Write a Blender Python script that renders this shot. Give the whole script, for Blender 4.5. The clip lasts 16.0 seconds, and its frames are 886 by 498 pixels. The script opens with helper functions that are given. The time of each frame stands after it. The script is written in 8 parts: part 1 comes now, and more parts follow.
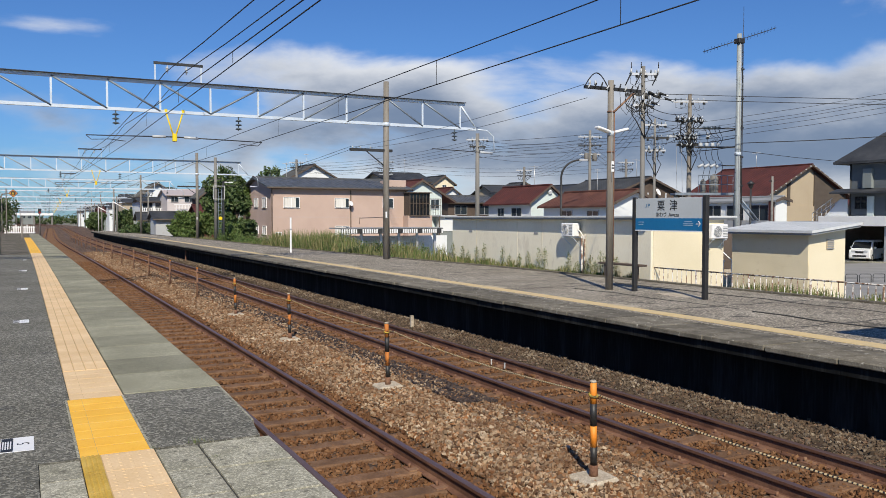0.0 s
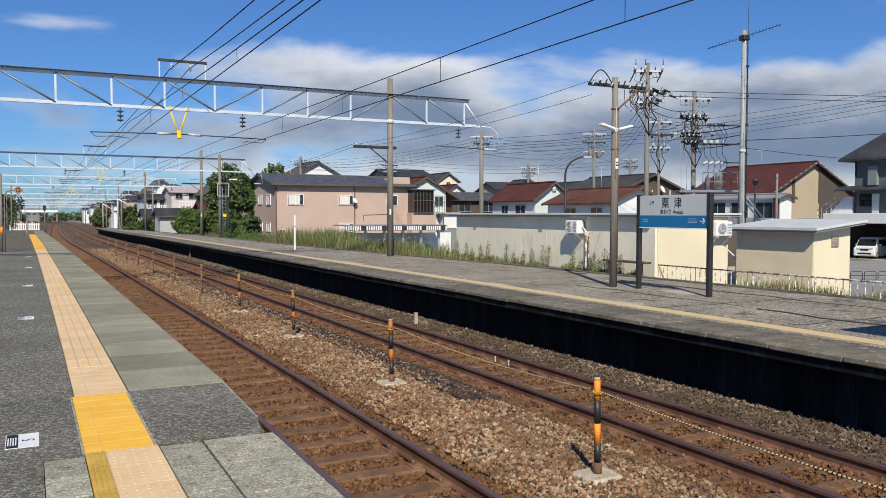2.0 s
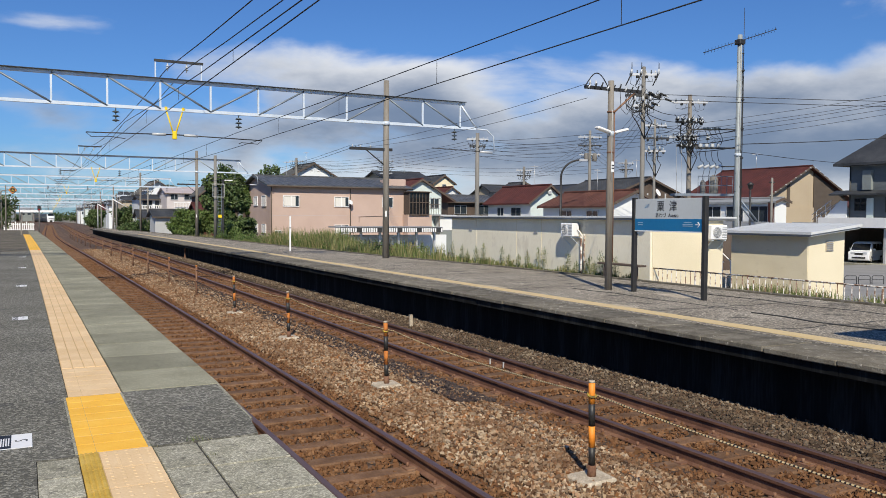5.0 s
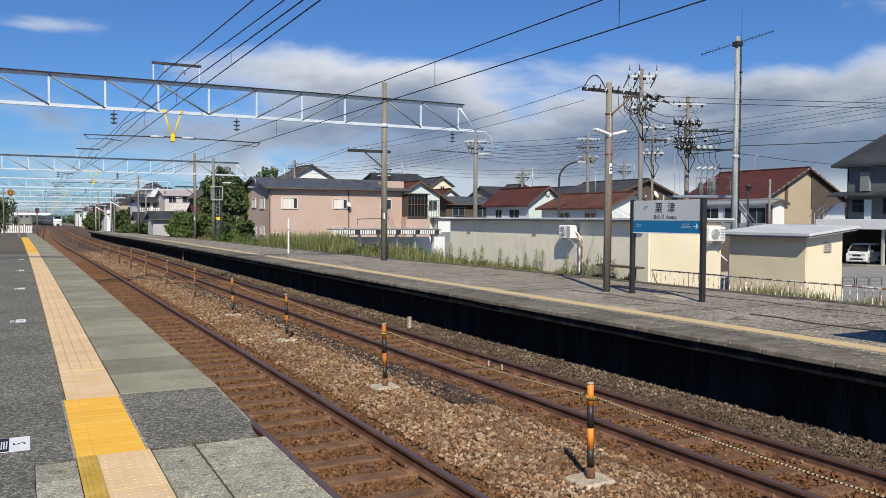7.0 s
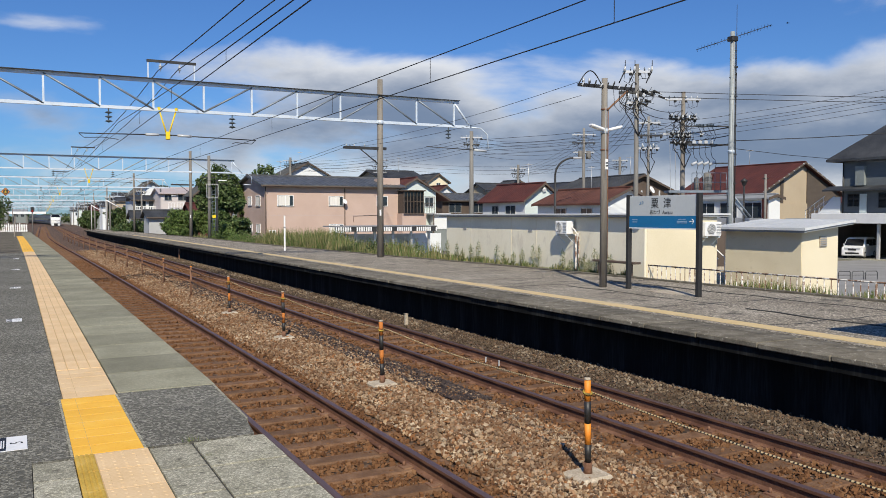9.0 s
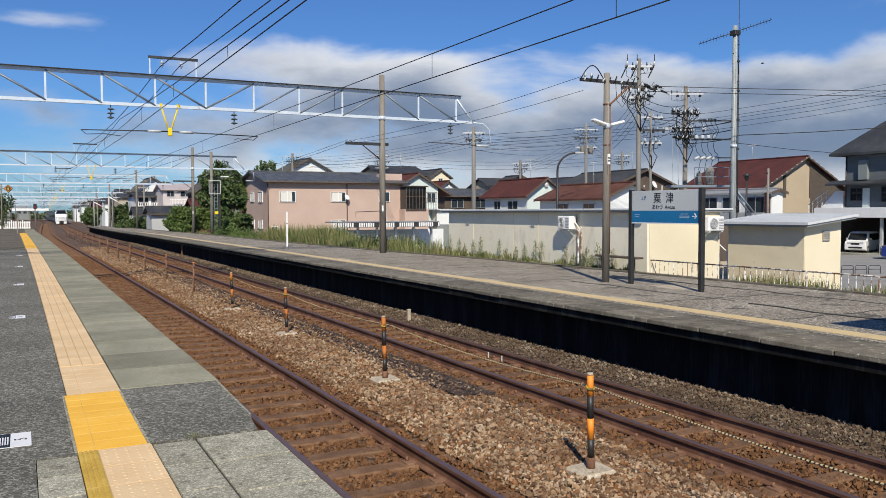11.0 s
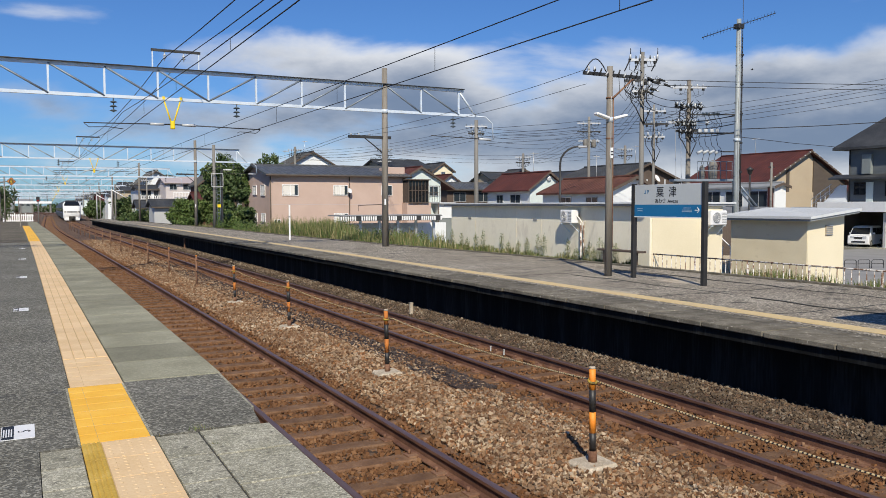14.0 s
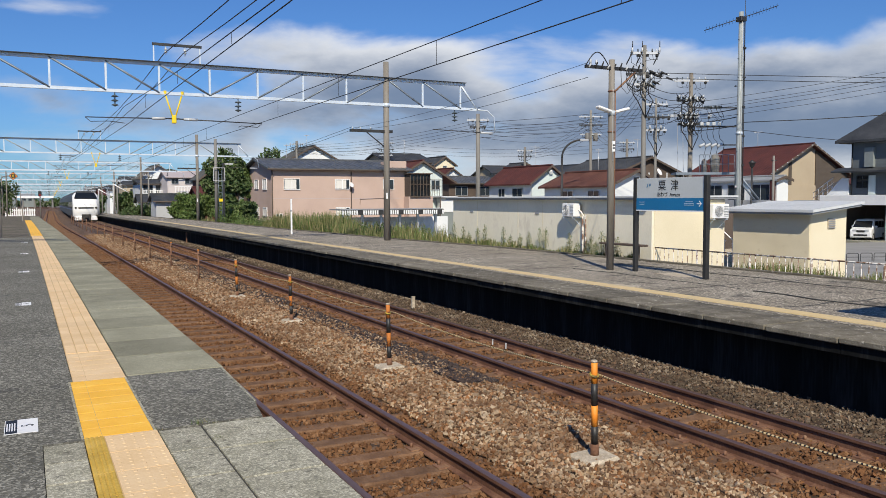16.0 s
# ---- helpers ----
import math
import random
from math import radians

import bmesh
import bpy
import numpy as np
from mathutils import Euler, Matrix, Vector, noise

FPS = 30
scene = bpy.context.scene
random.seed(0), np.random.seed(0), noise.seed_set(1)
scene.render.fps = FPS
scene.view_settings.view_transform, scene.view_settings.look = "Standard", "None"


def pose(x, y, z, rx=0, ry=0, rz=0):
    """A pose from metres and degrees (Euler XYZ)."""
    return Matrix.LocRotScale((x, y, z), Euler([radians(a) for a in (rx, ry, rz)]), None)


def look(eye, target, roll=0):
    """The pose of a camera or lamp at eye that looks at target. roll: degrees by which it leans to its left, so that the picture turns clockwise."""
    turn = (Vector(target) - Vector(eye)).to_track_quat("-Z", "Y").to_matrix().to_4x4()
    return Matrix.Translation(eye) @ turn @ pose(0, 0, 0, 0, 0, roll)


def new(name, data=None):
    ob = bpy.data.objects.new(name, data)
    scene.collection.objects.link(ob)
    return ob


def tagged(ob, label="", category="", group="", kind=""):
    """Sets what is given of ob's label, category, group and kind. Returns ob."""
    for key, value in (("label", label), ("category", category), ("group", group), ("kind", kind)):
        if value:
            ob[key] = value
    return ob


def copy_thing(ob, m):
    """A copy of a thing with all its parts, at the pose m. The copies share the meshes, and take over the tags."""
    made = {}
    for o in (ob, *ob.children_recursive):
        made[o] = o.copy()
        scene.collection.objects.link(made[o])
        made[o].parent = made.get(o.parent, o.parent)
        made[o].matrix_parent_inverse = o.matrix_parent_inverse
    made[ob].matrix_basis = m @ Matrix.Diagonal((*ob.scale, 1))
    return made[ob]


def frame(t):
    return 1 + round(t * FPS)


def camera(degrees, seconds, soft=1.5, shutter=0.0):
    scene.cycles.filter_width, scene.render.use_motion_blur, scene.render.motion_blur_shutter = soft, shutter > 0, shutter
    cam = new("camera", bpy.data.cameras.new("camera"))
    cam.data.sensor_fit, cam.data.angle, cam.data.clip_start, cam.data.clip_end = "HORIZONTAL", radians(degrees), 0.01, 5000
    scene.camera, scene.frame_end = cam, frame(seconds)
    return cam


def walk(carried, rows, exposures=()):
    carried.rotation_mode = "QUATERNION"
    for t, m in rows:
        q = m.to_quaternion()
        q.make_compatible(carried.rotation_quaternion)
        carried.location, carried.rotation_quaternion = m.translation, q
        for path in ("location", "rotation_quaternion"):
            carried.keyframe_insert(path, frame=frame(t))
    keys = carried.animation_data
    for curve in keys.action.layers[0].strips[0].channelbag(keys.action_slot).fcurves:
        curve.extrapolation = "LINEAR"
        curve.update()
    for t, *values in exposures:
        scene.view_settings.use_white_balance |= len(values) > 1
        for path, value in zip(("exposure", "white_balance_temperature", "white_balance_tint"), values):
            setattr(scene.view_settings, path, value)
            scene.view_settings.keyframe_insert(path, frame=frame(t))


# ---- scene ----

# ---- camera: held by hand on the near platform; y runs along the track, x across it, z = 0 on the platforms ----
EYE_Z = 1.508
cam = camera(56.8, 16.0, 0.55)
TURNS = (
    (0.0, -27.021, -2.200, -0.071), (0.5, -26.916, -2.239, -0.126), (1.0, -26.824, -2.295, -0.141), (1.5, -26.763, -2.352, -0.131),
    (2.0, -26.747, -2.401, -0.101), (2.5, -26.775, -2.447, -0.063), (3.0, -26.832, -2.475, -0.064), (3.5, -26.908, -2.456, -0.138),
    (4.0, -26.994, -2.396, -0.262), (6.5, -27.074, -2.092, -0.429), (7.0, -27.180, -2.105, -0.319), (7.5, -27.286, -2.133, -0.195),
    (8.0, -27.373, -2.183, -0.095), (8.5, -27.419, -2.256, -0.037), (9.0, -27.429, -2.345, 0.008), (11.5, -27.228, -2.731, 0.204),
    (12.0, -27.177, -2.795, 0.163), (12.5, -27.136, -2.852, 0.124), (13.0, -27.111, -2.920, 0.086), (13.5, -27.099, -3.008, 0.070),
    (14.0, -27.089, -3.107, 0.089), (14.5, -27.072, -3.217, 0.110), (15.0, -27.037, -3.329, 0.130), (15.5, -26.993, -3.435, 0.157),
    (16.0, -26.960, -3.534, 0.184))
walk(cam, [(t, pose(0, 0, EYE_Z, 90 + tilt, 0, yaw) @ pose(0, 0, 0, 0, 0, -lean)) for t, yaw, tilt, lean in TURNS])

# ---- light ----
SUN_EL, SUN_AZ = radians(40), math.atan2(-0.41, -0.91)
sun = new("sun", bpy.data.lights.new("sun", "SUN"))
sun.data.energy, sun.data.angle, sun.data.color = 5.0, radians(0.55), (1.0, 0.915, 0.75)
sun_from = Vector((math.cos(SUN_EL) * math.sin(SUN_AZ), math.cos(SUN_EL) * math.cos(SUN_AZ), math.sin(SUN_EL)))
sun.matrix_world = look(sun_from * 50, (0, 0, 0))
scene.view_settings.exposure = 0.0


def build_world():
    w = bpy.data.worlds.new("sky")
    scene.world = w
    w.use_nodes = True
    nt = w.node_tree
    nt.nodes.clear()
    N = lambda kind, **kw: _node(nt, kind, **kw)
    L = nt.links.new

    def m(op, a, b=0.0, c=0.0):
        n = N("ShaderNodeMath", operation=op)
        for i, v in enumerate((a, b, c)):
            if isinstance(v, (int, float)):
                n.inputs[i].default_value = v
            else:
                L(v, n.inputs[i])
        return n.outputs[0]
    sky = N("ShaderNodeTexSky", sky_type="NISHITA", sun_disc=False)
    sky.sun_elevation, sky.sun_rotation = SUN_EL, SUN_AZ
    sky.air_density, sky.dust_density, sky.ozone_density = 1.0, 0.35, 2.2
    tc = N("ShaderNodeTexCoord")
    sep = N("ShaderNodeSeparateXYZ")
    L(tc.outputs["Generated"], sep.inputs[0])
    x, y, z = sep.outputs
    az = m("ARCTAN2", x, y)
    el = m("ARCSINE", z)
    comb = N("ShaderNodeCombineXYZ")
    L(az, comb.inputs[0]); L(m("MULTIPLY", el, 2.4), comb.inputs[1])
    big = N("ShaderNodeTexNoise"); big.inputs["Scale"].default_value = 5.0
    big.inputs["Detail"].default_value = 8; big.inputs["Roughness"].default_value = 0.52
    big.inputs["Distortion"].default_value = 0.25
    L(comb.outputs[0], big.inputs["Vector"])
    fine = N("ShaderNodeTexNoise"); fine.inputs["Scale"].default_value = 2.6
    fine.inputs["Detail"].default_value = 7; fine.inputs["Roughness"].default_value = 0.6
    L(comb.outputs[0], fine.inputs["Vector"])
    # cloud banks: azimuth, elevation, half width, half height (degrees), weight
    cover = m("MULTIPLY_ADD", big.outputs["Fac"], 1.5, -1.02)
    for a, e, wa, we, k in CLOUDS:
        da = m("DIVIDE", m("SUBTRACT", az, radians(a)), radians(wa))
        de = m("DIVIDE", m("SUBTRACT", el, radians(e)), radians(we))
        r2 = m("ADD", m("MULTIPLY", da, da), m("MULTIPLY", de, de))
        cover = m("ADD", cover, m("MULTIPLY", m("POWER", 2.718, m("MULTIPLY", r2, -1.0)), k))
    ramp = N("ShaderNodeMapRange", interpolation_type="SMOOTHSTEP")
    ramp.inputs["From Min"].default_value, ramp.inputs["From Max"].default_value = 0.02, 0.42
    L(cover, ramp.inputs["Value"])
    # thick parts are grey below and white above
    shade = N("ShaderNodeMapRange", interpolation_type="SMOOTHSTEP")
    shade.inputs["From Min"].default_value, shade.inputs["From Max"].default_value = 0.12, 0.95
    low = N("ShaderNodeMapRange", interpolation_type="SMOOTHSTEP")
    low.inputs["From Min"].default_value, low.inputs["From Max"].default_value = radians(13.0), radians(5.0)
    L(el, low.inputs["Value"])
    grey = m("ADD", m("MULTIPLY", cover, 0.62), m("MULTIPLY", m("SUBTRACT", fine.outputs["Fac"], 0.5), 1.5))
    pale = N("ShaderNodeMapRange", interpolation_type="SMOOTHSTEP")
    pale.inputs["From Min"].default_value, pale.inputs["From Max"].default_value = radians(5.0), radians(1.5)
    L(el, pale.inputs["Value"])
    under = m("SUBTRACT", m("MULTIPLY", low.outputs[0], 0.5), m("MULTIPLY", pale.outputs[0], 0.34))
    L(m("ADD", grey, under), shade.inputs["Value"])
    tint = N("ShaderNodeMix", data_type="RGBA")
    tint.inputs["A"].default_value, tint.inputs["B"].default_value = (*CLOUD_LIT, 1), (*CLOUD_GREY, 1)
    L(shade.outputs[0], tint.inputs["Factor"])
    mix = N("ShaderNodeMix", data_type="RGBA")
    L(m("MULTIPLY", ramp.outputs[0], 0.94), mix.inputs["Factor"])
    tone = N("ShaderNodeMix", data_type="RGBA", blend_type="MULTIPLY")
    tone.inputs["Factor"].default_value = 1.0
    tone.inputs["B"].default_value = (*SKY_TONE, 1)
    L(sky.outputs[0], tone.inputs["A"])
    L(tone.outputs["Result"], mix.inputs["A"]); L(tint.outputs["Result"], mix.inputs["B"])
    bg = N("ShaderNodeBackground")
    bg.inputs["Strength"].default_value = 0.073
    L(mix.outputs["Result"], bg.inputs["Color"])
    out = N("ShaderNodeOutputWorld")
    L(bg.outputs[0], out.inputs[0])


def _node(nt, kind, **kw):
    n = nt.nodes.new(kind)
    for key, value in kw.items():
        setattr(n, key, value)
    return n


CLOUD_LIT, CLOUD_GREY, SKY_TONE = (11.4, 11.6, 11.9), (2.6, 3.4, 4.9), (0.5, 0.84, 1.36)
CLOUDS = ((22, 9.5, 9, 2.6, 0.6), (10, 9.5, 7, 1.6, 0.35), (30, 6.5, 10, 3.5, 0.45), (46, 6, 13, 4.5, 0.75), (2, 11.8, 6, 0.9, 0.42),
          (14, 5.6, 8, 1.3, 0.45), (24, 3.6, 9, 1.4, 0.35), (62, 7, 10, 5, 0.6), (-60, 12, 40, 6, 0.3), (150, 14, 60, 6, 0.3), (35, 0.5, 30, 1.2, 0.3), (30, 1.2, 22, 2.6, 0.35), (4, 3.0, 15, 3.6, 0.37), (12, 7.0, 8, 1.5, 0.3), (54, 3.6, 13, 3.2, 0.5), (-6, 7, 9, 1.2, 0.25))
build_world()

# ---- materials ----


def material(name, colours, rough=0.8, metal=0.0, scale=4.0, fine=60.0, bump=0.25, spread=0.0, wear=None, stretch=(1, 1, 1), fine_mix=0.35, spec=0.5, wear_at=0.6, grit=0.0, grit_scale=85):
    """Two scales of colour noise between the colours, a bump, an optional wear colour in patches, and a spread per object."""
    mt = bpy.data.materials.new(name)
    mt.use_nodes = True
    nt = mt.node_tree
    L = nt.links.new
    b = nt.nodes["Principled BSDF"]
    b.inputs["Roughness"].default_value, b.inputs["Metallic"].default_value = rough, metal
    b.inputs["Specular IOR Level"].default_value = spec
    tc = nt.nodes.new("ShaderNodeTexCoord")
    mp = nt.nodes.new("ShaderNodeMapping")
    mp.inputs["Scale"].default_value = stretch
    geo = nt.nodes.new("ShaderNodeNewGeometry")
    L(geo.outputs["Position"], mp.inputs[0])
    n1 = _node(nt, "ShaderNodeTexNoise"); n1.inputs["Scale"].default_value = scale; n1.inputs["Detail"].default_value = 5
    n2 = _node(nt, "ShaderNodeTexNoise"); n2.inputs["Scale"].default_value = fine; n2.inputs["Detail"].default_value = 3
    L(mp.outputs[0], n1.inputs["Vector"]); L(mp.outputs[0], n2.inputs["Vector"])
    add = _node(nt, "ShaderNodeMix", data_type="FLOAT")
    add.inputs[0].default_value = fine_mix
    L(n1.outputs["Fac"], add.inputs[2]); L(n2.outputs["Fac"], add.inputs[3])
    ramp = nt.nodes.new("ShaderNodeValToRGB")
    els = ramp.color_ramp.elements
    lo, hi = 0.34, 0.66
    for i, c in enumerate(colours):
        p = lo + (hi - lo) * i / max(1, len(colours) - 1)
        e = els[i] if i < 2 else els.new(p)
        e.position, e.color = p, (*c, 1)
    if len(colours) == 1:
        els.remove(els[1])
    L(add.outputs[0], ramp.inputs[0])
    col = ramp.outputs[0]
    if wear:
        n3 = _node(nt, "ShaderNodeTexNoise"); n3.inputs["Scale"].default_value = scale * 2.7; n3.inputs["Detail"].default_value = 8
        n3.inputs["Roughness"].default_value = 0.65
        L(mp.outputs[0], n3.inputs["Vector"])
        r3 = _node(nt, "ShaderNodeMapRange"); r3.inputs["From Min"].default_value, r3.inputs["From Max"].default_value = wear_at, wear_at + 0.08
        L(n3.outputs["Fac"], r3.inputs["Value"])
        mx = _node(nt, "ShaderNodeMix", data_type="RGBA")
        mx.inputs["B"].default_value = (*wear, 1)
        L(r3.outputs[0], mx.inputs["Factor"]); L(col, mx.inputs["A"])
        col = mx.outputs["Result"]
    if spread:
        oi = nt.nodes.new("ShaderNodeObjectInfo")
        r4 = _node(nt, "ShaderNodeMapRange"); r4.inputs["To Min"].default_value, r4.inputs["To Max"].default_value = 1 - spread, 1 + spread
        L(oi.outputs["Random"], r4.inputs["Value"])
        mx = _node(nt, "ShaderNodeMix", data_type="RGBA", blend_type="MULTIPLY"); mx.inputs["Factor"].default_value = 1
        L(col, mx.inputs["A"]); L(r4.outputs[0], mx.inputs["B"])
        col = mx.outputs["Result"]
    if grit:
        vo = _node(nt, "ShaderNodeTexVoronoi"); vo.inputs["Scale"].default_value = grit_scale
        L(mp.outputs[0], vo.inputs["Vector"])
        sx = nt.nodes.new("ShaderNodeSeparateColor")
        L(vo.outputs["Color"], sx.inputs[0])
        pw = _node(nt, "ShaderNodeMath", operation="POWER"); pw.inputs[1].default_value = 2.5
        L(sx.outputs[0], pw.inputs[0])
        r5 = _node(nt, "ShaderNodeMapRange"); r5.inputs["To Min"].default_value, r5.inputs["To Max"].default_value = 1 - 0.55 * grit, 1 + grit * 1.6
        L(pw.outputs[0], r5.inputs["Value"])
        mx = _node(nt, "ShaderNodeMix", data_type="RGBA", blend_type="MULTIPLY"); mx.inputs["Factor"].default_value = 1
        L(col, mx.inputs["A"]); L(r5.outputs[0], mx.inputs["B"])
        col = mx.outputs["Result"]
    L(col, b.inputs["Base Color"])
    if bump:
        bp = nt.nodes.new("ShaderNodeBump")
        bp.inputs["Strength"].default_value, bp.inputs["Distance"].default_value = bump, 0.01
        L(n2.outputs["Fac"], bp.inputs["Height"]); L(bp.outputs[0], b.inputs["Normal"])
    return mt


def island_material(name, colours, rough=0.9, dust=None):
    """One colour per joined piece (stones, leaves), with grain."""
    mt = bpy.data.materials.new(name)
    mt.use_nodes = True
    nt = mt.node_tree
    b = nt.nodes["Principled BSDF"]
    b.inputs["Roughness"].default_value = rough
    b.inputs["Specular IOR Level"].default_value = 0.3
    geo = nt.nodes.new("ShaderNodeNewGeometry")
    ramp = nt.nodes.new("ShaderNodeValToRGB")
    els = ramp.color_ramp.elements
    for i, c in enumerate(colours):
        p = i / max(1, len(colours) - 1)
        e = els[i] if i < 2 else els.new(p)
        e.position, e.color = p, (*c, 1)
    nt.links.new(geo.outputs["Random Per Island"], ramp.inputs[0])
    n = _node(nt, "ShaderNodeTexNoise"); n.inputs["Scale"].default_value = 1.3; n.inputs["Detail"].default_value = 6
    nt.links.new(geo.outputs["Position"], n.inputs["Vector"])
    col = ramp.outputs[0]
    if dust:
        r = _node(nt, "ShaderNodeMapRange"); r.inputs["From Min"].default_value, r.inputs["From Max"].default_value = 0.42, 0.62
        r.inputs["To Max"].default_value = 0.62
        nt.links.new(n.outputs["Fac"], r.inputs["Value"])
        mx = _node(nt, "ShaderNodeMix", data_type="RGBA"); mx.inputs["B"].default_value = (*dust, 1)
        nt.links.new(r.outputs[0], mx.inputs["Factor"]); nt.links.new(col, mx.inputs["A"])
        col = mx.outputs["Result"]
    nt.links.new(col, b.inputs["Base Color"])
    return mt


def glass_material(name, colour=(0.03, 0.04, 0.05), rough=0.05):
    mt = bpy.data.materials.new(name)
    mt.use_nodes = True
    b = mt.node_tree.nodes["Principled BSDF"]
    b.inputs["Base Color"].default_value, b.inputs["Roughness"].default_value = (*colour, 1), rough
    return mt


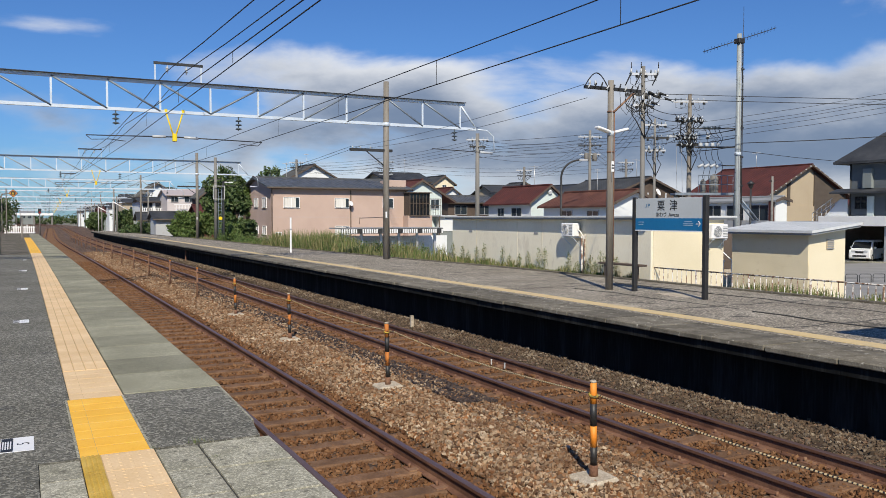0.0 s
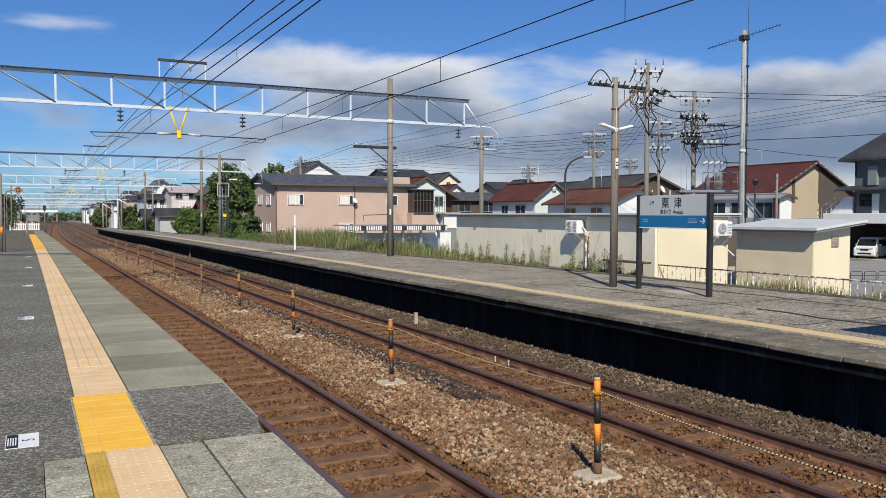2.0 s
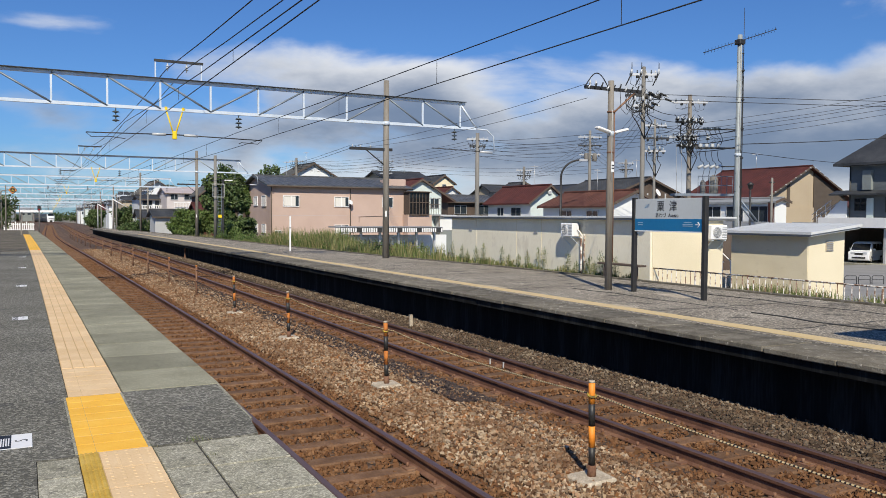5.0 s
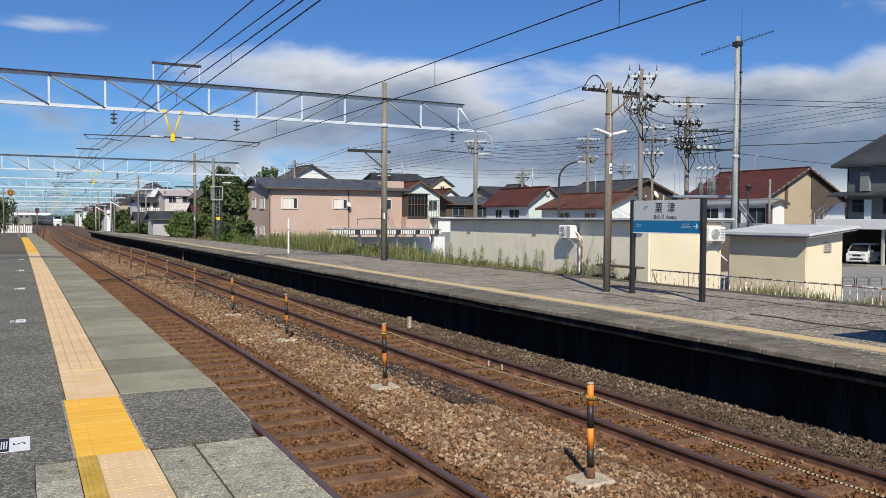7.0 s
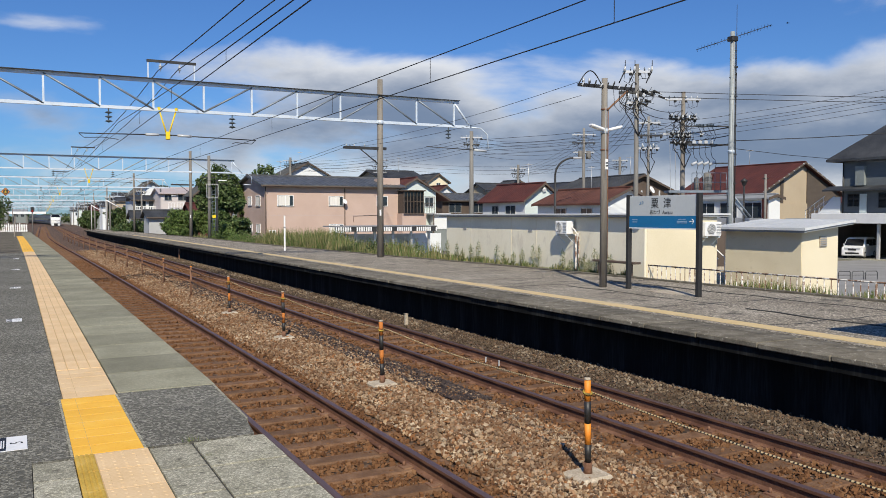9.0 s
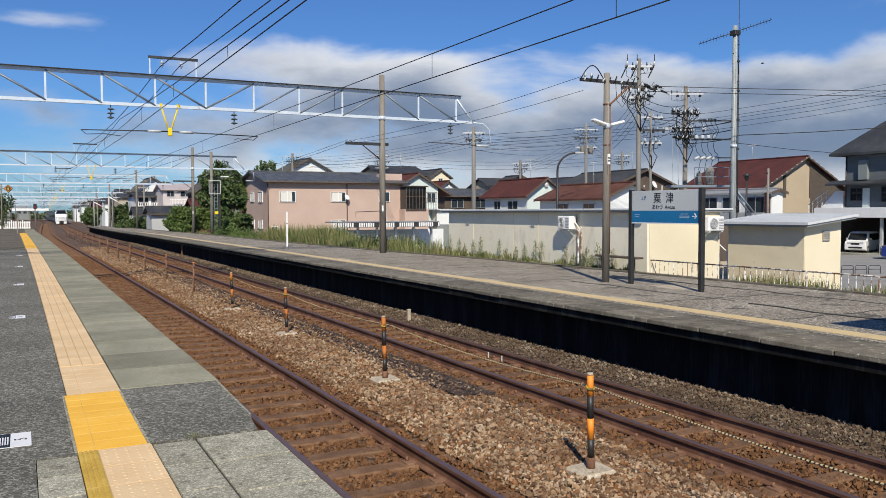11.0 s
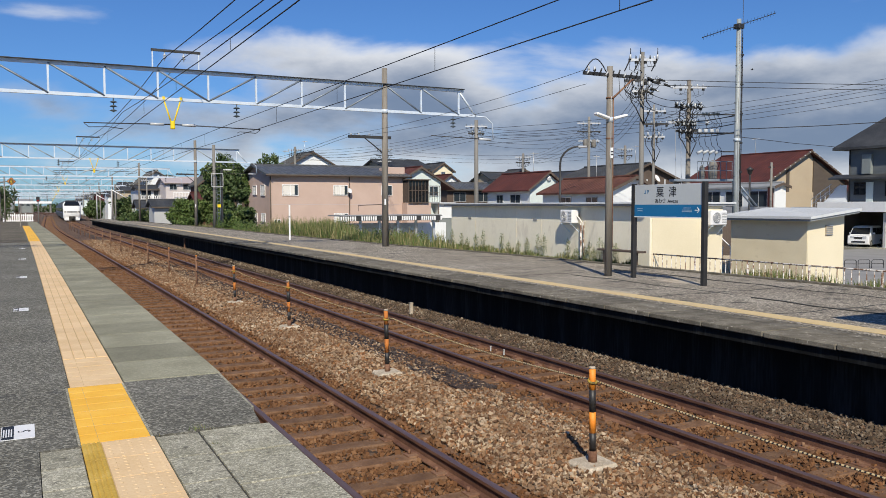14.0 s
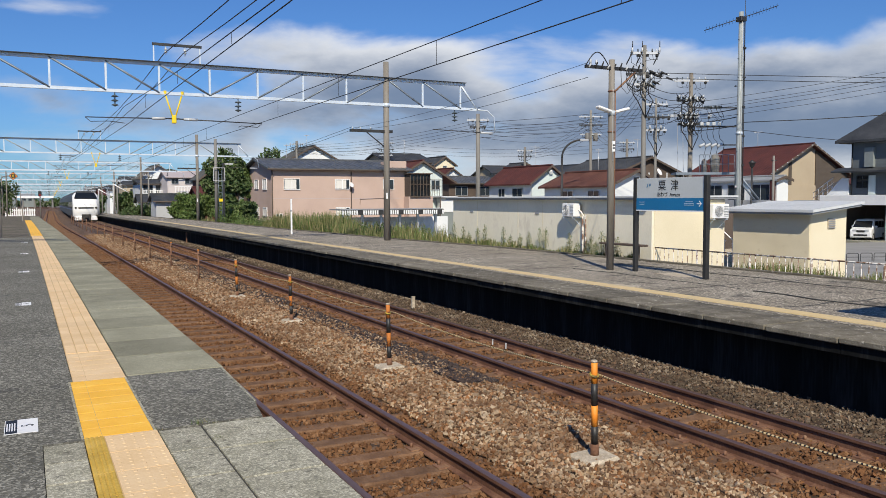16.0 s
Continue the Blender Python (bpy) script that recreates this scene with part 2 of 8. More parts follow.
M = {
    "asphalt": material("asphalt", ((0.125, 0.12, 0.1), (0.155, 0.15, 0.127), (0.2, 0.193, 0.167)), 0.92, scale=0.8, fine=60, bump=0.7, fine_mix=0.4, wear=(0.105, 0.103, 0.093), wear_at=0.6, grit=0.7, grit_scale=62, spec=0.2),
    "old_asphalt": material("old_asphalt", ((0.2, 0.176, 0.142), (0.265, 0.236, 0.194), (0.345, 0.31, 0.258)), 0.92, scale=0.7, fine=40, bump=0.8, fine_mix=0.4, wear=(0.1, 0.092, 0.08), wear_at=0.57, grit=0.7, grit_scale=42, spec=0.2),
    "worn_earth": material("worn_earth_and_gravel", ((0.085, 0.074, 0.056), (0.13, 0.114, 0.088), (0.19, 0.168, 0.134)), 0.95, scale=0.6, fine=24, bump=0.7, fine_mix=0.4, wear=(0.075, 0.075, 0.045), wear_at=0.55, grit=0.5, grit_scale=30, spec=0.2),
    "slab": material("slab_concrete", ((0.2, 0.193, 0.138), (0.258, 0.249, 0.182), (0.32, 0.308, 0.23)), 0.9, scale=1.6, fine=70, bump=0.4, spread=0.16, grit=0.25, grit_scale=120, wear=(0.2, 0.19, 0.15), wear_at=0.62, spec=0.2),
    "coping": material("coping_concrete", ((0.26, 0.25, 0.19), (0.335, 0.32, 0.252), (0.41, 0.39, 0.315)), 0.92, scale=5, fine=90, bump=0.5, spread=0.12, wear=(0.17, 0.16, 0.13), wear_at=0.57, grit=0.4, grit_scale=100, spec=0.2),
    "footing": material("sandy_concrete", ((0.34, 0.28, 0.21), (0.45, 0.385, 0.3), (0.53, 0.465, 0.375)), 0.92, scale=8, fine=80, bump=0.5, grit=0.2, spec=0.2),
    "far_coping": material("far_coping_concrete", ((0.1, 0.088, 0.068), (0.165, 0.148, 0.116), (0.25, 0.228, 0.184)), 0.92, scale=4, fine=50, bump=0.4, spread=0.22, wear=(0.5, 0.46, 0.39), wear_at=0.6, spec=0.2),
    "cream": material("cream_tactile_tile", ((0.66, 0.46, 0.24), (0.74, 0.53, 0.3), (0.8, 0.6, 0.36)), 0.75, scale=2.5, fine=55, bump=0.15, spread=0.05, wear=(0.5, 0.36, 0.2), wear_at=0.66),
    "dirty_cream": material("grimy_cream_tile", ((0.5, 0.35, 0.18), (0.6, 0.43, 0.23)), 0.85, scale=3, fine=50, bump=0.2, spread=0.08),
    "tar": material("tar_seam", ((0.035, 0.034, 0.032), (0.06, 0.057, 0.052)), 0.8, scale=5, fine=40, bump=0.3),
    "hill": material("wooded_hill", ((0.03, 0.05, 0.045), (0.05, 0.075, 0.065)), 1.0, scale=0.02, fine=0.2, bump=0),
    "yellow": material("yellow_tactile_tile", ((0.84, 0.44, 0.04), (0.9, 0.5, 0.055), (0.93, 0.56, 0.09)), 0.7, scale=3, fine=55, bump=0.15, spread=0.05),
    "ochre": material("worn_ochre_tile", ((0.42, 0.27, 0.04), (0.55, 0.36, 0.06), (0.62, 0.44, 0.12)), 0.75, scale=4, fine=60, bump=0.2, spread=0.06),
    "far_yellow": material("faded_yellow_line", ((0.56, 0.42, 0.2), (0.64, 0.49, 0.26), (0.46, 0.38, 0.24)), 0.8, scale=2, fine=30, bump=0.2),
    # Near-black: stain streaks plus the coping's shadow put into the colour.
    "sooty": material("soot_and_shade_wall", ((0.004, 0.0045, 0.005), (0.009, 0.0098, 0.0105), (0.03, 0.031, 0.031)), 0.95, scale=1.6, fine=20, bump=0.3, stretch=(1, 1.7, 0.16), spec=0.15),
    "ballast_bed": material("ballast_bed", ((0.06, 0.033, 0.019), (0.1, 0.058, 0.034), (0.16, 0.105, 0.07)), 0.95, scale=1.1, fine=28, bump=1.0, fine_mix=0.6, grit=1.0, grit_scale=17),
    "dusty_bed": material("rust_dusted_bed", ((0.075, 0.034, 0.015), (0.125, 0.06, 0.028), (0.18, 0.1, 0.05)), 0.95, scale=1.5, fine=30, bump=1.0, fine_mix=0.6),
    "stone": island_material("ballast_stone", ((0.07, 0.033, 0.015), (0.16, 0.09, 0.05), (0.31, 0.195, 0.11), (0.4, 0.295, 0.19), (0.08, 0.05, 0.032), (0.29, 0.13, 0.052), (0.5, 0.4, 0.285), (0.11, 0.063, 0.036)), dust=(0.15, 0.08, 0.042)),
    "dark_stone": island_material("dark_ballast_stone", ((0.03, 0.022, 0.016), (0.08, 0.055, 0.036), (0.16, 0.12, 0.085), (0.05, 0.036, 0.025), (0.22, 0.18, 0.14)), dust=(0.06, 0.042, 0.028)),
    "oily_stone": island_material("oily_ballast_stone", ((0.02, 0.015, 0.016), (0.045, 0.035, 0.036), (0.085, 0.068, 0.064), (0.03, 0.024, 0.026), (0.13, 0.1, 0.08)), dust=(0.05, 0.034, 0.03)),
    "wall_stone": island_material("weathered_ballast_stone", ((0.05, 0.034, 0.022), (0.12, 0.085, 0.058), (0.22, 0.165, 0.115), (0.07, 0.05, 0.034), (0.34, 0.28, 0.21), (0.14, 0.08, 0.045)), dust=(0.08, 0.052, 0.033)),
    "rust_stone": island_material("rust_dusted_stone", ((0.08, 0.034, 0.014), (0.15, 0.072, 0.032), (0.24, 0.13, 0.065), (0.13, 0.062, 0.026), (0.19, 0.085, 0.035)), dust=(0.13, 0.06, 0.026)),
    "sleeper": material("rust_stained_sleeper", ((0.1, 0.05, 0.024), (0.155, 0.082, 0.043), (0.22, 0.13, 0.075)), 0.95, scale=6, fine=45, bump=1.0, spread=0.2),
    "rail": material("rusty_rail", ((0.08, 0.033, 0.02), (0.14, 0.066, 0.04), (0.22, 0.115, 0.07)), 0.75, 0.1, scale=3, fine=50, bump=0.3),
    "rail_head": material("worn_rail_head", ((0.17, 0.11, 0.105), (0.24, 0.16, 0.15)), 0.5, 0.6, scale=5, fine=40, bump=0.03, stretch=(4, 0.2, 1)),
    "steel": material("galvanised_steel", ((0.5, 0.57, 0.65), (0.6, 0.67, 0.75), (0.68, 0.74, 0.8)), 0.45, 0.15, scale=2, fine=30, bump=0.05),
    # Darker steel; on the portal diagonals it stands for their backlit shade.
    "brace_steel": material("shade_toned_brace", ((0.16, 0.19, 0.23), (0.24, 0.28, 0.33)), 0.5, 0.3, scale=2, fine=30, bump=0.05),
    "mast_steel": material("weathered_mast", ((0.24, 0.27, 0.28), (0.32, 0.355, 0.365), (0.42, 0.45, 0.46)), 0.65, 0.2, scale=3, fine=25, bump=0.1, stretch=(3, 3, 0.5), wear=(0.22, 0.24, 0.24), wear_at=0.58),
    "dark_steel": material("dark_steel", ((0.03, 0.03, 0.032), (0.06, 0.06, 0.06)), 0.55, 0.4, scale=3, fine=40, bump=0.05),
    "wire": material("weathered_wire", ((0.012, 0.013, 0.015), (0.02, 0.02, 0.021)), 0.7, 0.0, scale=5, fine=40, bump=0),
    "pole_wood": material("weathered_pole", ((0.14, 0.124, 0.105), (0.195, 0.176, 0.152), (0.26, 0.238, 0.208)), 0.85, scale=2, fine=30, bump=0.3, stretch=(4, 4, 0.25), wear=(0.12, 0.08, 0.06)),
    "pole_concrete": material("concrete_pole", ((0.14, 0.133, 0.122), (0.185, 0.176, 0.162), (0.24, 0.23, 0.212)), 0.85, scale=1.5, fine=40, bump=0.15, stretch=(2, 2, 0.4)),
    "dark_insulator": material("grey_blue_insulator", ((0.04, 0.055, 0.065), (0.08, 0.1, 0.115)), 0.3, scale=6, fine=40, bump=0),
    "porcelain": material("porcelain", ((0.42, 0.44, 0.46), (0.54, 0.56, 0.58)), 0.25, scale=6, fine=40, bump=0),
    "yellow_paint": material("yellow_paint", ((0.8, 0.55, 0.01), (0.88, 0.64, 0.02)), 0.5, scale=3, fine=30, bump=0.05),
    "orange_paint": material("orange_paint", ((0.72, 0.22, 0.02), (0.85, 0.3, 0.03)), 0.6, scale=6, fine=60, bump=0.1, wear=(0.2, 0.1, 0.05), wear_at=0.64),
    "worn_orange": material("worn_orange_paint", ((0.4, 0.12, 0.02), (0.55, 0.19, 0.03)), 0.75, scale=6, fine=60, bump=0.2, wear=(0.1, 0.045, 0.025), wear_at=0.5),
    "black_paint": material("black_paint", ((0.016, 0.016, 0.018), (0.035, 0.033, 0.03)), 0.5, scale=6, fine=60, bump=0.1, wear=(0.1, 0.05, 0.03), wear_at=0.66),
    "white_paint": material("white_paint", ((0.72, 0.73, 0.74), (0.8, 0.8, 0.8), (0.84, 0.84, 0.83)), 0.5, scale=1.5, fine=30, bump=0.05),
    "rusty_white": material("rusty_white_paint", ((0.6, 0.58, 0.54), (0.75, 0.73, 0.7)), 0.7, scale=3, fine=40, bump=0.2, wear=(0.16, 0.085, 0.05), wear_at=0.46),
    "rust": material("rust", ((0.12, 0.055, 0.03), (0.2, 0.1, 0.06), (0.28, 0.17, 0.1)), 0.85, scale=6, fine=50, bump=0.3),
    "beige_render": material("beige_render", ((0.74, 0.685, 0.55), (0.81, 0.755, 0.61), (0.85, 0.795, 0.65)), 0.85, scale=0.8, fine=30, bump=0.2, wear=(0.7, 0.64, 0.52), wear_at=0.57, stretch=(1, 1, 0.45)),
    "shed_render": material("block_render", ((0.72, 0.63, 0.45), (0.77, 0.68, 0.49), (0.81, 0.72, 0.53)), 0.85, scale=0.9, fine=25, bump=0.2, stretch=(1, 1, 2.2), wear=(0.7, 0.61, 0.43), wear_at=0.6),
    "cream_render": material("cream_render", ((0.7, 0.62, 0.44), (0.75, 0.67, 0.49), (0.78, 0.7, 0.52)), 0.85, scale=0.8, fine=30, bump=0.12),
    "pink_render": material("pink_render", ((0.455, 0.335, 0.28), (0.5, 0.37, 0.31), (0.535, 0.4, 0.34)), 0.9, scale=0.5, fine=20, bump=0.15),
    "white_wall": material("white_render", ((0.68, 0.7, 0.71), (0.76, 0.78, 0.79)), 0.85, scale=0.4, fine=12, bump=0.05),
    "grey_white": material("aged_white_render", ((0.42, 0.43, 0.44), (0.5, 0.51, 0.52)), 0.85, scale=0.6, fine=12, bump=0.08, wear=(0.34, 0.34, 0.34), wear_at=0.58),
    "mint_wall": material("mint_render", ((0.55, 0.62, 0.6), (0.62, 0.69, 0.67)), 0.85, scale=0.4, fine=12, bump=0.05),
    "grey_wall": material("grey_render", ((0.19, 0.215, 0.215), (0.25, 0.275, 0.27)), 0.85, scale=0.5, fine=14, bump=0.08),
    "tan_wall": material("tan_render", ((0.42, 0.34, 0.24), (0.48, 0.4, 0.29)), 0.85, scale=0.4, fine=12, bump=0.08),
    "brown_wall": material("brown_boards", ((0.07, 0.05, 0.04), (0.12, 0.09, 0.07)), 0.85, scale=0.8, fine=18, bump=0.1),
    "pan_tile": material("pan_roof_tile", ((0.05, 0.052, 0.055), (0.085, 0.088, 0.092), (0.14, 0.145, 0.15)), 0.45, scale=1.2, fine=14, bump=0.4, stretch=(2.2, 1, 1)),
    "rust_tile": material("weathered_rust_tile", ((0.055, 0.02, 0.013), (0.1, 0.036, 0.024), (0.15, 0.065, 0.045)), 0.75, scale=0.9, fine=10, bump=0.4),
    "pale_pink": material("pale_pink_render", ((0.52, 0.47, 0.46), (0.58, 0.53, 0.52)), 0.85, scale=0.5, fine=14, bump=0.05),
    "pink_sheet": material("pink_grey_sheet", ((0.42, 0.36, 0.36), (0.48, 0.42, 0.42)), 0.6, scale=0.7, fine=14, bump=0.05),
    "slate_wall": material("slate_grey_boards", ((0.1, 0.115, 0.125), (0.14, 0.155, 0.165)), 0.8, scale=0.7, fine=14, bump=0.08, stretch=(1, 1, 4)),
    # Brown of the timber strip, also the shade painted on half the gable.
    "brown_bay": material("gable_brown_and_shade", ((0.075, 0.058, 0.046), (0.1, 0.08, 0.064)), 0.8, scale=0.8, fine=18, bump=0.08, stretch=(1, 1, 3)),
    "dark_roof": material("dark_roof_tile", ((0.022, 0.024, 0.028), (0.04, 0.043, 0.048), (0.065, 0.068, 0.073)), 0.65, scale=0.7, fine=9, bump=0.4),
    "red_roof": material("red_roof_tile", ((0.05, 0.012, 0.01), (0.075, 0.018, 0.014), (0.105, 0.028, 0.02)), 0.75, scale=0.8, fine=9, bump=0.4),
    "roof_sheet": material("pale_roof_sheet", ((0.55, 0.57, 0.58), (0.66, 0.67, 0.68)), 0.5, scale=1, fine=20, bump=0.08),
    "grey_sheet": material("grey_fascia", ((0.24, 0.25, 0.26), (0.31, 0.32, 0.33)), 0.6, scale=1, fine=20, bump=0.08),
    "glass": glass_material("window_glass"),
    "dark_glass": glass_material("tinted_glass", (0.012, 0.014, 0.016)),
    "frame": material("aluminium_frame", ((0.5, 0.5, 0.5), (0.62, 0.62, 0.62)), 0.4, 0.5, scale=4, fine=30, bump=0),
    "curtain": material("pale_curtain", ((0.62, 0.6, 0.56), (0.74, 0.72, 0.68)), 0.95, scale=6, fine=30, bump=0.1, stretch=(5, 1, 0.2)),
    "soil": material("town_ground", ((0.16, 0.14, 0.11), (0.22, 0.2, 0.165), (0.28, 0.26, 0.22)), 0.95, scale=0.25, fine=6, bump=0.3, wear=(0.1, 0.13, 0.05), wear_at=0.56),
    "street": material("pale_street_asphalt", ((0.24, 0.235, 0.225), (0.3, 0.295, 0.285)), 0.92, scale=0.6, fine=20, bump=0.2),
    "leaf": island_material("green_leaf", ((0.035, 0.06, 0.014), (0.07, 0.115, 0.026), (0.115, 0.17, 0.045), (0.08, 0.125, 0.028), (0.16, 0.19, 0.07)), 0.6),
    "dark_leaf": island_material("dark_green_leaf", ((0.022, 0.045, 0.013), (0.05, 0.085, 0.024), (0.085, 0.125, 0.04), (0.05, 0.085, 0.025), (0.17, 0.2, 0.095)), 0.6),
    "weed": island_material("weed_blade", ((0.07, 0.11, 0.03), (0.11, 0.16, 0.045), (0.2, 0.2, 0.085), (0.32, 0.27, 0.14), (0.09, 0.135, 0.04)), 0.8),
    "bark": material("bark", ((0.07, 0.05, 0.035), (0.13, 0.1, 0.07)), 0.95, scale=6, fine=30, bump=0.6),
    "sign_grey": material("sign_face_grey", ((0.5, 0.53, 0.54), (0.56, 0.59, 0.6)), 0.5, scale=1, fine=20, bump=0),
    "sign_blue": material("sign_blue", ((0.006, 0.14, 0.33), (0.01, 0.17, 0.38)), 0.5, scale=1, fine=20, bump=0),
    "sign_pale": material("pale_blue_lettering", ((0.3, 0.42, 0.55), (0.36, 0.48, 0.6)), 0.5, scale=1, fine=20, bump=0),
    "ink": material("black_lettering", ((0.012, 0.012, 0.014), (0.02, 0.02, 0.022)), 0.6, scale=5, fine=30, bump=0),
    "train_white": material("train_white_paint", ((0.76, 0.77, 0.77), (0.82, 0.82, 0.81)), 0.35, scale=0.4, fine=6, bump=0),
    "train_grey": material("train_grey_paint", ((0.05, 0.054, 0.058), (0.08, 0.084, 0.09)), 0.55, scale=0.4, fine=6, bump=0, spec=0.3),
    "train_dark": material("train_underframe", ((0.02, 0.02, 0.02), (0.05, 0.045, 0.04)), 0.8, scale=2, fine=15, bump=0.1),
    "train_blue": material("train_blue_stripe", ((0.03, 0.06, 0.2), (0.04, 0.08, 0.26)), 0.4, scale=0.4, fine=6, bump=0),
    "car_white": material("white_car_paint", ((0.78, 0.78, 0.78), (0.82, 0.82, 0.82)), 0.25, scale=1, fine=6, bump=0),
    "car_blue": material("blue_car_paint", ((0.009, 0.022, 0.13), (0.013, 0.03, 0.18)), 0.25, 0.3, scale=1, fine=6, bump=0),
    "rubber": material("rubber", ((0.012, 0.012, 0.012), (0.025, 0.025, 0.025)), 0.85, scale=6, fine=40, bump=0.1),
    "red_lens": material("red_lens", ((0.35, 0.01, 0.01), (0.45, 0.02, 0.02)), 0.2, scale=4, fine=20, bump=0),
    "rope": material("striped_rope", ((0.05, 0.045, 0.03), (0.55, 0.38, 0.05)), 0.9, scale=14, fine=60, bump=0.3),
}

# ---- mesh tools ----


def quad_box(bm, x0, x1, y0, y1, z0, z1, m=None):
    vs = [bm.verts.new((x, y, z)) for x in (x0, x1) for y in (y0, y1) for z in (z0, z1)]
    if m is not None:
        for v in vs:
            v.co = m @ v.co
    for f in ((0, 1, 3, 2), (4, 6, 7, 5), (0, 4, 5, 1), (2, 3, 7, 6), (0, 2, 6, 4), (1, 5, 7, 3)):
        bm.faces.new([vs[i] for i in f])
    return vs


def box(x0, x1, y0, y1, z0, z1, bevel=0.0, m=None):
    bm = bmesh.new()
    quad_box(bm, x0, x1, y0, y1, z0, z1, m)
    if bevel:
        bmesh.ops.bevel(bm, geom=bm.edges[:], offset=bevel, segments=1, affect="EDGES")
    return bm


def tube(bm, a, b, r0, r1=None, n=8, caps=True):
    a, b = Vector(a), Vector(b)
    r1 = r0 if r1 is None else r1
    d = (b - a).normalized()
    s = d.orthogonal().normalized()
    t = d.cross(s)
    rings = []
    for c, r in ((a, r0), (b, r1)):
        rings.append([bm.verts.new(c + s * (r * math.cos(2 * math.pi * i / n)) + t * (r * math.sin(2 * math.pi * i / n))) for i in range(n)])
    for i in range(n):
        f = bm.faces.new((rings[0][i], rings[0][(i + 1) % n], rings[1][(i + 1) % n], rings[1][i]))
        f.smooth = n > 5
    if caps:
        bm.faces.new(rings[0][::-1]); bm.faces.new(rings[1])
    return bm


def rod(a, b, r0, r1=None, n=10):
    return tube(bmesh.new(), a, b, r0, r1, n)


def path_tube(bm, pts, r, n=5):
    """One continuous tube along the points."""
    pts = [Vector(p) for p in pts]
    rings = []
    side = None
    for i, p in enumerate(pts):
        d = (pts[min(i + 1, len(pts) - 1)] - pts[max(i - 1, 0)]).normalized()
        side = d.orthogonal().normalized() if side is None else (side - d * side.dot(d)).normalized()
        t = d.cross(side)
        rings.append([bm.verts.new(p + side * (r * math.cos(2 * math.pi * k / n)) + t * (r * math.sin(2 * math.pi * k / n))) for k in range(n)])
    for a, b in zip(rings, rings[1:]):
        for k in range(n):
            bm.faces.new((a[k], a[(k + 1) % n], b[(k + 1) % n], b[k])).smooth = True
    bm.faces.new(rings[0][::-1]); bm.faces.new(rings[-1])
    return bm


def lathe(profile, n=16, m=None):
    """profile: (radius, z) from below upwards."""
    bm = bmesh.new()
    rings = []
    for r, z in profile:
        rings.append([bm.verts.new((r * math.cos(2 * math.pi * i / n), r * math.sin(2 * math.pi * i / n), z)) for i in range(n)])
    for p, q in zip(rings, rings[1:]):
        for i in range(n):
            f = bm.faces.new((p[i], p[(i + 1) % n], q[(i + 1) % n], q[i]))
            f.smooth = True
    bm.faces.new(rings[0][::-1]); bm.faces.new(rings[-1])
    if m is not None:
        bm.transform(m)
    return bm


def prism(outline, z0, z1, m=None):
    """An outline in x, y, raised from z0 to z1."""
    bm = bmesh.new()
    lo = [bm.verts.new((x, y, z0)) for x, y in outline]
    hi = [bm.verts.new((x, y, z1)) for x, y in outline]
    k = len(outline)
    for i in range(k):
        bm.faces.new((lo[i], lo[(i + 1) % k], hi[(i + 1) % k], hi[i]))
    bm.faces.new(lo[::-1]); bm.faces.new(hi)
    if m is not None:
        bm.transform(m)
    return bm


def mesh_of(bm, mats, name="mesh"):
    bmesh.ops.recalc_face_normals(bm, faces=bm.faces)
    me = bpy.data.meshes.new(name)
    bm.to_mesh(me)
    bm.free()
    for k in (mats if isinstance(mats, (tuple, list)) else (mats,)):
        me.materials.append(M[k])
    return me


def part(name, bm, mat, parent, label=""):
    ob = new(name, bm if isinstance(bm, bpy.types.Mesh) else mesh_of(bm, mat, name))
    ob.parent = parent
    return tagged(ob, label) if label else ob


def thing(name, label, category, m=None, group="", kind=""):
    ob = new(name)
    ob.empty_display_size = 0.2
    if m is not None:
        ob.matrix_world = m
    return tagged(ob, label, category, group, kind)


def solid(name, bm, mat, label, category="", kind="", group="", m=None):
    ob = new(name, bm if isinstance(bm, bpy.types.Mesh) else mesh_of(bm, mat, name))
    if m is not None:
        ob.matrix_world = m
    return tagged(ob, label, category, group, kind)


def raw_mesh(name, verts, faces, mat):
    me = bpy.data.meshes.new(name)
    me.from_pydata(verts.tolist() if hasattr(verts, "tolist") else verts, [], faces.tolist() if hasattr(faces, "tolist") else faces)
    me.materials.append(M[mat])
    return me


# ---- the line: y along the track beside the camera, with slight bends farther on ----
NEAR_U, FAR_U, RAIL_Z = 2.95, 6.69, -0.88
GAUGE_HALF = 0.566


def bend(s):
    """Sideways shift of the line: slightly left for 60 m, then right, straight, and left again far off."""
    if s < 0:
        return 0.0
    if s < 60:
        return -s * s / 11400
    if s < 125.5:
        return -0.3158 - 0.01053 * (s - 60) + (s - 60) ** 2 / 3800
    return 0.1236 + 0.02395 * (s - 125.5) - max(0.0, s - 320) ** 2 / 1300


def heading(s):
    if s < 60:
        return -max(s, 0) / 5700
    return min(-0.01053 + (s - 60) / 1900, 0.02395) - max(0.0, s - 320) / 650


def dip(s):
    """The whole line falls slightly beyond the platforms."""
    return -0.0038 * min(max(0.0, s - 60), 270.0)


def on_line(s, u, z=0.0):
    return Vector((u + bend(s), s, z + dip(s)))


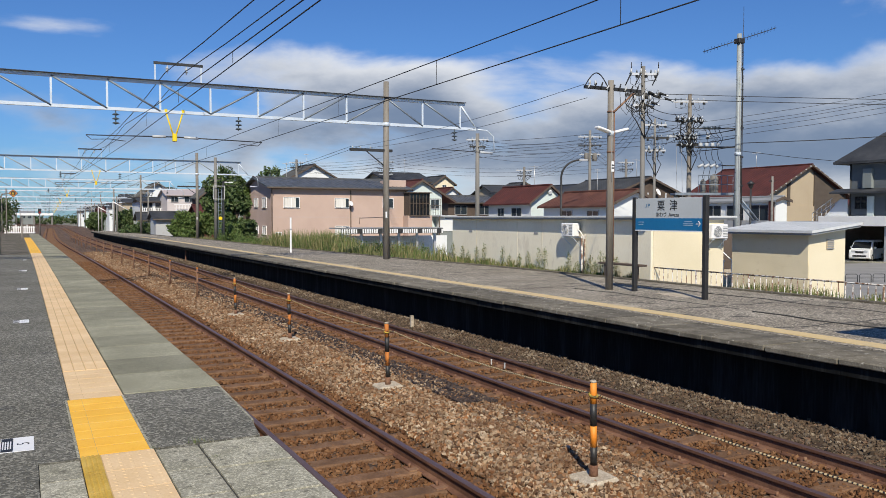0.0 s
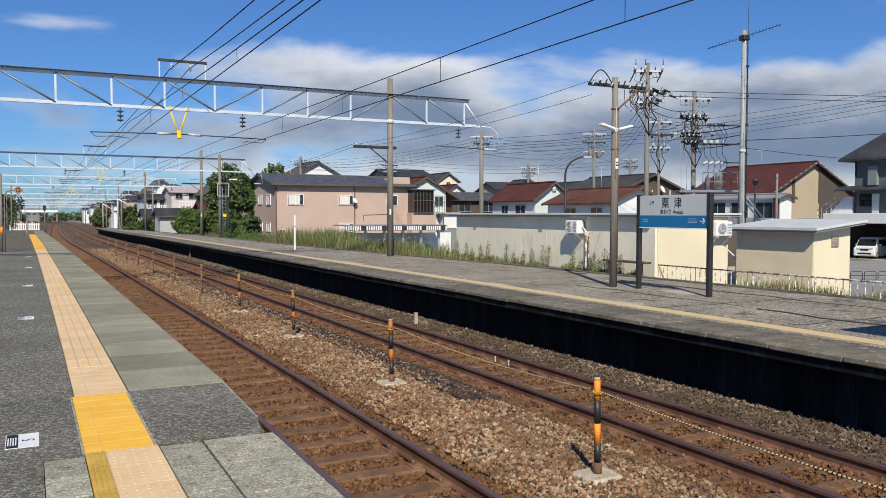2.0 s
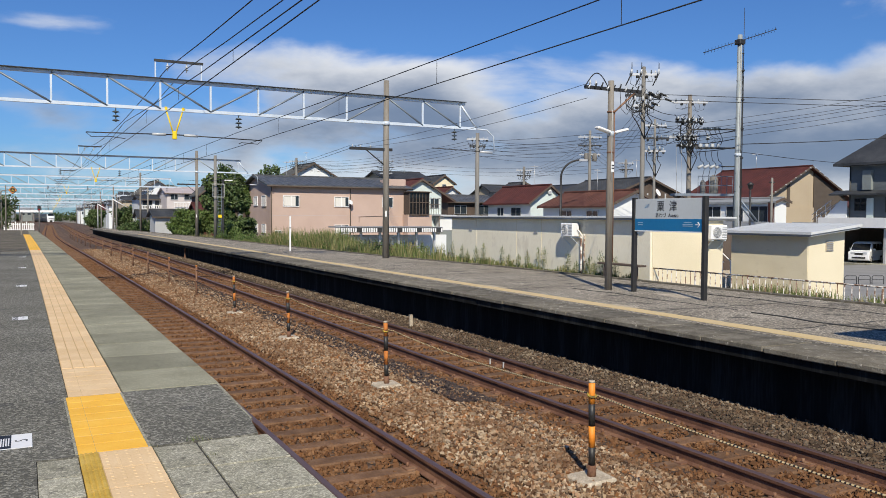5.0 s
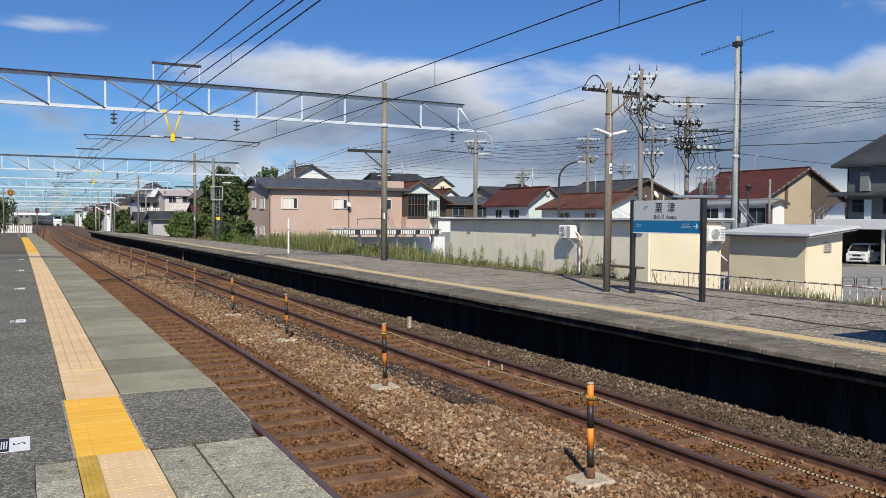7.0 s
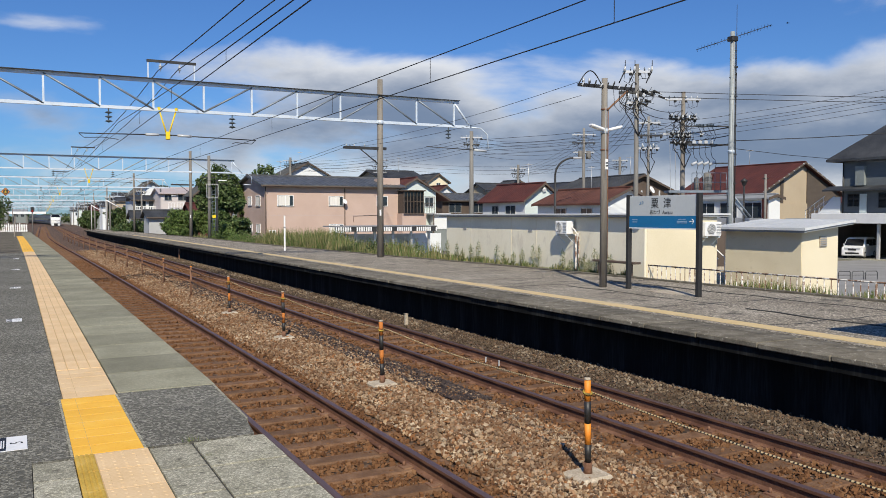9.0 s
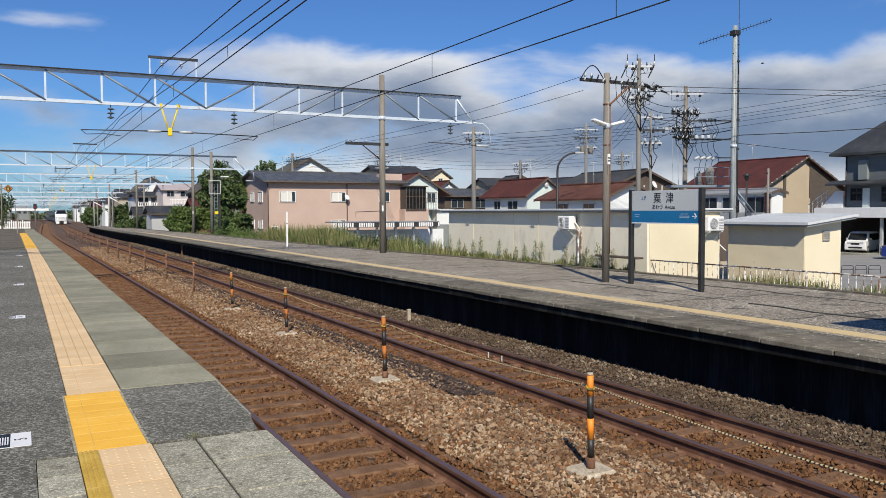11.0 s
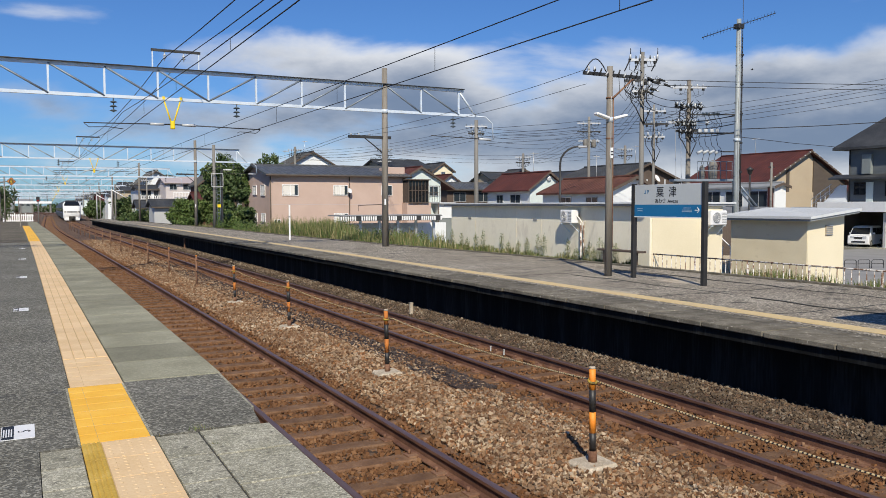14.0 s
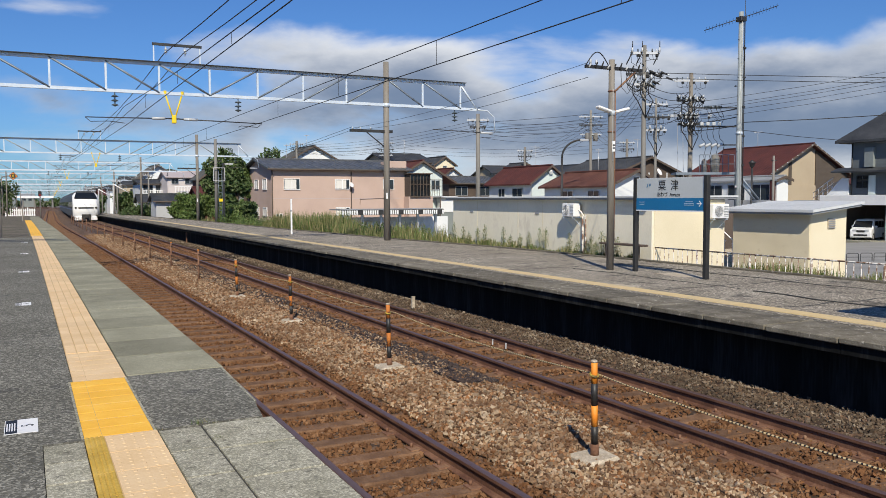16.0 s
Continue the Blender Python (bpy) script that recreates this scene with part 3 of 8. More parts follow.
def sweep(stations, profile, closed=True):
    """A profile of (u, z) swept along the line."""
    bm = bmesh.new()
    rows = [[bm.verts.new(on_line(s, u, z)) for u, z in profile] for s in stations]
    k = len(profile)
    for p, q in zip(rows, rows[1:]):
        for i in range(k if closed else k - 1):
            bm.faces.new((p[i], p[(i + 1) % k], q[(i + 1) % k], q[i]))
    if closed:
        bm.faces.new(rows[0]); bm.faces.new(rows[-1][::-1])
    return bm


STATIONS = [-14] + list(range(0, 131, 6)) + list(range(140, 560, 15))

# ---- ground and trackbed ----


def build_ground():
    bm = bmesh.new()
    xs = [-3000, -600, -120, -40, -12.5, 13.9, 17, 40, 120, 600, 3000]
    ys = [-400, -60, -20, 20, 60, 120, 250, 600, 1500, 4000]
    grid = [[bm.verts.new((x, y, -2.15 if not (-41 < x < 13.95) else -2.2)) for y in ys] for x in xs]
    for i in range(len(xs) - 1):
        for j in range(len(ys) - 1):
            bm.faces.new((grid[i][j], grid[i + 1][j], grid[i + 1][j + 1], grid[i][j + 1]))
    solid("ground", bm, "soil", "dry soil and grass ground of the town", "ground", "structure")
    solid("street", box(22, 110, -30, 43, -2.14, -2.1), "street", "pale worn asphalt street and forecourt", "street", "structure")
    bed = sweep(STATIONS, ((-45, -1.6), (-40, -1.0), (-3, -1.0), (1.2, -1.02), (NEAR_U - 1.3, -1.03), (NEAR_U - 0.6, -1.06), (NEAR_U + 0.6, -1.06), (NEAR_U + 1.25, -1.0),
                           (4.7, -0.94), (FAR_U - 1.25, -1.0), (FAR_U - 0.6, -1.05), (FAR_U + 0.6, -1.05), (FAR_U + 0.9, -0.98), (8.3, -0.88), (8.6, -0.86), (11.5, -1.0), (13.2, -1.0), (17, -2.18), (17, -2.3), (-45, -2.3)))
    solid("trackbed", bed, "ballast_bed", "rust-brown gravel trackbed under both tracks", "trackbed", "structure")


def stones(name, count, s_rng, u_rng, z_of, size, mat, seed, label, sleepers=None):
    """sleepers: (track centre, first sleeper); few stones lie on the sleepers."""
    rng = np.random.default_rng(seed)
    s = s_rng[0] + (s_rng[1] - s_rng[0]) * rng.random(count) ** 2.2
    u = rng.uniform(*u_rng, count)
    if sleepers:
        off = np.abs((s - sleepers[1] + 0.31) % 0.62 - 0.31)
        keep = (off > 0.125) | (np.abs(u - sleepers[0]) > 1.0) | (rng.random(count) < 0.3)
        s, u = s[keep], u[keep]
        count = len(s)
    sz = rng.uniform(*size, count) * (1 + 0.014 * (s - s_rng[0]))
    base = np.array([(x, y, z) for x in (-1, 1) for y in (-1, 1) for z in (-1, 1)], float)
    v = base[None] * (1 + rng.uniform(-0.45, 0.3, (count, 8, 1))) + rng.uniform(-0.25, 0.25, (count, 8, 3))
    v *= (sz[:, None] * rng.uniform(0.55, 1.15, (count, 3)))[:, None, :] * 0.5
    q = rng.normal(size=(count, 4)); q /= np.linalg.norm(q, axis=1, keepdims=True)
    w, x, y, z = q.T
    R = np.stack([np.stack([1 - 2 * (y * y + z * z), 2 * (x * y - z * w), 2 * (x * z + y * w)], -1),
                  np.stack([2 * (x * y + z * w), 1 - 2 * (x * x + z * z), 2 * (y * z - x * w)], -1),
                  np.stack([2 * (x * z - y * w), 2 * (y * z + x * w), 1 - 2 * (x * x + y * y)], -1)], 1)
    v = np.einsum("nij,nkj->nki", R, v)
    zz = np.interp(u, *z_of) - 0.0038 * np.maximum(0.0, s - 60) + sz * rng.uniform(-0.2, 0.62, count)
    v += np.stack([u + np.array([bend(q) for q in s]), s, zz], 1)[:, None, :]
    f = np.array([(0, 1, 3, 2), (4, 6, 7, 5), (0, 4, 5, 1), (2, 3, 7, 6), (0, 2, 6, 4), (1, 5, 7, 3)])
    faces = (f[None] + 8 * np.arange(count)[:, None, None]).reshape(-1, 4)
    solid(name, raw_mesh(name, v.reshape(-1, 3), faces, mat), mat, label, "ballast", "stuff")


RAIL_PROFILE = ((-0.064, -0.150), (0.064, -0.150), (0.064, -0.138), (0.012, -0.122), (0.009, -0.045), (0.033, -0.034), (0.0335, -0.006), (0.026, 0.0), (-0.026, 0.0), (-0.0335, -0.006), (-0.033, -0.034), (-0.009, -0.045), (-0.012, -0.122), (-0.064, -0.138))


def build_track(u0, label, first):
    tr = thing("railway_track", label, "track", kind="structure")
    for side in (-1, 1):
        bm = sweep(STATIONS, [(u0 + side * GAUGE_HALF + u, RAIL_Z + z) for u, z in RAIL_PROFILE])
        for f in bm.faces:
            if f.normal.z > 0.5 or f.calc_center_median().z > RAIL_Z - 0.004:
                f.material_index = 1
        part("rail", bm, ("rail", "rail_head"), tr, "rusty steel rail with a worn shiny head")
    me = mesh_of(box(-1.0, 1.0, -0.115, 0.115, -0.21, -0.143, 0.016), "sleeper", "sleeper")
    clip = bmesh.new()
    for side in (-1, 1):
        quad_box(clip, side * GAUGE_HALF - 0.15, side * GAUGE_HALF + 0.15, -0.07, 0.07, -0.143, -0.128)
        for d in (-0.1, 0.1):
            tube(clip, (side * GAUGE_HALF + d, 0.03, -0.13), (side * GAUGE_HALF + d, 0.03, -0.085), 0.016, 0.016, 6)
    clip_me = mesh_of(clip, "rust", "rail_fastening")
    rng = random.Random(5)
    for i in range(106):
        s = first + 0.62 * i
        ob = new("sleeper", me)
        ob.parent = tr
        ob.location = on_line(s, u0, RAIL_Z)
        ob.rotation_euler = (0, 0, rng.uniform(-0.012, 0.012))
        if 12 < i < 50:
            c = new("rail_fastening", clip_me)
            c.parent = tr
            c.location = on_line(s, u0, RAIL_Z)
    rest = bmesh.new()
    for i in range(106, 440):
        s = first + 0.62 * i
        quad_box(rest, -1.0, 1.0, -0.115, 0.115, -0.2, -0.142, Matrix.Translation(on_line(s, u0, RAIL_Z)))
    tagged(part("far_sleepers", rest, "sleeper", tr), kind="stuff")


# ---- near platform ----
BAND0, BAND1, EDGE = 0.31, 0.72, 1.55


def build_near_platform():
    pl = thing("platform_1", "near railway platform, asphalt with concrete edge slabs", "platform", kind="structure")
    st = [-12, 0] + list(range(8, 93, 7))
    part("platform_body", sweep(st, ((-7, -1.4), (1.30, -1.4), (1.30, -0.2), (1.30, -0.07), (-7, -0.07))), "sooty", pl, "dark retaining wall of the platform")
    part("asphalt_surface", sweep([5.53] + list(range(10, 91, 8)), ((-7, -0.066), (BAND0 - 0.006, -0.066), (BAND0 - 0.006, 0.0), (-7, 0.0))), "asphalt", pl, "grey worn asphalt platform surface")
    part("asphalt_surface", sweep([-12, 5.53], ((-7, -0.066), (0.05, -0.066), (0.05, 0.0), (-7, 0.0))), "asphalt", pl, "grey worn asphalt platform surface")
    part("asphalt_patch", prism([(0.712, 5.575), (1.43, 5.6), (1.48, 6.04), (1.515, 7.4), (0.712, 7.4)], -0.066, -0.001), "asphalt", pl, "dark asphalt repair patch at the platform edge")
    part("bedding", sweep(st, ((0.045, -0.069), (1.36, -0.069), (1.36, -0.014), (0.045, -0.014))), "tar", pl)
    part("joint_mortar", sweep([7.42] + list(range(12, 88, 6)), ((BAND1 + 0.012, -0.04), (1.36, -0.04), (1.36, -0.012), (BAND1 + 0.012, -0.012))), "tar", pl)
    part("joint_mortar", sweep([-6, 0, 5.6] + list(range(10, 53, 4)), ((BAND0 + 0.004, -0.04), (BAND1 - 0.024, -0.04), (BAND1 - 0.024, 0.0022), (BAND0 + 0.004, 0.0022))), "dirty_cream", pl)
    part("edge_trim", prism([(1.481, 6.04), (1.497, 6.04), (1.533, 7.4), (1.516, 7.4)], -0.06, 0.002), "coping", pl, "thin pale mortar edge strip")
    rng = random.Random(3)
    # edge slabs of the older stretch
    s = 7.41
    shapes = {}
    while s < 88:
        w = 0.93
        key = rng.randrange(3)
        if key not in shapes:
            bm = box(0, EDGE - BAND1 - 0.02, 0.008, w - 0.008, -0.17, 0.0, 0.0015)
            shapes[key] = mesh_of(bm, "slab", "edge_slab")
        ob = new("edge_slab", shapes[key])
        ob.parent = pl
        ob.location = on_line(s, BAND1 + 0.015, rng.uniform(0.0012, 0.005))
        ob.rotation_euler = (rng.uniform(-0.0008, 0.0008), rng.uniform(-0.0008, 0.0008), 0)
        s += w
    # newer copings near the camera, two rows
    s = 5.55
    k = 0
    inner = mesh_of(box(0, 0.262, 0.008, 0.504, -0.15, 0.0, 0.0015), "coping", "edge_slab")
    outer = mesh_of(box(0.003, 0.47, 0.008, 0.574, -0.17, 0.0, 0.002), "coping", "coping_slab")
    left = mesh_of(box(-0.01, 0.218, 0.006, 0.38, -0.1, 0.0, 0.003), "coping", "border_slab")
    for i in range(26):
        ob = new("edge_slab", inner); ob.parent = pl
        ob.location = (BAND1 + 0.012, 5.545 - 0.517 * (i + 1), rng.uniform(-0.0015, 0.0015))
        ob = new("coping_slab", outer); ob.parent = pl
        ob.location = (1.008, 5.56 - 0.588 * (i + 1), rng.uniform(-0.0015, 0.002))
        ob = new("border_slab", left); ob.parent = pl
        ob.location = (0.062, 5.5 - 0.388 * (i + 1), rng.uniform(-0.0015, 0.0015))
    # tactile tiles
    def tile(u0, u1, length, kind):
        bm = box(u0, u1, 0.004, length - 0.004, -0.06, 0.004)
        w = u1 - u0
        if kind == "bars":
            for i in range(4):
                c = u0 + w * (i + 0.5) / 4
                quad_box(bm, c - w / 8 + 0.006, c + w / 8 - 0.006, 0.003, length - 0.003, 0.003, 0.009)
            for f in bm.faces:
                f.material_index = int(f.calc_center_median().z > 0.0045)
        if kind == "joint":
            bm = bmesh.new()
            for a, b in ((u0, u0 + 0.105), (u0 + 0.108, u1)):
                for c, d in ((0.005, length / 2 - 0.005), (length / 2 + 0.005, length - 0.005)):
                    quad_box(bm, a, b, c, d, -0.06, 0.004)
        if kind == "dots":
            k = max(2, round(w / 0.062))
            for i in range(k):
                for j in range(round(length / 0.062)):
                    c = Vector((u0 + w * (i + 0.5) / k, length * (j + 0.5) / round(length / 0.062), 0))
                    tube(bm, c + Vector((0, 0, 0.003)), c + Vector((0, 0, 0.0056)), 0.014, 0.008, 8)
        return bm
    bar = mesh_of(tile(BAND0, BAND1, 0.45, "bars"), ("dirty_cream", "cream"), "tactile_tile")
    plain_tile = mesh_of(tile(BAND0, BAND1, 0.45, "joint"), "cream", "tactile_tile")
    warn = mesh_of(tile(0.285, 0.70, 0.443, "joint"), "yellow", "tactile_tile")
    dots = mesh_of(tile(0.405, BAND1, 0.385, "dots"), "cream", "tactile_tile")
    strip = mesh_of(tile(0.285, 0.398, 0.385, "bars"), ("ochre", "ochre"), "tactile_tile")
    far = mesh_of(tile(BAND0 - 0.02, BAND1, 0.45, "bars"), ("ochre", "yellow"), "tactile_tile")
    for i in range(32):
        ob = new("tactile_tile", strip); ob.parent = pl; ob.location = (0, 5.555 - 0.385 * (i + 1), 0)
        ob = new("tactile_tile", dots); ob.parent = pl; ob.location = (0, 5.555 - 0.385 * (i + 1), 0)
    for u in (0.268, 0.702):
        part("mortar_strip", box(u, u + 0.015, 5.56, 7.35, -0.05, 0.006), "coping", pl)
    for i in range(4):
        ob = new("tactile_tile", warn); ob.parent = pl; ob.location = (0, 5.56 + 0.447 * i, 0)
    for i in range(68):
        ob = new("tactile_tile", plain_tile if i < 3 else bar); ob.parent = pl; ob.location = (bend(7.36 + 0.452 * i), 7.36 + 0.452 * i, rng.uniform(-0.001, 0.001))
    for i in range(66):
        ob = new("tactile_tile", far); ob.parent = pl; ob.location = on_line(38.1 + 0.452 * i, 0, 0.012)
    tagged(part("worn_ground", sweep(list(range(37, 92, 9)), ((-7, -0.03), (0.24, -0.03), (0.24, 0.006), (-7, 0.006))), "worn_earth", pl), "brown weathered surface at the platform end")
    tagged(part("worn_ground", sweep([67.8, 76, 84, 91.5], ((0.24, -0.03), (BAND1, -0.03), (BAND1, 0.006), (0.24, 0.006))), "worn_earth", pl), "brown weathered surface at the platform end")


def build_joint_tufts():
    rng = np.random.default_rng(52)
    for x, y, n, h in ((0.99, 5.6, 26, 0.05), (1.02, 5.2, 14, 0.03), (0.72, 5.57, 10, 0.03), (1.1, 5.58, 12, 0.03), (0.26, 7.3, 8, 0.02)):
        th = thing("weed_tuft", "tiny dry weed tuft in a paving joint", "weed", pose(x, y, 0.0), group="weed tufts in the paving joints")
        v, f = [], []
        for i in range(n):
            a, q = rng.uniform(0, 6.28), rng.uniform(0.01, 0.07)
            p = np.array([rng.normal(0, 0.03), rng.normal(0, 0.012), -0.004])
            d = np.array([q * math.cos(a), q * math.sin(a), h * rng.uniform(0.5, 1.0)])
            w = np.array([-math.sin(a), math.cos(a), 0]) * 0.0025
            k = len(v)
            v += [tuple(p + w), tuple(p - w), tuple(p + d)]
            f.append((k, k + 1, k + 2))
        tagged(part("blades", raw_mesh("blades", v, f, "weed"), "weed", th), kind="stuff")


def floor_marker(s, number):
    th = thing("floor_marker", "white stop marker plate with a black number on the asphalt", "floor sign", pose(-0.17, s, 0.0), group="stop markers on the platform")
    part("plate", box(0, 0.2, -0.17, 0.2, 0.0005, 0.004, 0.001), "white_paint", th)
    part("black_field", box(0.005, 0.075, -0.16, 0.19, 0.004, 0.0055), "ink", th)
    for i in range(4):
        part("text_bar", box(0.012 + 0.015 * i, 0.02 + 0.015 * i, -0.1, 0.1, 0.0055, 0.0065), "white_paint", th)
    lettering(number, 0.11, (0.14, 0.015, 0.0045), (0, 0, 90), "ink", th)


def lettering(text, size, at, turn, mat, parent, space=1.0, bold=0.0):
    cu = bpy.data.curves.new("lettering", "FONT")
    cu.body, cu.size, cu.align_x, cu.align_y, cu.extrude = text, size, "CENTER", "CENTER", 0.0008
    cu.space_character, cu.offset = space, bold
    cu.materials.append(M[mat])
    ob = new("lettering", cu)
    ob.parent = parent
    ob.matrix_local = pose(*at, *turn)
    return ob


# ---- far platform ----
FP_EDGE = 7.80


def fall(s):
    """The far platform falls slightly along the line."""
    return -0.0014 * max(s, 0)




def build_far_platform():
    pl = thing("platform_2", "far railway platform with black wall and worn concrete edge", "platform", kind="structure")
    st = [-14, 0] + list(range(8, 121, 7))
    back = {s: float(np.interp(s, (8, 24, 30, 46, 60, 80, 98, 120), (13.6, 13.2, 12.55, 11.95, 11.9, 11.6, 11.2, 9.6))) for s in st}

    def slab(u0, u1, z0, z1):
        bm = bmesh.new()
        rows = []
        for s in st:
            a = u0
            b = back[s] + u1 if u1 <= 0 else u1
            rows.append([bm.verts.new(on_line(s, u, z + fall(s))) for u, z in ((a, z0), (b, z0), (b, z1), (a, z1))])
        for p, q in zip(rows, rows[1:]):
            for i in range(4):
                bm.faces.new((p[i], p[(i + 1) % 4], q[(i + 1) % 4], q[i]))
        bm.faces.new(rows[0]); bm.faces.new(rows[-1][::-1])
        return bm
    part("platform_wall", slab(8.22, 0.0, -1.5, -0.13), "sooty", pl, "black platform wall, stains and coping shade in its colour")
    part("asphalt_surface", slab(8.72, 0.0, -0.135, 0.0), "old_asphalt", pl, "grey cracked asphalt")
    part("back_kerb", slab_back(st, back), "far_coping", pl, "low concrete kerb along the back edge")
    me = mesh_of(box(0, 0.88, 0.006, 0.985, -0.07, 0.0, 0.012), "far_coping", "coping_slab")
    # The beam takes the same near-black, for the shadow under the slabs.
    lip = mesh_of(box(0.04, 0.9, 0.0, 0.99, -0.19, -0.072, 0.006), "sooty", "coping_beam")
    rng = random.Random(8)
    s = -4.0
    while s < 118.5:
        ob = new("coping_slab", me); ob.parent = pl
        ob.location = on_line(s, FP_EDGE + rng.uniform(-0.01, 0.01), rng.uniform(-0.004, 0.004) + fall(s)); ob.rotation_euler = (0, 0, -heading(s))
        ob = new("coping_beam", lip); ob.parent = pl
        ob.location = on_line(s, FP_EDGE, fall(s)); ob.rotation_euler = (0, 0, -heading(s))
        s += 0.99
    line = mesh_of(box(0, 0.3, 0.003, 0.297, -0.02, 0.006, 0.002), "far_yellow", "line_tile")
    for i in range(250):
        ob = new("line_tile", line); ob.parent = pl; ob.location = on_line(-2 + 0.3 * i, 8.86, fall(-2 + 0.3 * i) + 0.002); ob.rotation_euler = (0, 0, -heading(-2 + 0.3 * i))
    # tar seams and pale patches on the asphalt
    for x, a, b in ((10.45, -3, 9.5), (10.6, 9.9, 14.5), (12.3, 6, 15.2)):
        n = int((b - a) / 0.6)
        pts = [(x + 0.05 * math.sin(1.7 * i) + 0.03 * math.sin(4.1 * i), a + (b - a) * i / n) for i in range(n + 1)]
        part("tar_seam", prism([(p[0] - 0.02, p[1]) for p in pts] + [(p[0] + 0.02, p[1]) for p in pts[::-1]], -0.04, 0.003 + fall(a)), "tar", pl)
    for y in (7.9, 10.4, 14.9, 19.5, 25.0):
        pts = [(9.25 + 0.35 * i, y + 0.06 * math.sin(2.1 * i + y)) for i in range(12)]
        part("tar_seam", prism([(p[0], p[1] - 0.02) for p in pts] + [(p[0], p[1] + 0.02) for p in pts[::-1]], -0.06, 0.0025 + fall(y)), "tar", pl)
    for x, y, w, d in ((11.45, 12.3, 0.28, 0.5), (9.25, 15.6, 0.1, 0.5), (9.25, 24.8, 0.12, 0.9), (9.24, 11.2, 0.1, 0.4)):
        part("concrete_patch", prism([(x - w, y - d * 0.7), (x + w * 0.7, y - d), (x + w, y + d * 0.6), (x - w * 0.6, y + d)], -0.06, 0.004 + fall(y - d)), "footing", pl)
    return pl


def slab_back(st, back):
    bm = bmesh.new()
    rows = [[bm.verts.new(on_line(s, back[s] + u, z + fall(s))) for u, z in ((-0.16, -0.02), (0.01, -0.3), (0.01, 0.035), (-0.16, 0.035))] for s in st]
    for p, q in zip(rows, rows[1:]):
        for i in range(4):
            bm.faces.new((p[i], p[(i + 1) % 4], q[(i + 1) % 4], q[i]))
    bm.faces.new(rows[0]); bm.faces.new(rows[-1][::-1])
    return bm


# ---- catenary portals ----


def insulator(top, drop=0.4, n=3, r=0.075):
    x, y, z = top
    prof = [(0.014, z - drop)]
    for i in reversed(range(n)):
        c = z - drop * (0.28 + 0.27 * i)
        prof += [(0.016, c - 0.075), (r * 0.55, c - 0.06), (r, c - 0.045), (r * 0.6, c - 0.01), (0.018, c)]
    prof.append((0.014, z))
    return lathe(prof, 10, Matrix.Translation((x, y, 0)))


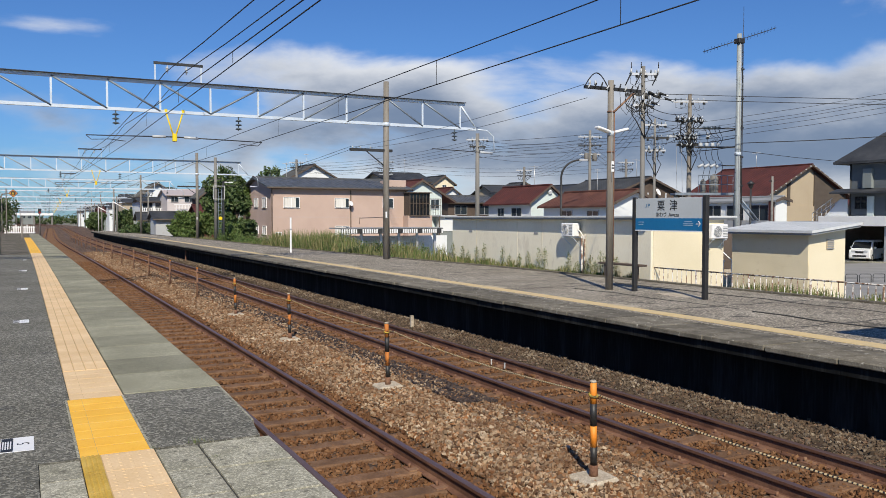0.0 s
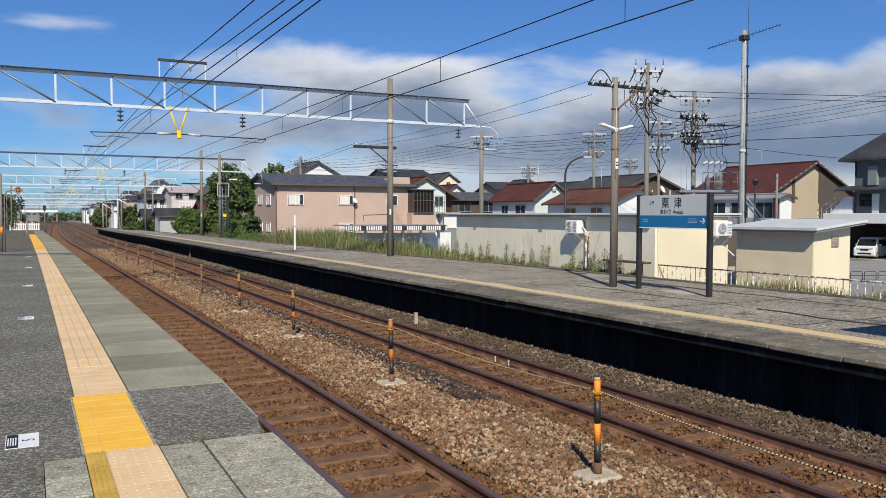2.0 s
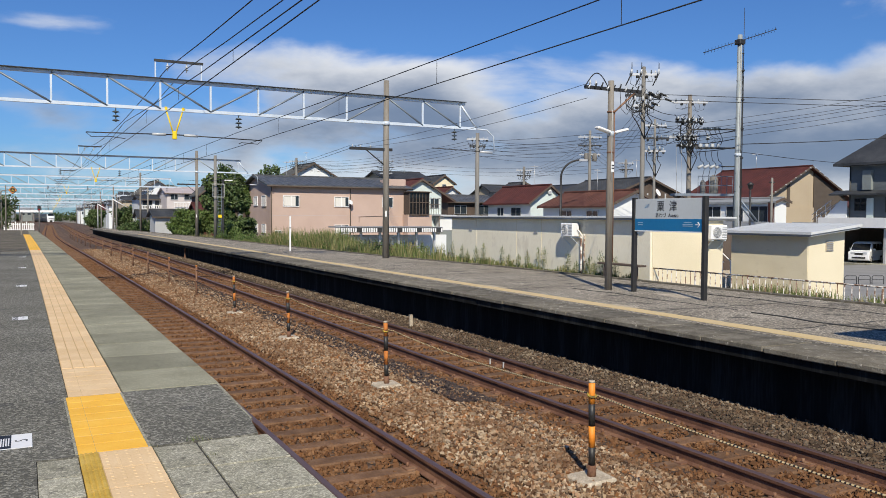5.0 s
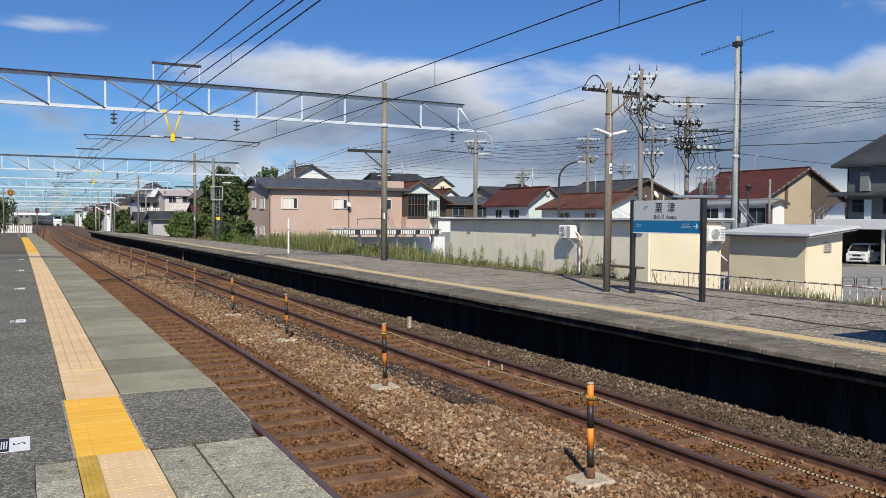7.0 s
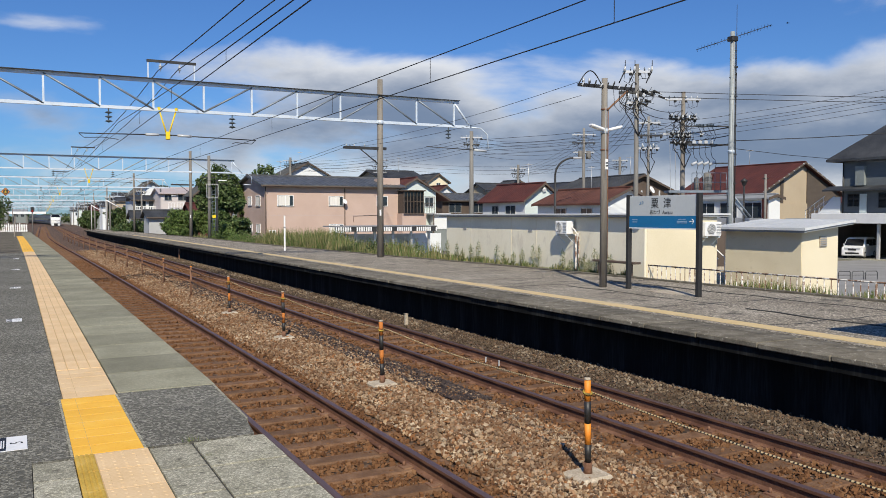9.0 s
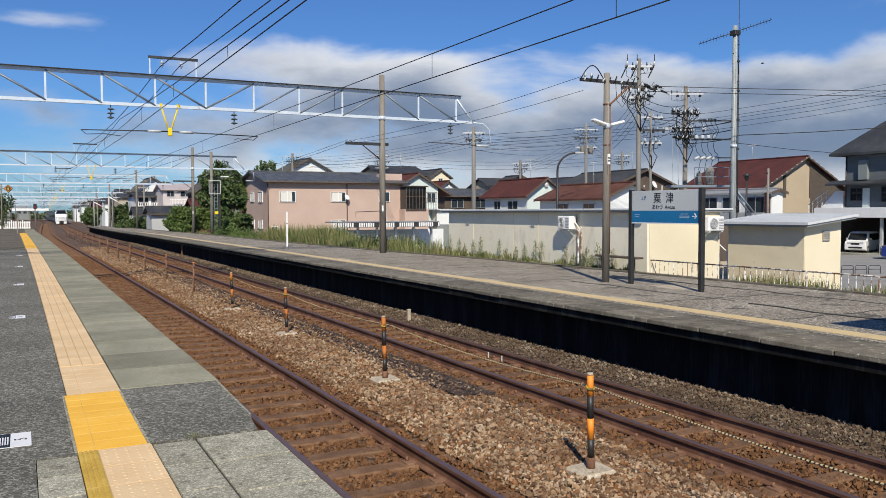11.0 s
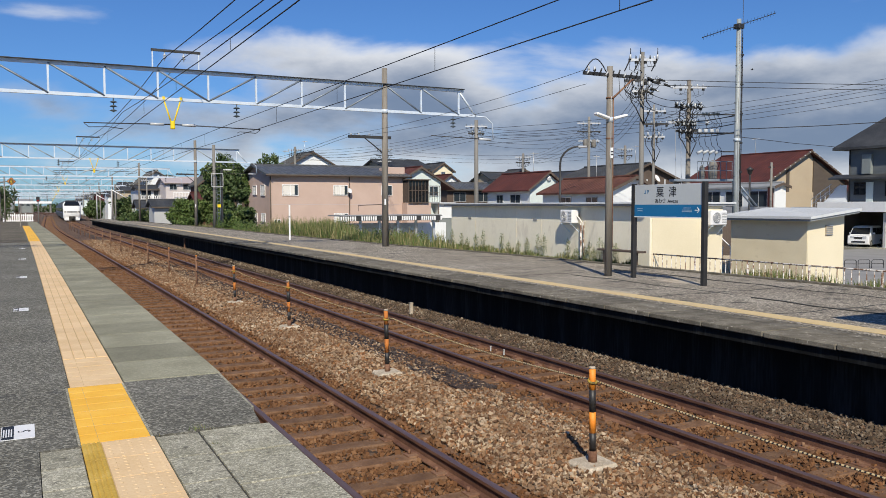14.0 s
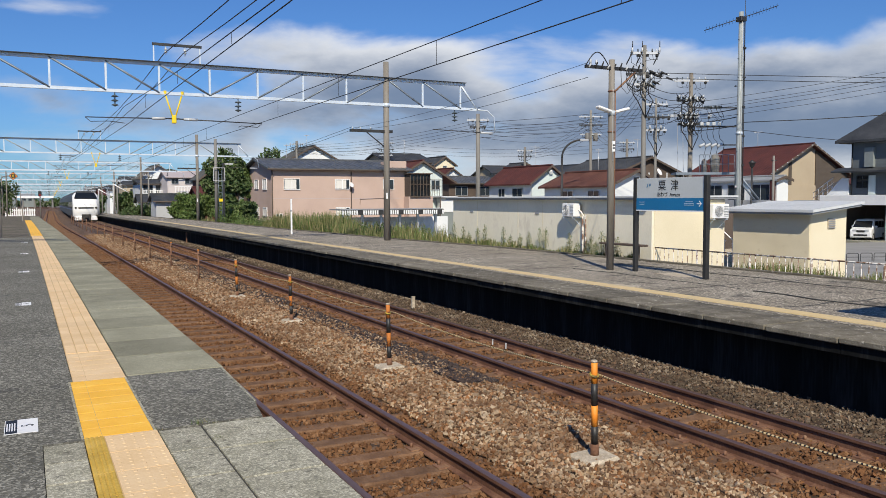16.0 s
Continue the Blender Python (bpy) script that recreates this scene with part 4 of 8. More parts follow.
def build_portal(s, full):
    x0 = bend(s) + (0.07 if s < 30 else 0.0)
    th = thing("catenary_portal", "galvanised lattice beam portal on weathered poles over both tracks", "catenary portal", pose(x0, s, -0.16 + dip(s) if s > 40 else 0), group="catenary portals along the line")
    L0, R0 = -6.6, 15.2
    top, bot = 5.86, 4.94
    r = 0.05 if full else 0.07
    for name, z, x1 in (("top_chord", top, R0), ("bottom_chord", bot, 15.7)):
        for dy in (0.0,):
            part(name, box(L0, x1, dy - r, dy + r, z - r, z + r), "steel", th)
    part("chord_flange", box(L0, R0, -0.16 if full else -0.08, 0.16 if full else 0.08, top + r, top + r + 0.02), "dark_steel" if s < 40 else "brace_steel", th)
    bay = 1.6
    xs = [11.97 - bay * i for i in range(12)] + [13.4, 15.0]
    for x in xs:
        for dy in ((0.0,)):
            part("upright", box(x - 0.03, x + 0.03, dy - 0.03, dy + 0.03, bot, top), "steel", th)
    xs = sorted(xs)
    for a, b in zip(xs, xs[1:]):
        rising = b < 12 and a > 5.0
        for dy in ((0.0,)):
            za, zb = (bot, top) if rising else (top, bot)
            part("brace", rod((a, dy - 0.03, za), (b, dy - 0.03, zb), 0.034 if full else 0.036, None, 6), "brace_steel" if s < 40 else "mast_steel", th)
    part("end_brace", rod((15.0, 0, top), (15.75, 0, bot), 0.04, 0.04, 6), "steel", th)
    bm = bmesh.new()
    path_tube(bm, [(15.7, 0, bot), (16.2, 0, bot - 0.02), (16.5, 0, bot - 0.25), (16.55, 0, bot - 0.85)], 0.025, 6)
    part("end_bracket", bm, "steel", th)
    for px in (11.92, -6.3):
        part("pole", rod((px, 0, -1.0 if px < 0 or s > 118 else -0.06 + fall(s) + (0.16 if s > 40 else 0)), (px, 0, 6.5), 0.125, 0.1, 14), "pole_wood", th, "weathered brown round pole")
    part("collar", rod((11.92, 0, 4.86), (11.92, 0, 5.0), 0.13, 0.13, 12), "steel", th)
    # crossarm of the line beside the platform
    part("crossarm", box(10.5, 12.15, -0.06, 0.06, 3.92, 4.02), "dark_steel", th)
    part("arm_brace", rod((11.15, 0, 3.92), (11.92, 0, 3.35), 0.022, 0.022, 6), "dark_steel", th)
    for x in (10.6, 10.9, 11.3):
        bm = bmesh.new(); tube(bm, (x, 0, 4.02), (x, 0, 4.1), 0.03, 0.02, 8)
        part("insulator", bm, "porcelain", th)
    if full:
        part("white_label", box(11.84, 11.9, -0.135, -0.11, 1.5, 1.72), "white_paint", th)
    # yellow hanger with the contact wire arms
    h = 0.5 if 40 < s < 70 else 0.0
    for a in (4.14 + h, 4.68 + h):
        part("yellow_hanger", rod((a, 0, bot), (4.41 + h, 0, 4.05), 0.024, 0.024, 8), "yellow_paint", th, "yellow V hanger")
        part("hanger_foot", box(a - 0.04, a + 0.04, -0.06, 0.06, bot - 0.02, bot + 0.08), "yellow_paint", th)
    part("hanger_block", box(4.34 + h, 4.48 + h, -0.06, 0.06, 3.98, 4.24, 0.02), "yellow_paint", th)
    for a, b in ((4.34 + h, 1.74 + h), (4.48 + h, 7.3 + h)):
        e = 4.12 - 0.03 * abs(b - a) / 2
        part("arm", rod((a, 0, 4.13), (b, 0, e), 0.02, 0.016, 6), "dark_steel", th)
        m = a + (b - a) * 0.08
        n = a + (b - a) * 0.24
        part("arm_insulator", rod((m, 0, 4.128), (n, 0, 4.12), 0.045, 0.045, 8), "porcelain", th)
        bm = path_tube(bmesh.new(), [(b, 0, e), (b + (0.15 if b < 4 else -0.15), 0, e - 0.13), (b + (0.7 if b < 4 else -0.7), 0, e - 0.1), (b + (1.16 if b < 4 else -0.8), 0, 3.93)], 0.012, 5)
        part("steady_arm", bm, "dark_steel", th)
    for x in (2.62, 6.5, 14.76):
        part("insulator", insulator((x, 0, bot), 0.5, 3, 0.12), "dark_insulator", th)
    # small frame above the beam
    for x in (3.82, 5.27):
        part("frame_post", box(x - 0.02, x + 0.02, -0.02, 0.02, top, 6.5), "steel", th)
    part("frame_bar", box(3.78, 5.33, -0.035, 0.035, 6.46, 6.54), "dark_steel", th)
    for x in (4.2, 4.8):
        part("insulator", insulator((x, 0, 6.46), 0.28, 2, 0.06), "porcelain", th)
    # right arm with insulator rod
    part("side_arm", rod((13.82, 0, 4.12), (16.4, 0, 4.05), 0.016, 0.016, 6), "dark_steel", th)
    part("side_insulator", rod((15.9, 0, 4.06), (16.45, 0, 4.05), 0.045, 0.045, 8), "porcelain", th)
    return th


PORTALS = (28.0, 63.4, 97.0, 136.0, 172.0, 210.0, 248.0, 286.0, 322.0)


def wire(name, pts, label, r=0.011, group="", sag=0.0, steps=1):
    bm = bmesh.new()
    out = []
    for a, b in zip(pts, pts[1:]):
        a, b = Vector(a), Vector(b)
        for i in range(steps):
            f = i / steps
            q = a.lerp(b, f)
            q.z -= sag * 4 * f * (1 - f)
            out.append(q)
    out.append(Vector(pts[-1]))
    path_tube(bm, out, r, 4)
    return solid(name, bm, "wire", label, "cable", "", group)


def build_catenary():
    ss = [-22] + list(PORTALS)
    for u, zc, zm, sag in ((NEAR_U, 3.92, 4.45, 0.43), (6.51, 3.86, 4.3, 0.04)):
        th = thing("overhead_line", "dark contact wire and messenger wire over the track", "overhead line", group="overhead lines")
        part("contact_wire", path_tube(bmesh.new(), [on_line(s, u + (0.12 if i % 2 else -0.05), zc) for i, s in enumerate(ss)], 0.009, 5), "wire", th)
        pts = []
        for a, b in zip(ss, ss[1:]):
            for k in range(8):
                f = k / 8
                pts.append(on_line(a + (b - a) * f, u, zm - sag * 4 * f * (1 - f)))
        part("messenger_wire", path_tube(bmesh.new(), pts, 0.009, 5), "wire", th)
        for a, b in zip(ss[:4], ss[1:5]):
            k = int((b - a) / 5)
            for i in range(1, k):
                f = i / k
                zt = zm - sag * 4 * f * (1 - f)
                q = on_line(a + (b - a) * f, u, zc)
                part("dropper", rod(q, (q.x, q.y, max(zt, zc + 0.05)), 0.005, 0.005, 4), "wire", th)
    for u, z in ((4.2, 6.2), (4.8, 6.25)):
        wire("feeder_cable", [on_line(s, u, z) for s in ss], "dark feeder cable along the portals", 0.013, "feeder cables", 0.5, 8)


# ---- guard posts between the tracks ----


def guard_post(s, u, worn):
    th = thing("guard_post", "orange and black banded steel guard post on a concrete footing", "post", pose(u, s, -0.93) @ pose(0, 0, 0, 1.5, -2), group="guard posts between the tracks")
    part("footing", box(-0.18, 0.18, -0.17, 0.17, -0.09, 0.035, 0.025), "footing", th, "pale concrete footing")
    part("socket", rod((0, 0, 0.03), (0, 0, 0.14), 0.042, 0.04, 12), "rust", th)
    bands = (("black_paint", 0.17), ("worn_orange" if worn else "orange_paint", 0.2), ("black_paint", 0.21), ("worn_orange" if worn else "orange_paint", 0.2))
    z = 0.14
    for mname, hgt in bands:
        part("band", rod((0, 0, z), (0, 0, z + hgt), 0.031, 0.031, 12), mname, th)
        z += hgt
    part("cap", rod((0, 0, z), (0, 0, z + 0.018), 0.033, 0.028, 12), "footing", th)
    part("rope_loop", path_tube(bmesh.new(), [(0.037 * math.cos(a), 0.037 * math.sin(a), 0.8 + 0.012 * math.sin(a)) for a in [i * math.pi / 6 for i in range(13)]], 0.012, 6), "rope", th)


def build_posts():
    ss = [1.4, 6.09, 10.82, 15.86, 20.5, 25.5, 30.6, 36.0, 41, 46, 51, 56, 61, 66, 71, 76, 81, 86, 91, 96]
    for i, s in enumerate(ss):
        if s < 23:
            guard_post(s, 4.69 + bend(s) - (0.05 if 10 < s < 12 else 0.0), s > 8)
        else:
            th = thing("guard_post", "rusty brown steel guard post between the tracks", "post", pose(4.69 + bend(s), s, -0.95 + dip(s)), group="guard posts between the tracks")
            part("shaft", rod((0, 0, -0.1), (0, 0, 0.9), 0.032, 0.03, 8), "rust", th)
            part("cap", rod((0, 0, 0.9), (0, 0, 0.93), 0.036, 0.03, 8), "orange_paint" if s < 33 else "rust", th)
    # the twisted rope hangs from post to post
    for a, b in zip(ss[:4], ss[1:5]):
        bm = bmesh.new()
        pts = []
        k = 130
        for i in range(k + 1):
            f = i / k
            p = on_line(a + (b - a) * f, 4.73, -0.14 - 0.24 * f * (1 - f))
            pts.append(p)
        for j, (p, q) in enumerate(zip(pts, pts[1:])):
            tube(bm, p, p.lerp(q, 0.6), 0.0085, 0.0085, 5, False)
            tube(bm, p.lerp(q, 0.6), q, 0.007, 0.007, 5, False)
        for i, f in enumerate(bm.faces):
            f.material_index = (i // 5) % 2
        solid("safety_rope", bm, ("far_yellow", "ink"), "yellow and black twisted rope strung between guard posts", "rope", group="ropes between the posts")
    for a, b in zip(ss[4:], ss[5:]):
        for z in (-0.16, -0.5):
            solid("safety_rope", path_tube(bmesh.new(), [on_line(a, 4.69, z), on_line((a + b) / 2, 4.69, z - 0.03), on_line(b, 4.69, z)], 0.018, 5), "rust", "rust-brown rail between guard posts", "rail", group="rails between the posts")


def build_stakes():
    for x, y, h, mt, label in ((7.61, 16.65, 0.18, "footing", "short tan stake beside the platform wall"), (6.95, 12.0, -0.03, "grey_white", "small white peg beside the rail"),
                               (6.97, 11.6, -0.03, "grey_white", "small white peg beside the rail"), (7.75, 46.6, 0.55, "rust", "bent rusty pipe on the platform wall")):
        th = thing("stake", label, "stake", pose(x + 0.1, y, -0.95))
        w = 0.035 if h > 0.1 else 0.01
        part("shaft", box(-w, w, -w, w, -0.05, h + 0.06, 0.003), mt, th)
        part("head", box(-w * 1.15, w * 1.15, -w * 1.15, w * 1.15, h + 0.06, h + 0.075, 0.002), mt, th)

# ---- buildings ----


def window(parent, face, c, w, h, pos, mat="glass", curtain=False, trim="frame"):
    """A framed window on a wall. face: 'y' looks to -y, 'x' looks to -x. c: centre along the wall, pos: (wall plane, z of the centre)."""
    plane, z = pos
    turn = pose(c, plane, z) if face == "y" else pose(plane, c, z, 0, 0, -90)
    t = 0.05
    fr = bmesh.new()
    quad_box(fr, -w / 2 - t, w / 2 + t, -0.05, 0.06, h / 2, h / 2 + t, turn)
    quad_box(fr, -w / 2 - t, w / 2 + t, -0.07, 0.06, -h / 2 - t, -h / 2, turn)
    for sx in (-1, 1):
        quad_box(fr, sx * (w / 2 + t / 2) - t / 2, sx * (w / 2 + t / 2) + t / 2, -0.05, 0.06, -h / 2, h / 2, turn)
    quad_box(fr, -0.03, 0.03, -0.03, 0.03, -h / 2, h / 2, turn)
    win = part("window", fr, trim, parent)
    part("pane", box(-w / 2, w / 2, -0.012, 0.004, -h / 2, h / 2, 0, turn), mat, win)
    if curtain:
        part("curtain", box(-w / 2 + 0.05, w / 2 - 0.3, -0.016, -0.0125, -h / 2 + 0.03, h / 2 - 0.04, 0, turn), "curtain", win)
    return win


def roof_gable(parent, x0, x1, y0, y1, ze, zr, axis, mat, over=0.45, thick=0.14, ribs=True):
    """over: the overhang, one number or (over the eaves, over the gables)."""
    bm = bmesh.new()
    over, end = over if isinstance(over, tuple) else (over, over)
    if axis == "y":
        c = (x0 + x1) / 2
        sl = (zr - ze) / (c - x0)
        for sx in (-1, 1):
            xe = (x0 - over) if sx < 0 else (x1 + over)
            zz = ze - sl * over
            pts = [(xe, zz), (c, zr), (c, zr + thick), (xe, zz + thick)]
            v = [[bm.verts.new((px, y, pz)) for px, pz in pts] for y in (y0 - end, y1 + end)]
            for i in range(4):
                bm.faces.new((v[0][i], v[0][(i + 1) % 4], v[1][(i + 1) % 4], v[1][i]))
            bm.faces.new(v[0]); bm.faces.new(v[1][::-1])
        roof = part("roof", bm, mat, parent)
        part("ridge", box(c - 0.15, c + 0.15, y0 - end, y1 + end, zr + thick - 0.06, zr + thick + 0.1, 0.04), mat, roof)
        if ribs:
            rb = bmesh.new()
            n = int((y1 - y0 + 2 * end) / 0.45)
            for i in range(n):
                y = y0 - end + 0.2 + 0.45 * i
                tube(rb, (x0 - over, y, ze - sl * over + thick), (c, y, zr + thick), 0.035, 0.035, 5)
            tagged(part("roof_relief", rb, mat, roof), kind="stuff")
        for sy in (y0 - end - 0.03, y1 + end):
            for sx in (-1, 1):
                xe = (x0 - over) if sx < 0 else (x1 + over)
                bb = bmesh.new()
                pts = [(xe, ze - sl * over - 0.06), (c, zr - 0.06), (c, zr + thick + 0.02), (xe, ze - sl * over + thick + 0.02)]
                v = [[bb.verts.new((px, y, pz)) for px, pz in pts] for y in (sy, sy + 0.03)]
                for i in range(4):
                    bb.faces.new((v[0][i], v[0][(i + 1) % 4], v[1][(i + 1) % 4], v[1][i]))
                bb.faces.new(v[0]); bb.faces.new(v[1][::-1])
                part("bargeboard", bb, "brown_wall", roof)
    else:
        c = (y0 + y1) / 2
        sl = (zr - ze) / (c - y0)
        for sy in (-1, 1):
            ye = (y0 - over) if sy < 0 else (y1 + over)
            zz = ze - sl * over
            pts = [(ye, zz), (c, zr), (c, zr + thick), (ye, zz + thick)]
            v = [[bm.verts.new((x, py, pz)) for py, pz in pts] for x in (x0 - end, x1 + end)]
            for i in range(4):
                bm.faces.new((v[0][i], v[0][(i + 1) % 4], v[1][(i + 1) % 4], v[1][i]))
            bm.faces.new(v[0]); bm.faces.new(v[1][::-1])
        roof = part("roof", bm, mat, parent)
        part("ridge", box(x0 - end, x1 + end, c - 0.15, c + 0.15, zr + thick - 0.06, zr + thick + 0.1, 0.04), mat, roof)
        if ribs:
            rb = bmesh.new()
            n = int((x1 - x0 + 2 * end) / 0.45)
            for i in range(n):
                x = x0 - end + 0.2 + 0.45 * i
                tube(rb, (x, y0 - over, ze - sl * over + thick), (x, c, zr + thick), 0.04, 0.04, 5)
            tagged(part("roof_relief", rb, mat, roof), kind="stuff")
        part("gutter", rod((x0 - end, y0 - over - 0.05, ze - sl * over), (x1 + end, y0 - over - 0.05, ze - sl * over), 0.06, 0.06, 8), "brown_wall", roof)
    return roof


def gable_body(x0, x1, y0, y1, zg, ze, zr, axis):
    bm = bmesh.new()
    if axis == "y":
        c = (x0 + x1) / 2
        pts = [(x0, zg), (x1, zg), (x1, ze), (c, zr), (x0, ze)]
        v = [[bm.verts.new((px, y, pz)) for px, pz in pts] for y in (y0, y1)]
    else:
        c = (y0 + y1) / 2
        pts = [(y0, zg), (y1, zg), (y1, ze), (c, zr), (y0, ze)]
        v = [[bm.verts.new((x, py, pz)) for py, pz in pts] for x in (x0, x1)]
    k = 5
    for i in range(k):
        bm.faces.new((v[0][i], v[0][(i + 1) % k], v[1][(i + 1) % k], v[1][i]))
    bm.faces.new(v[0]); bm.faces.new(v[1][::-1])
    return bm


def house(label, x0, x1, y0, y1, zg, ze, zr, axis, wall, roof, wins=(), over=0.45, ribs=True):
    th = thing("house", label, "house", group="houses of the town")
    part("wall", gable_body(x0, x1, y0, y1, zg, ze, zr, axis), wall, th)
    roof_gable(th, x0, x1, y0, y1, ze, zr, axis, roof, over, ribs=ribs)
    for face, c, z, w, h in wins:
        window(th, face, c, w, h, ((y0 if face == "y" else x0) - 0.02, z), curtain=(w > 1.2 and h < 1.3 and wall == "pink_render"), trim="white_paint" if wall == "pink_render" else "frame")
    return th


def dish(parent, at, r=0.35):
    m = pose(*at, 62, 0, 20)
    part("satellite_dish", lathe([(r * 0.1, 0.0), (r * 0.6, 0.04), (r, 0.13), (r * 0.98, 0.15), (r * 0.55, 0.07), (0.02, 0.03)], 18, m), "white_paint", parent)
    part("dish_arm", rod(at, (at[0], at[1] + 0.4, at[2] - 0.3), 0.02, 0.02, 6), "frame", parent)


def build_pink_house():
    x0, x1, y0, y1 = 20.1, 33.65, 74.0, 84.0
    wins = (("y", 21.99, 2.87, 1.44, 0.93), ("y", 26.92, 2.87, 1.37, 0.86), ("y", 31.68, 2.9, 1.04, 0.9), ("y", 26.94, 0.27, 1.32, 0.75), ("y", 20.75, -0.2, 0.5, 0.62),
            ("x", 79.4, 2.92, 1.3, 0.8), ("x", 76.35, 2.88, 1.4, 0.92), ("x", 79.3, 0.3, 1.3, 0.74), ("x", 76.35, 0.3, 1.3, 0.74))
    th = house("pink rendered two-storey house with dark tiled roof", x0, x1, y0, y1, -2.2, 4.3, 5.25, "x", "pink_render", "pan_tile", wins, (0.5, 0.5))
    for x in (20.14, 27.8, 33.55):
        part("drainpipe", rod((x, y0 - 0.07, -1.5), (x, y0 - 0.07, 4.1), 0.05, 0.05, 8), "brown_wall", th)
    part("drainpipe", rod((20.14, y0 - 0.07, 4.1), (20.0, y0 - 0.7, 4.2), 0.05, 0.05, 8), "brown_wall", th)
    part("parapet", box(32.1, 33.9, 74.6, 77, 4.3, 5.2, 0.03), "pink_render", th)
    part("base_course", box(x0 - 0.04, x1 + 0.04, y0 - 0.05, y1, -2.2, -0.7), "coping", th)
    part("panel_joint", box(x0, x1, y0 - 0.006, y0, 1.52, 1.55), "pink_sheet", th)
    dish(th, (27.62, y0 - 0.4, 2.77), 0.26)
    part("conduit", rod((28.7, y0 - 0.03, 1.45), (31.4, y0 - 0.03, 1.55), 0.018, 0.018, 6), "brown_wall", th)
    part("conduit", rod((28.7, y0 - 0.03, 0.9), (28.7, y0 - 0.03, 1.45), 0.018, 0.018, 6), "brown_wall", th)
    # glazed brown balcony room and lattice balcony next door
    bal = thing("balcony_room", "brown glazed balcony room on steel posts beside the pink house", "balcony")
    part("lower_wall", box(33.3, 35.9, 72.75, 75.5, -2.1, 1.7), "pink_render", bal)
    part("glazing", box(33.4, 35.5, 72.6, 75.4, 1.72, 3.85), "dark_glass", bal)
    for i in range(7):
        x = 33.4 + 2.1 * i / 6
        part("mullion", box(x - 0.03, x + 0.03, 72.54, 72.6, 1.7, 3.88), "brown_wall", bal)
    for z in (1.7, 2.9, 3.85):
        part("transom", box(33.35, 35.55, 72.53, 72.6, z - 0.03, z + 0.03), "brown_wall", bal)
    part("roof", box(33.3, 35.7, 72.3, 75.6, 3.88, 3.98, 0.03), "brown_wall", bal)
    lat = thing("lattice_balcony", "dark metal lattice balcony with laundry frame", "balcony")
    part("deck", box(35.4, 37.0, 73.0, 75.5, 1.62, 1.75), "grey_sheet", lat)
    for i in range(9):
        x = 35.45 + 1.5 * i / 8
        part("bar", box(x - 0.015, x + 0.015, 73.0, 73.03, 1.75, 2.7 if i % 4 else 3.35), "brown_wall", lat)
    for z in (2.7, 3.33):
        part("rail", box(35.4, 37.0, 72.99, 73.04, z, z + 0.05), "brown_wall", lat)
    for x in (35.5, 36.9):
        part("post", rod((x, 73.1, -2.1), (x, 73.1, 1.65), 0.06, 0.06, 8), "brown_wall", lat)


def build_beige_building():
    th = thing("station_outbuilding", "low beige rendered outbuilding with flat grey roof behind the platform", "outbuilding")
    x0, x1, y0, y1, zt = 13.85, 16.3, 15.78, 26.4, 1.46
    part("wall", box(x0, x1, y0, y1, -2.2, zt, 0.01), "beige_render", th)
    part("end_wall", box(x0 + 0.06, x1 - 0.02, y0 - 0.02, y0 + 0.1, -2.2, zt - 0.01), "cream_render", th, "cream end wall")
    part("roof", box(x0 - 0.19, x1 + 0.3, y0 - 0.12, y1 + 0.25, zt, zt + 0.05, 0.01), "grey_sheet", th, "flat roof with grey fascia")
    part("roof_cap", box(x0 - 0.22, x1 + 0.33, y0 - 0.15, y1 + 0.28, zt + 0.05, zt + 0.1, 0.006), "roof_sheet", th)
    for y in (24.6, 22.0, 20.6, 17.4):
        part("joint", box(x0 - 0.006, x0 + 0.01, y - 0.012, y + 0.012, -1.0, zt), "cream_render", th)
    for y in (25.0, 20.9):
        part("vent", box(x0 - 0.02, x0 + 0.02, y - 0.1, y + 0.1, 1.02, 1.08), "grey_sheet", th)
    part("pipe", rod((x0 - 0.05, 18.55, -0.6), (x0 - 0.05, 18.55, 1.0), 0.03, 0.03, 8), "rusty_white", th)
    part("pipe", rod((x0 - 0.05, 18.42, -0.6), (x0 - 0.05, 18.42, 1.05), 0.018, 0.018, 8), "rusty_white", th)
    ac_unit(pose(x0 - 0.31, 18.9, 0.98, 0, 0, 0), "white air conditioner unit hung on the beige wall")
    ac_unit(pose(15.86, y0 - 0.31, 0.97, 0, 0, 90), "white air conditioner unit hung on the cream end wall")
    lb = thing("plank_bench", "low dark plank bench behind the platform", "bench", pose(13.55, 16.6, 0.02))
    part("plank", box(-0.12, 0.12, -0.9, 0.75, 0.28, 0.33, 0.01), "brown_wall", lb)
    for y in (-0.6, 0.5):
        part("leg", box(-0.08, 0.08, y - 0.04, y + 0.04, -0.06, 0.28), "brown_wall", lb)


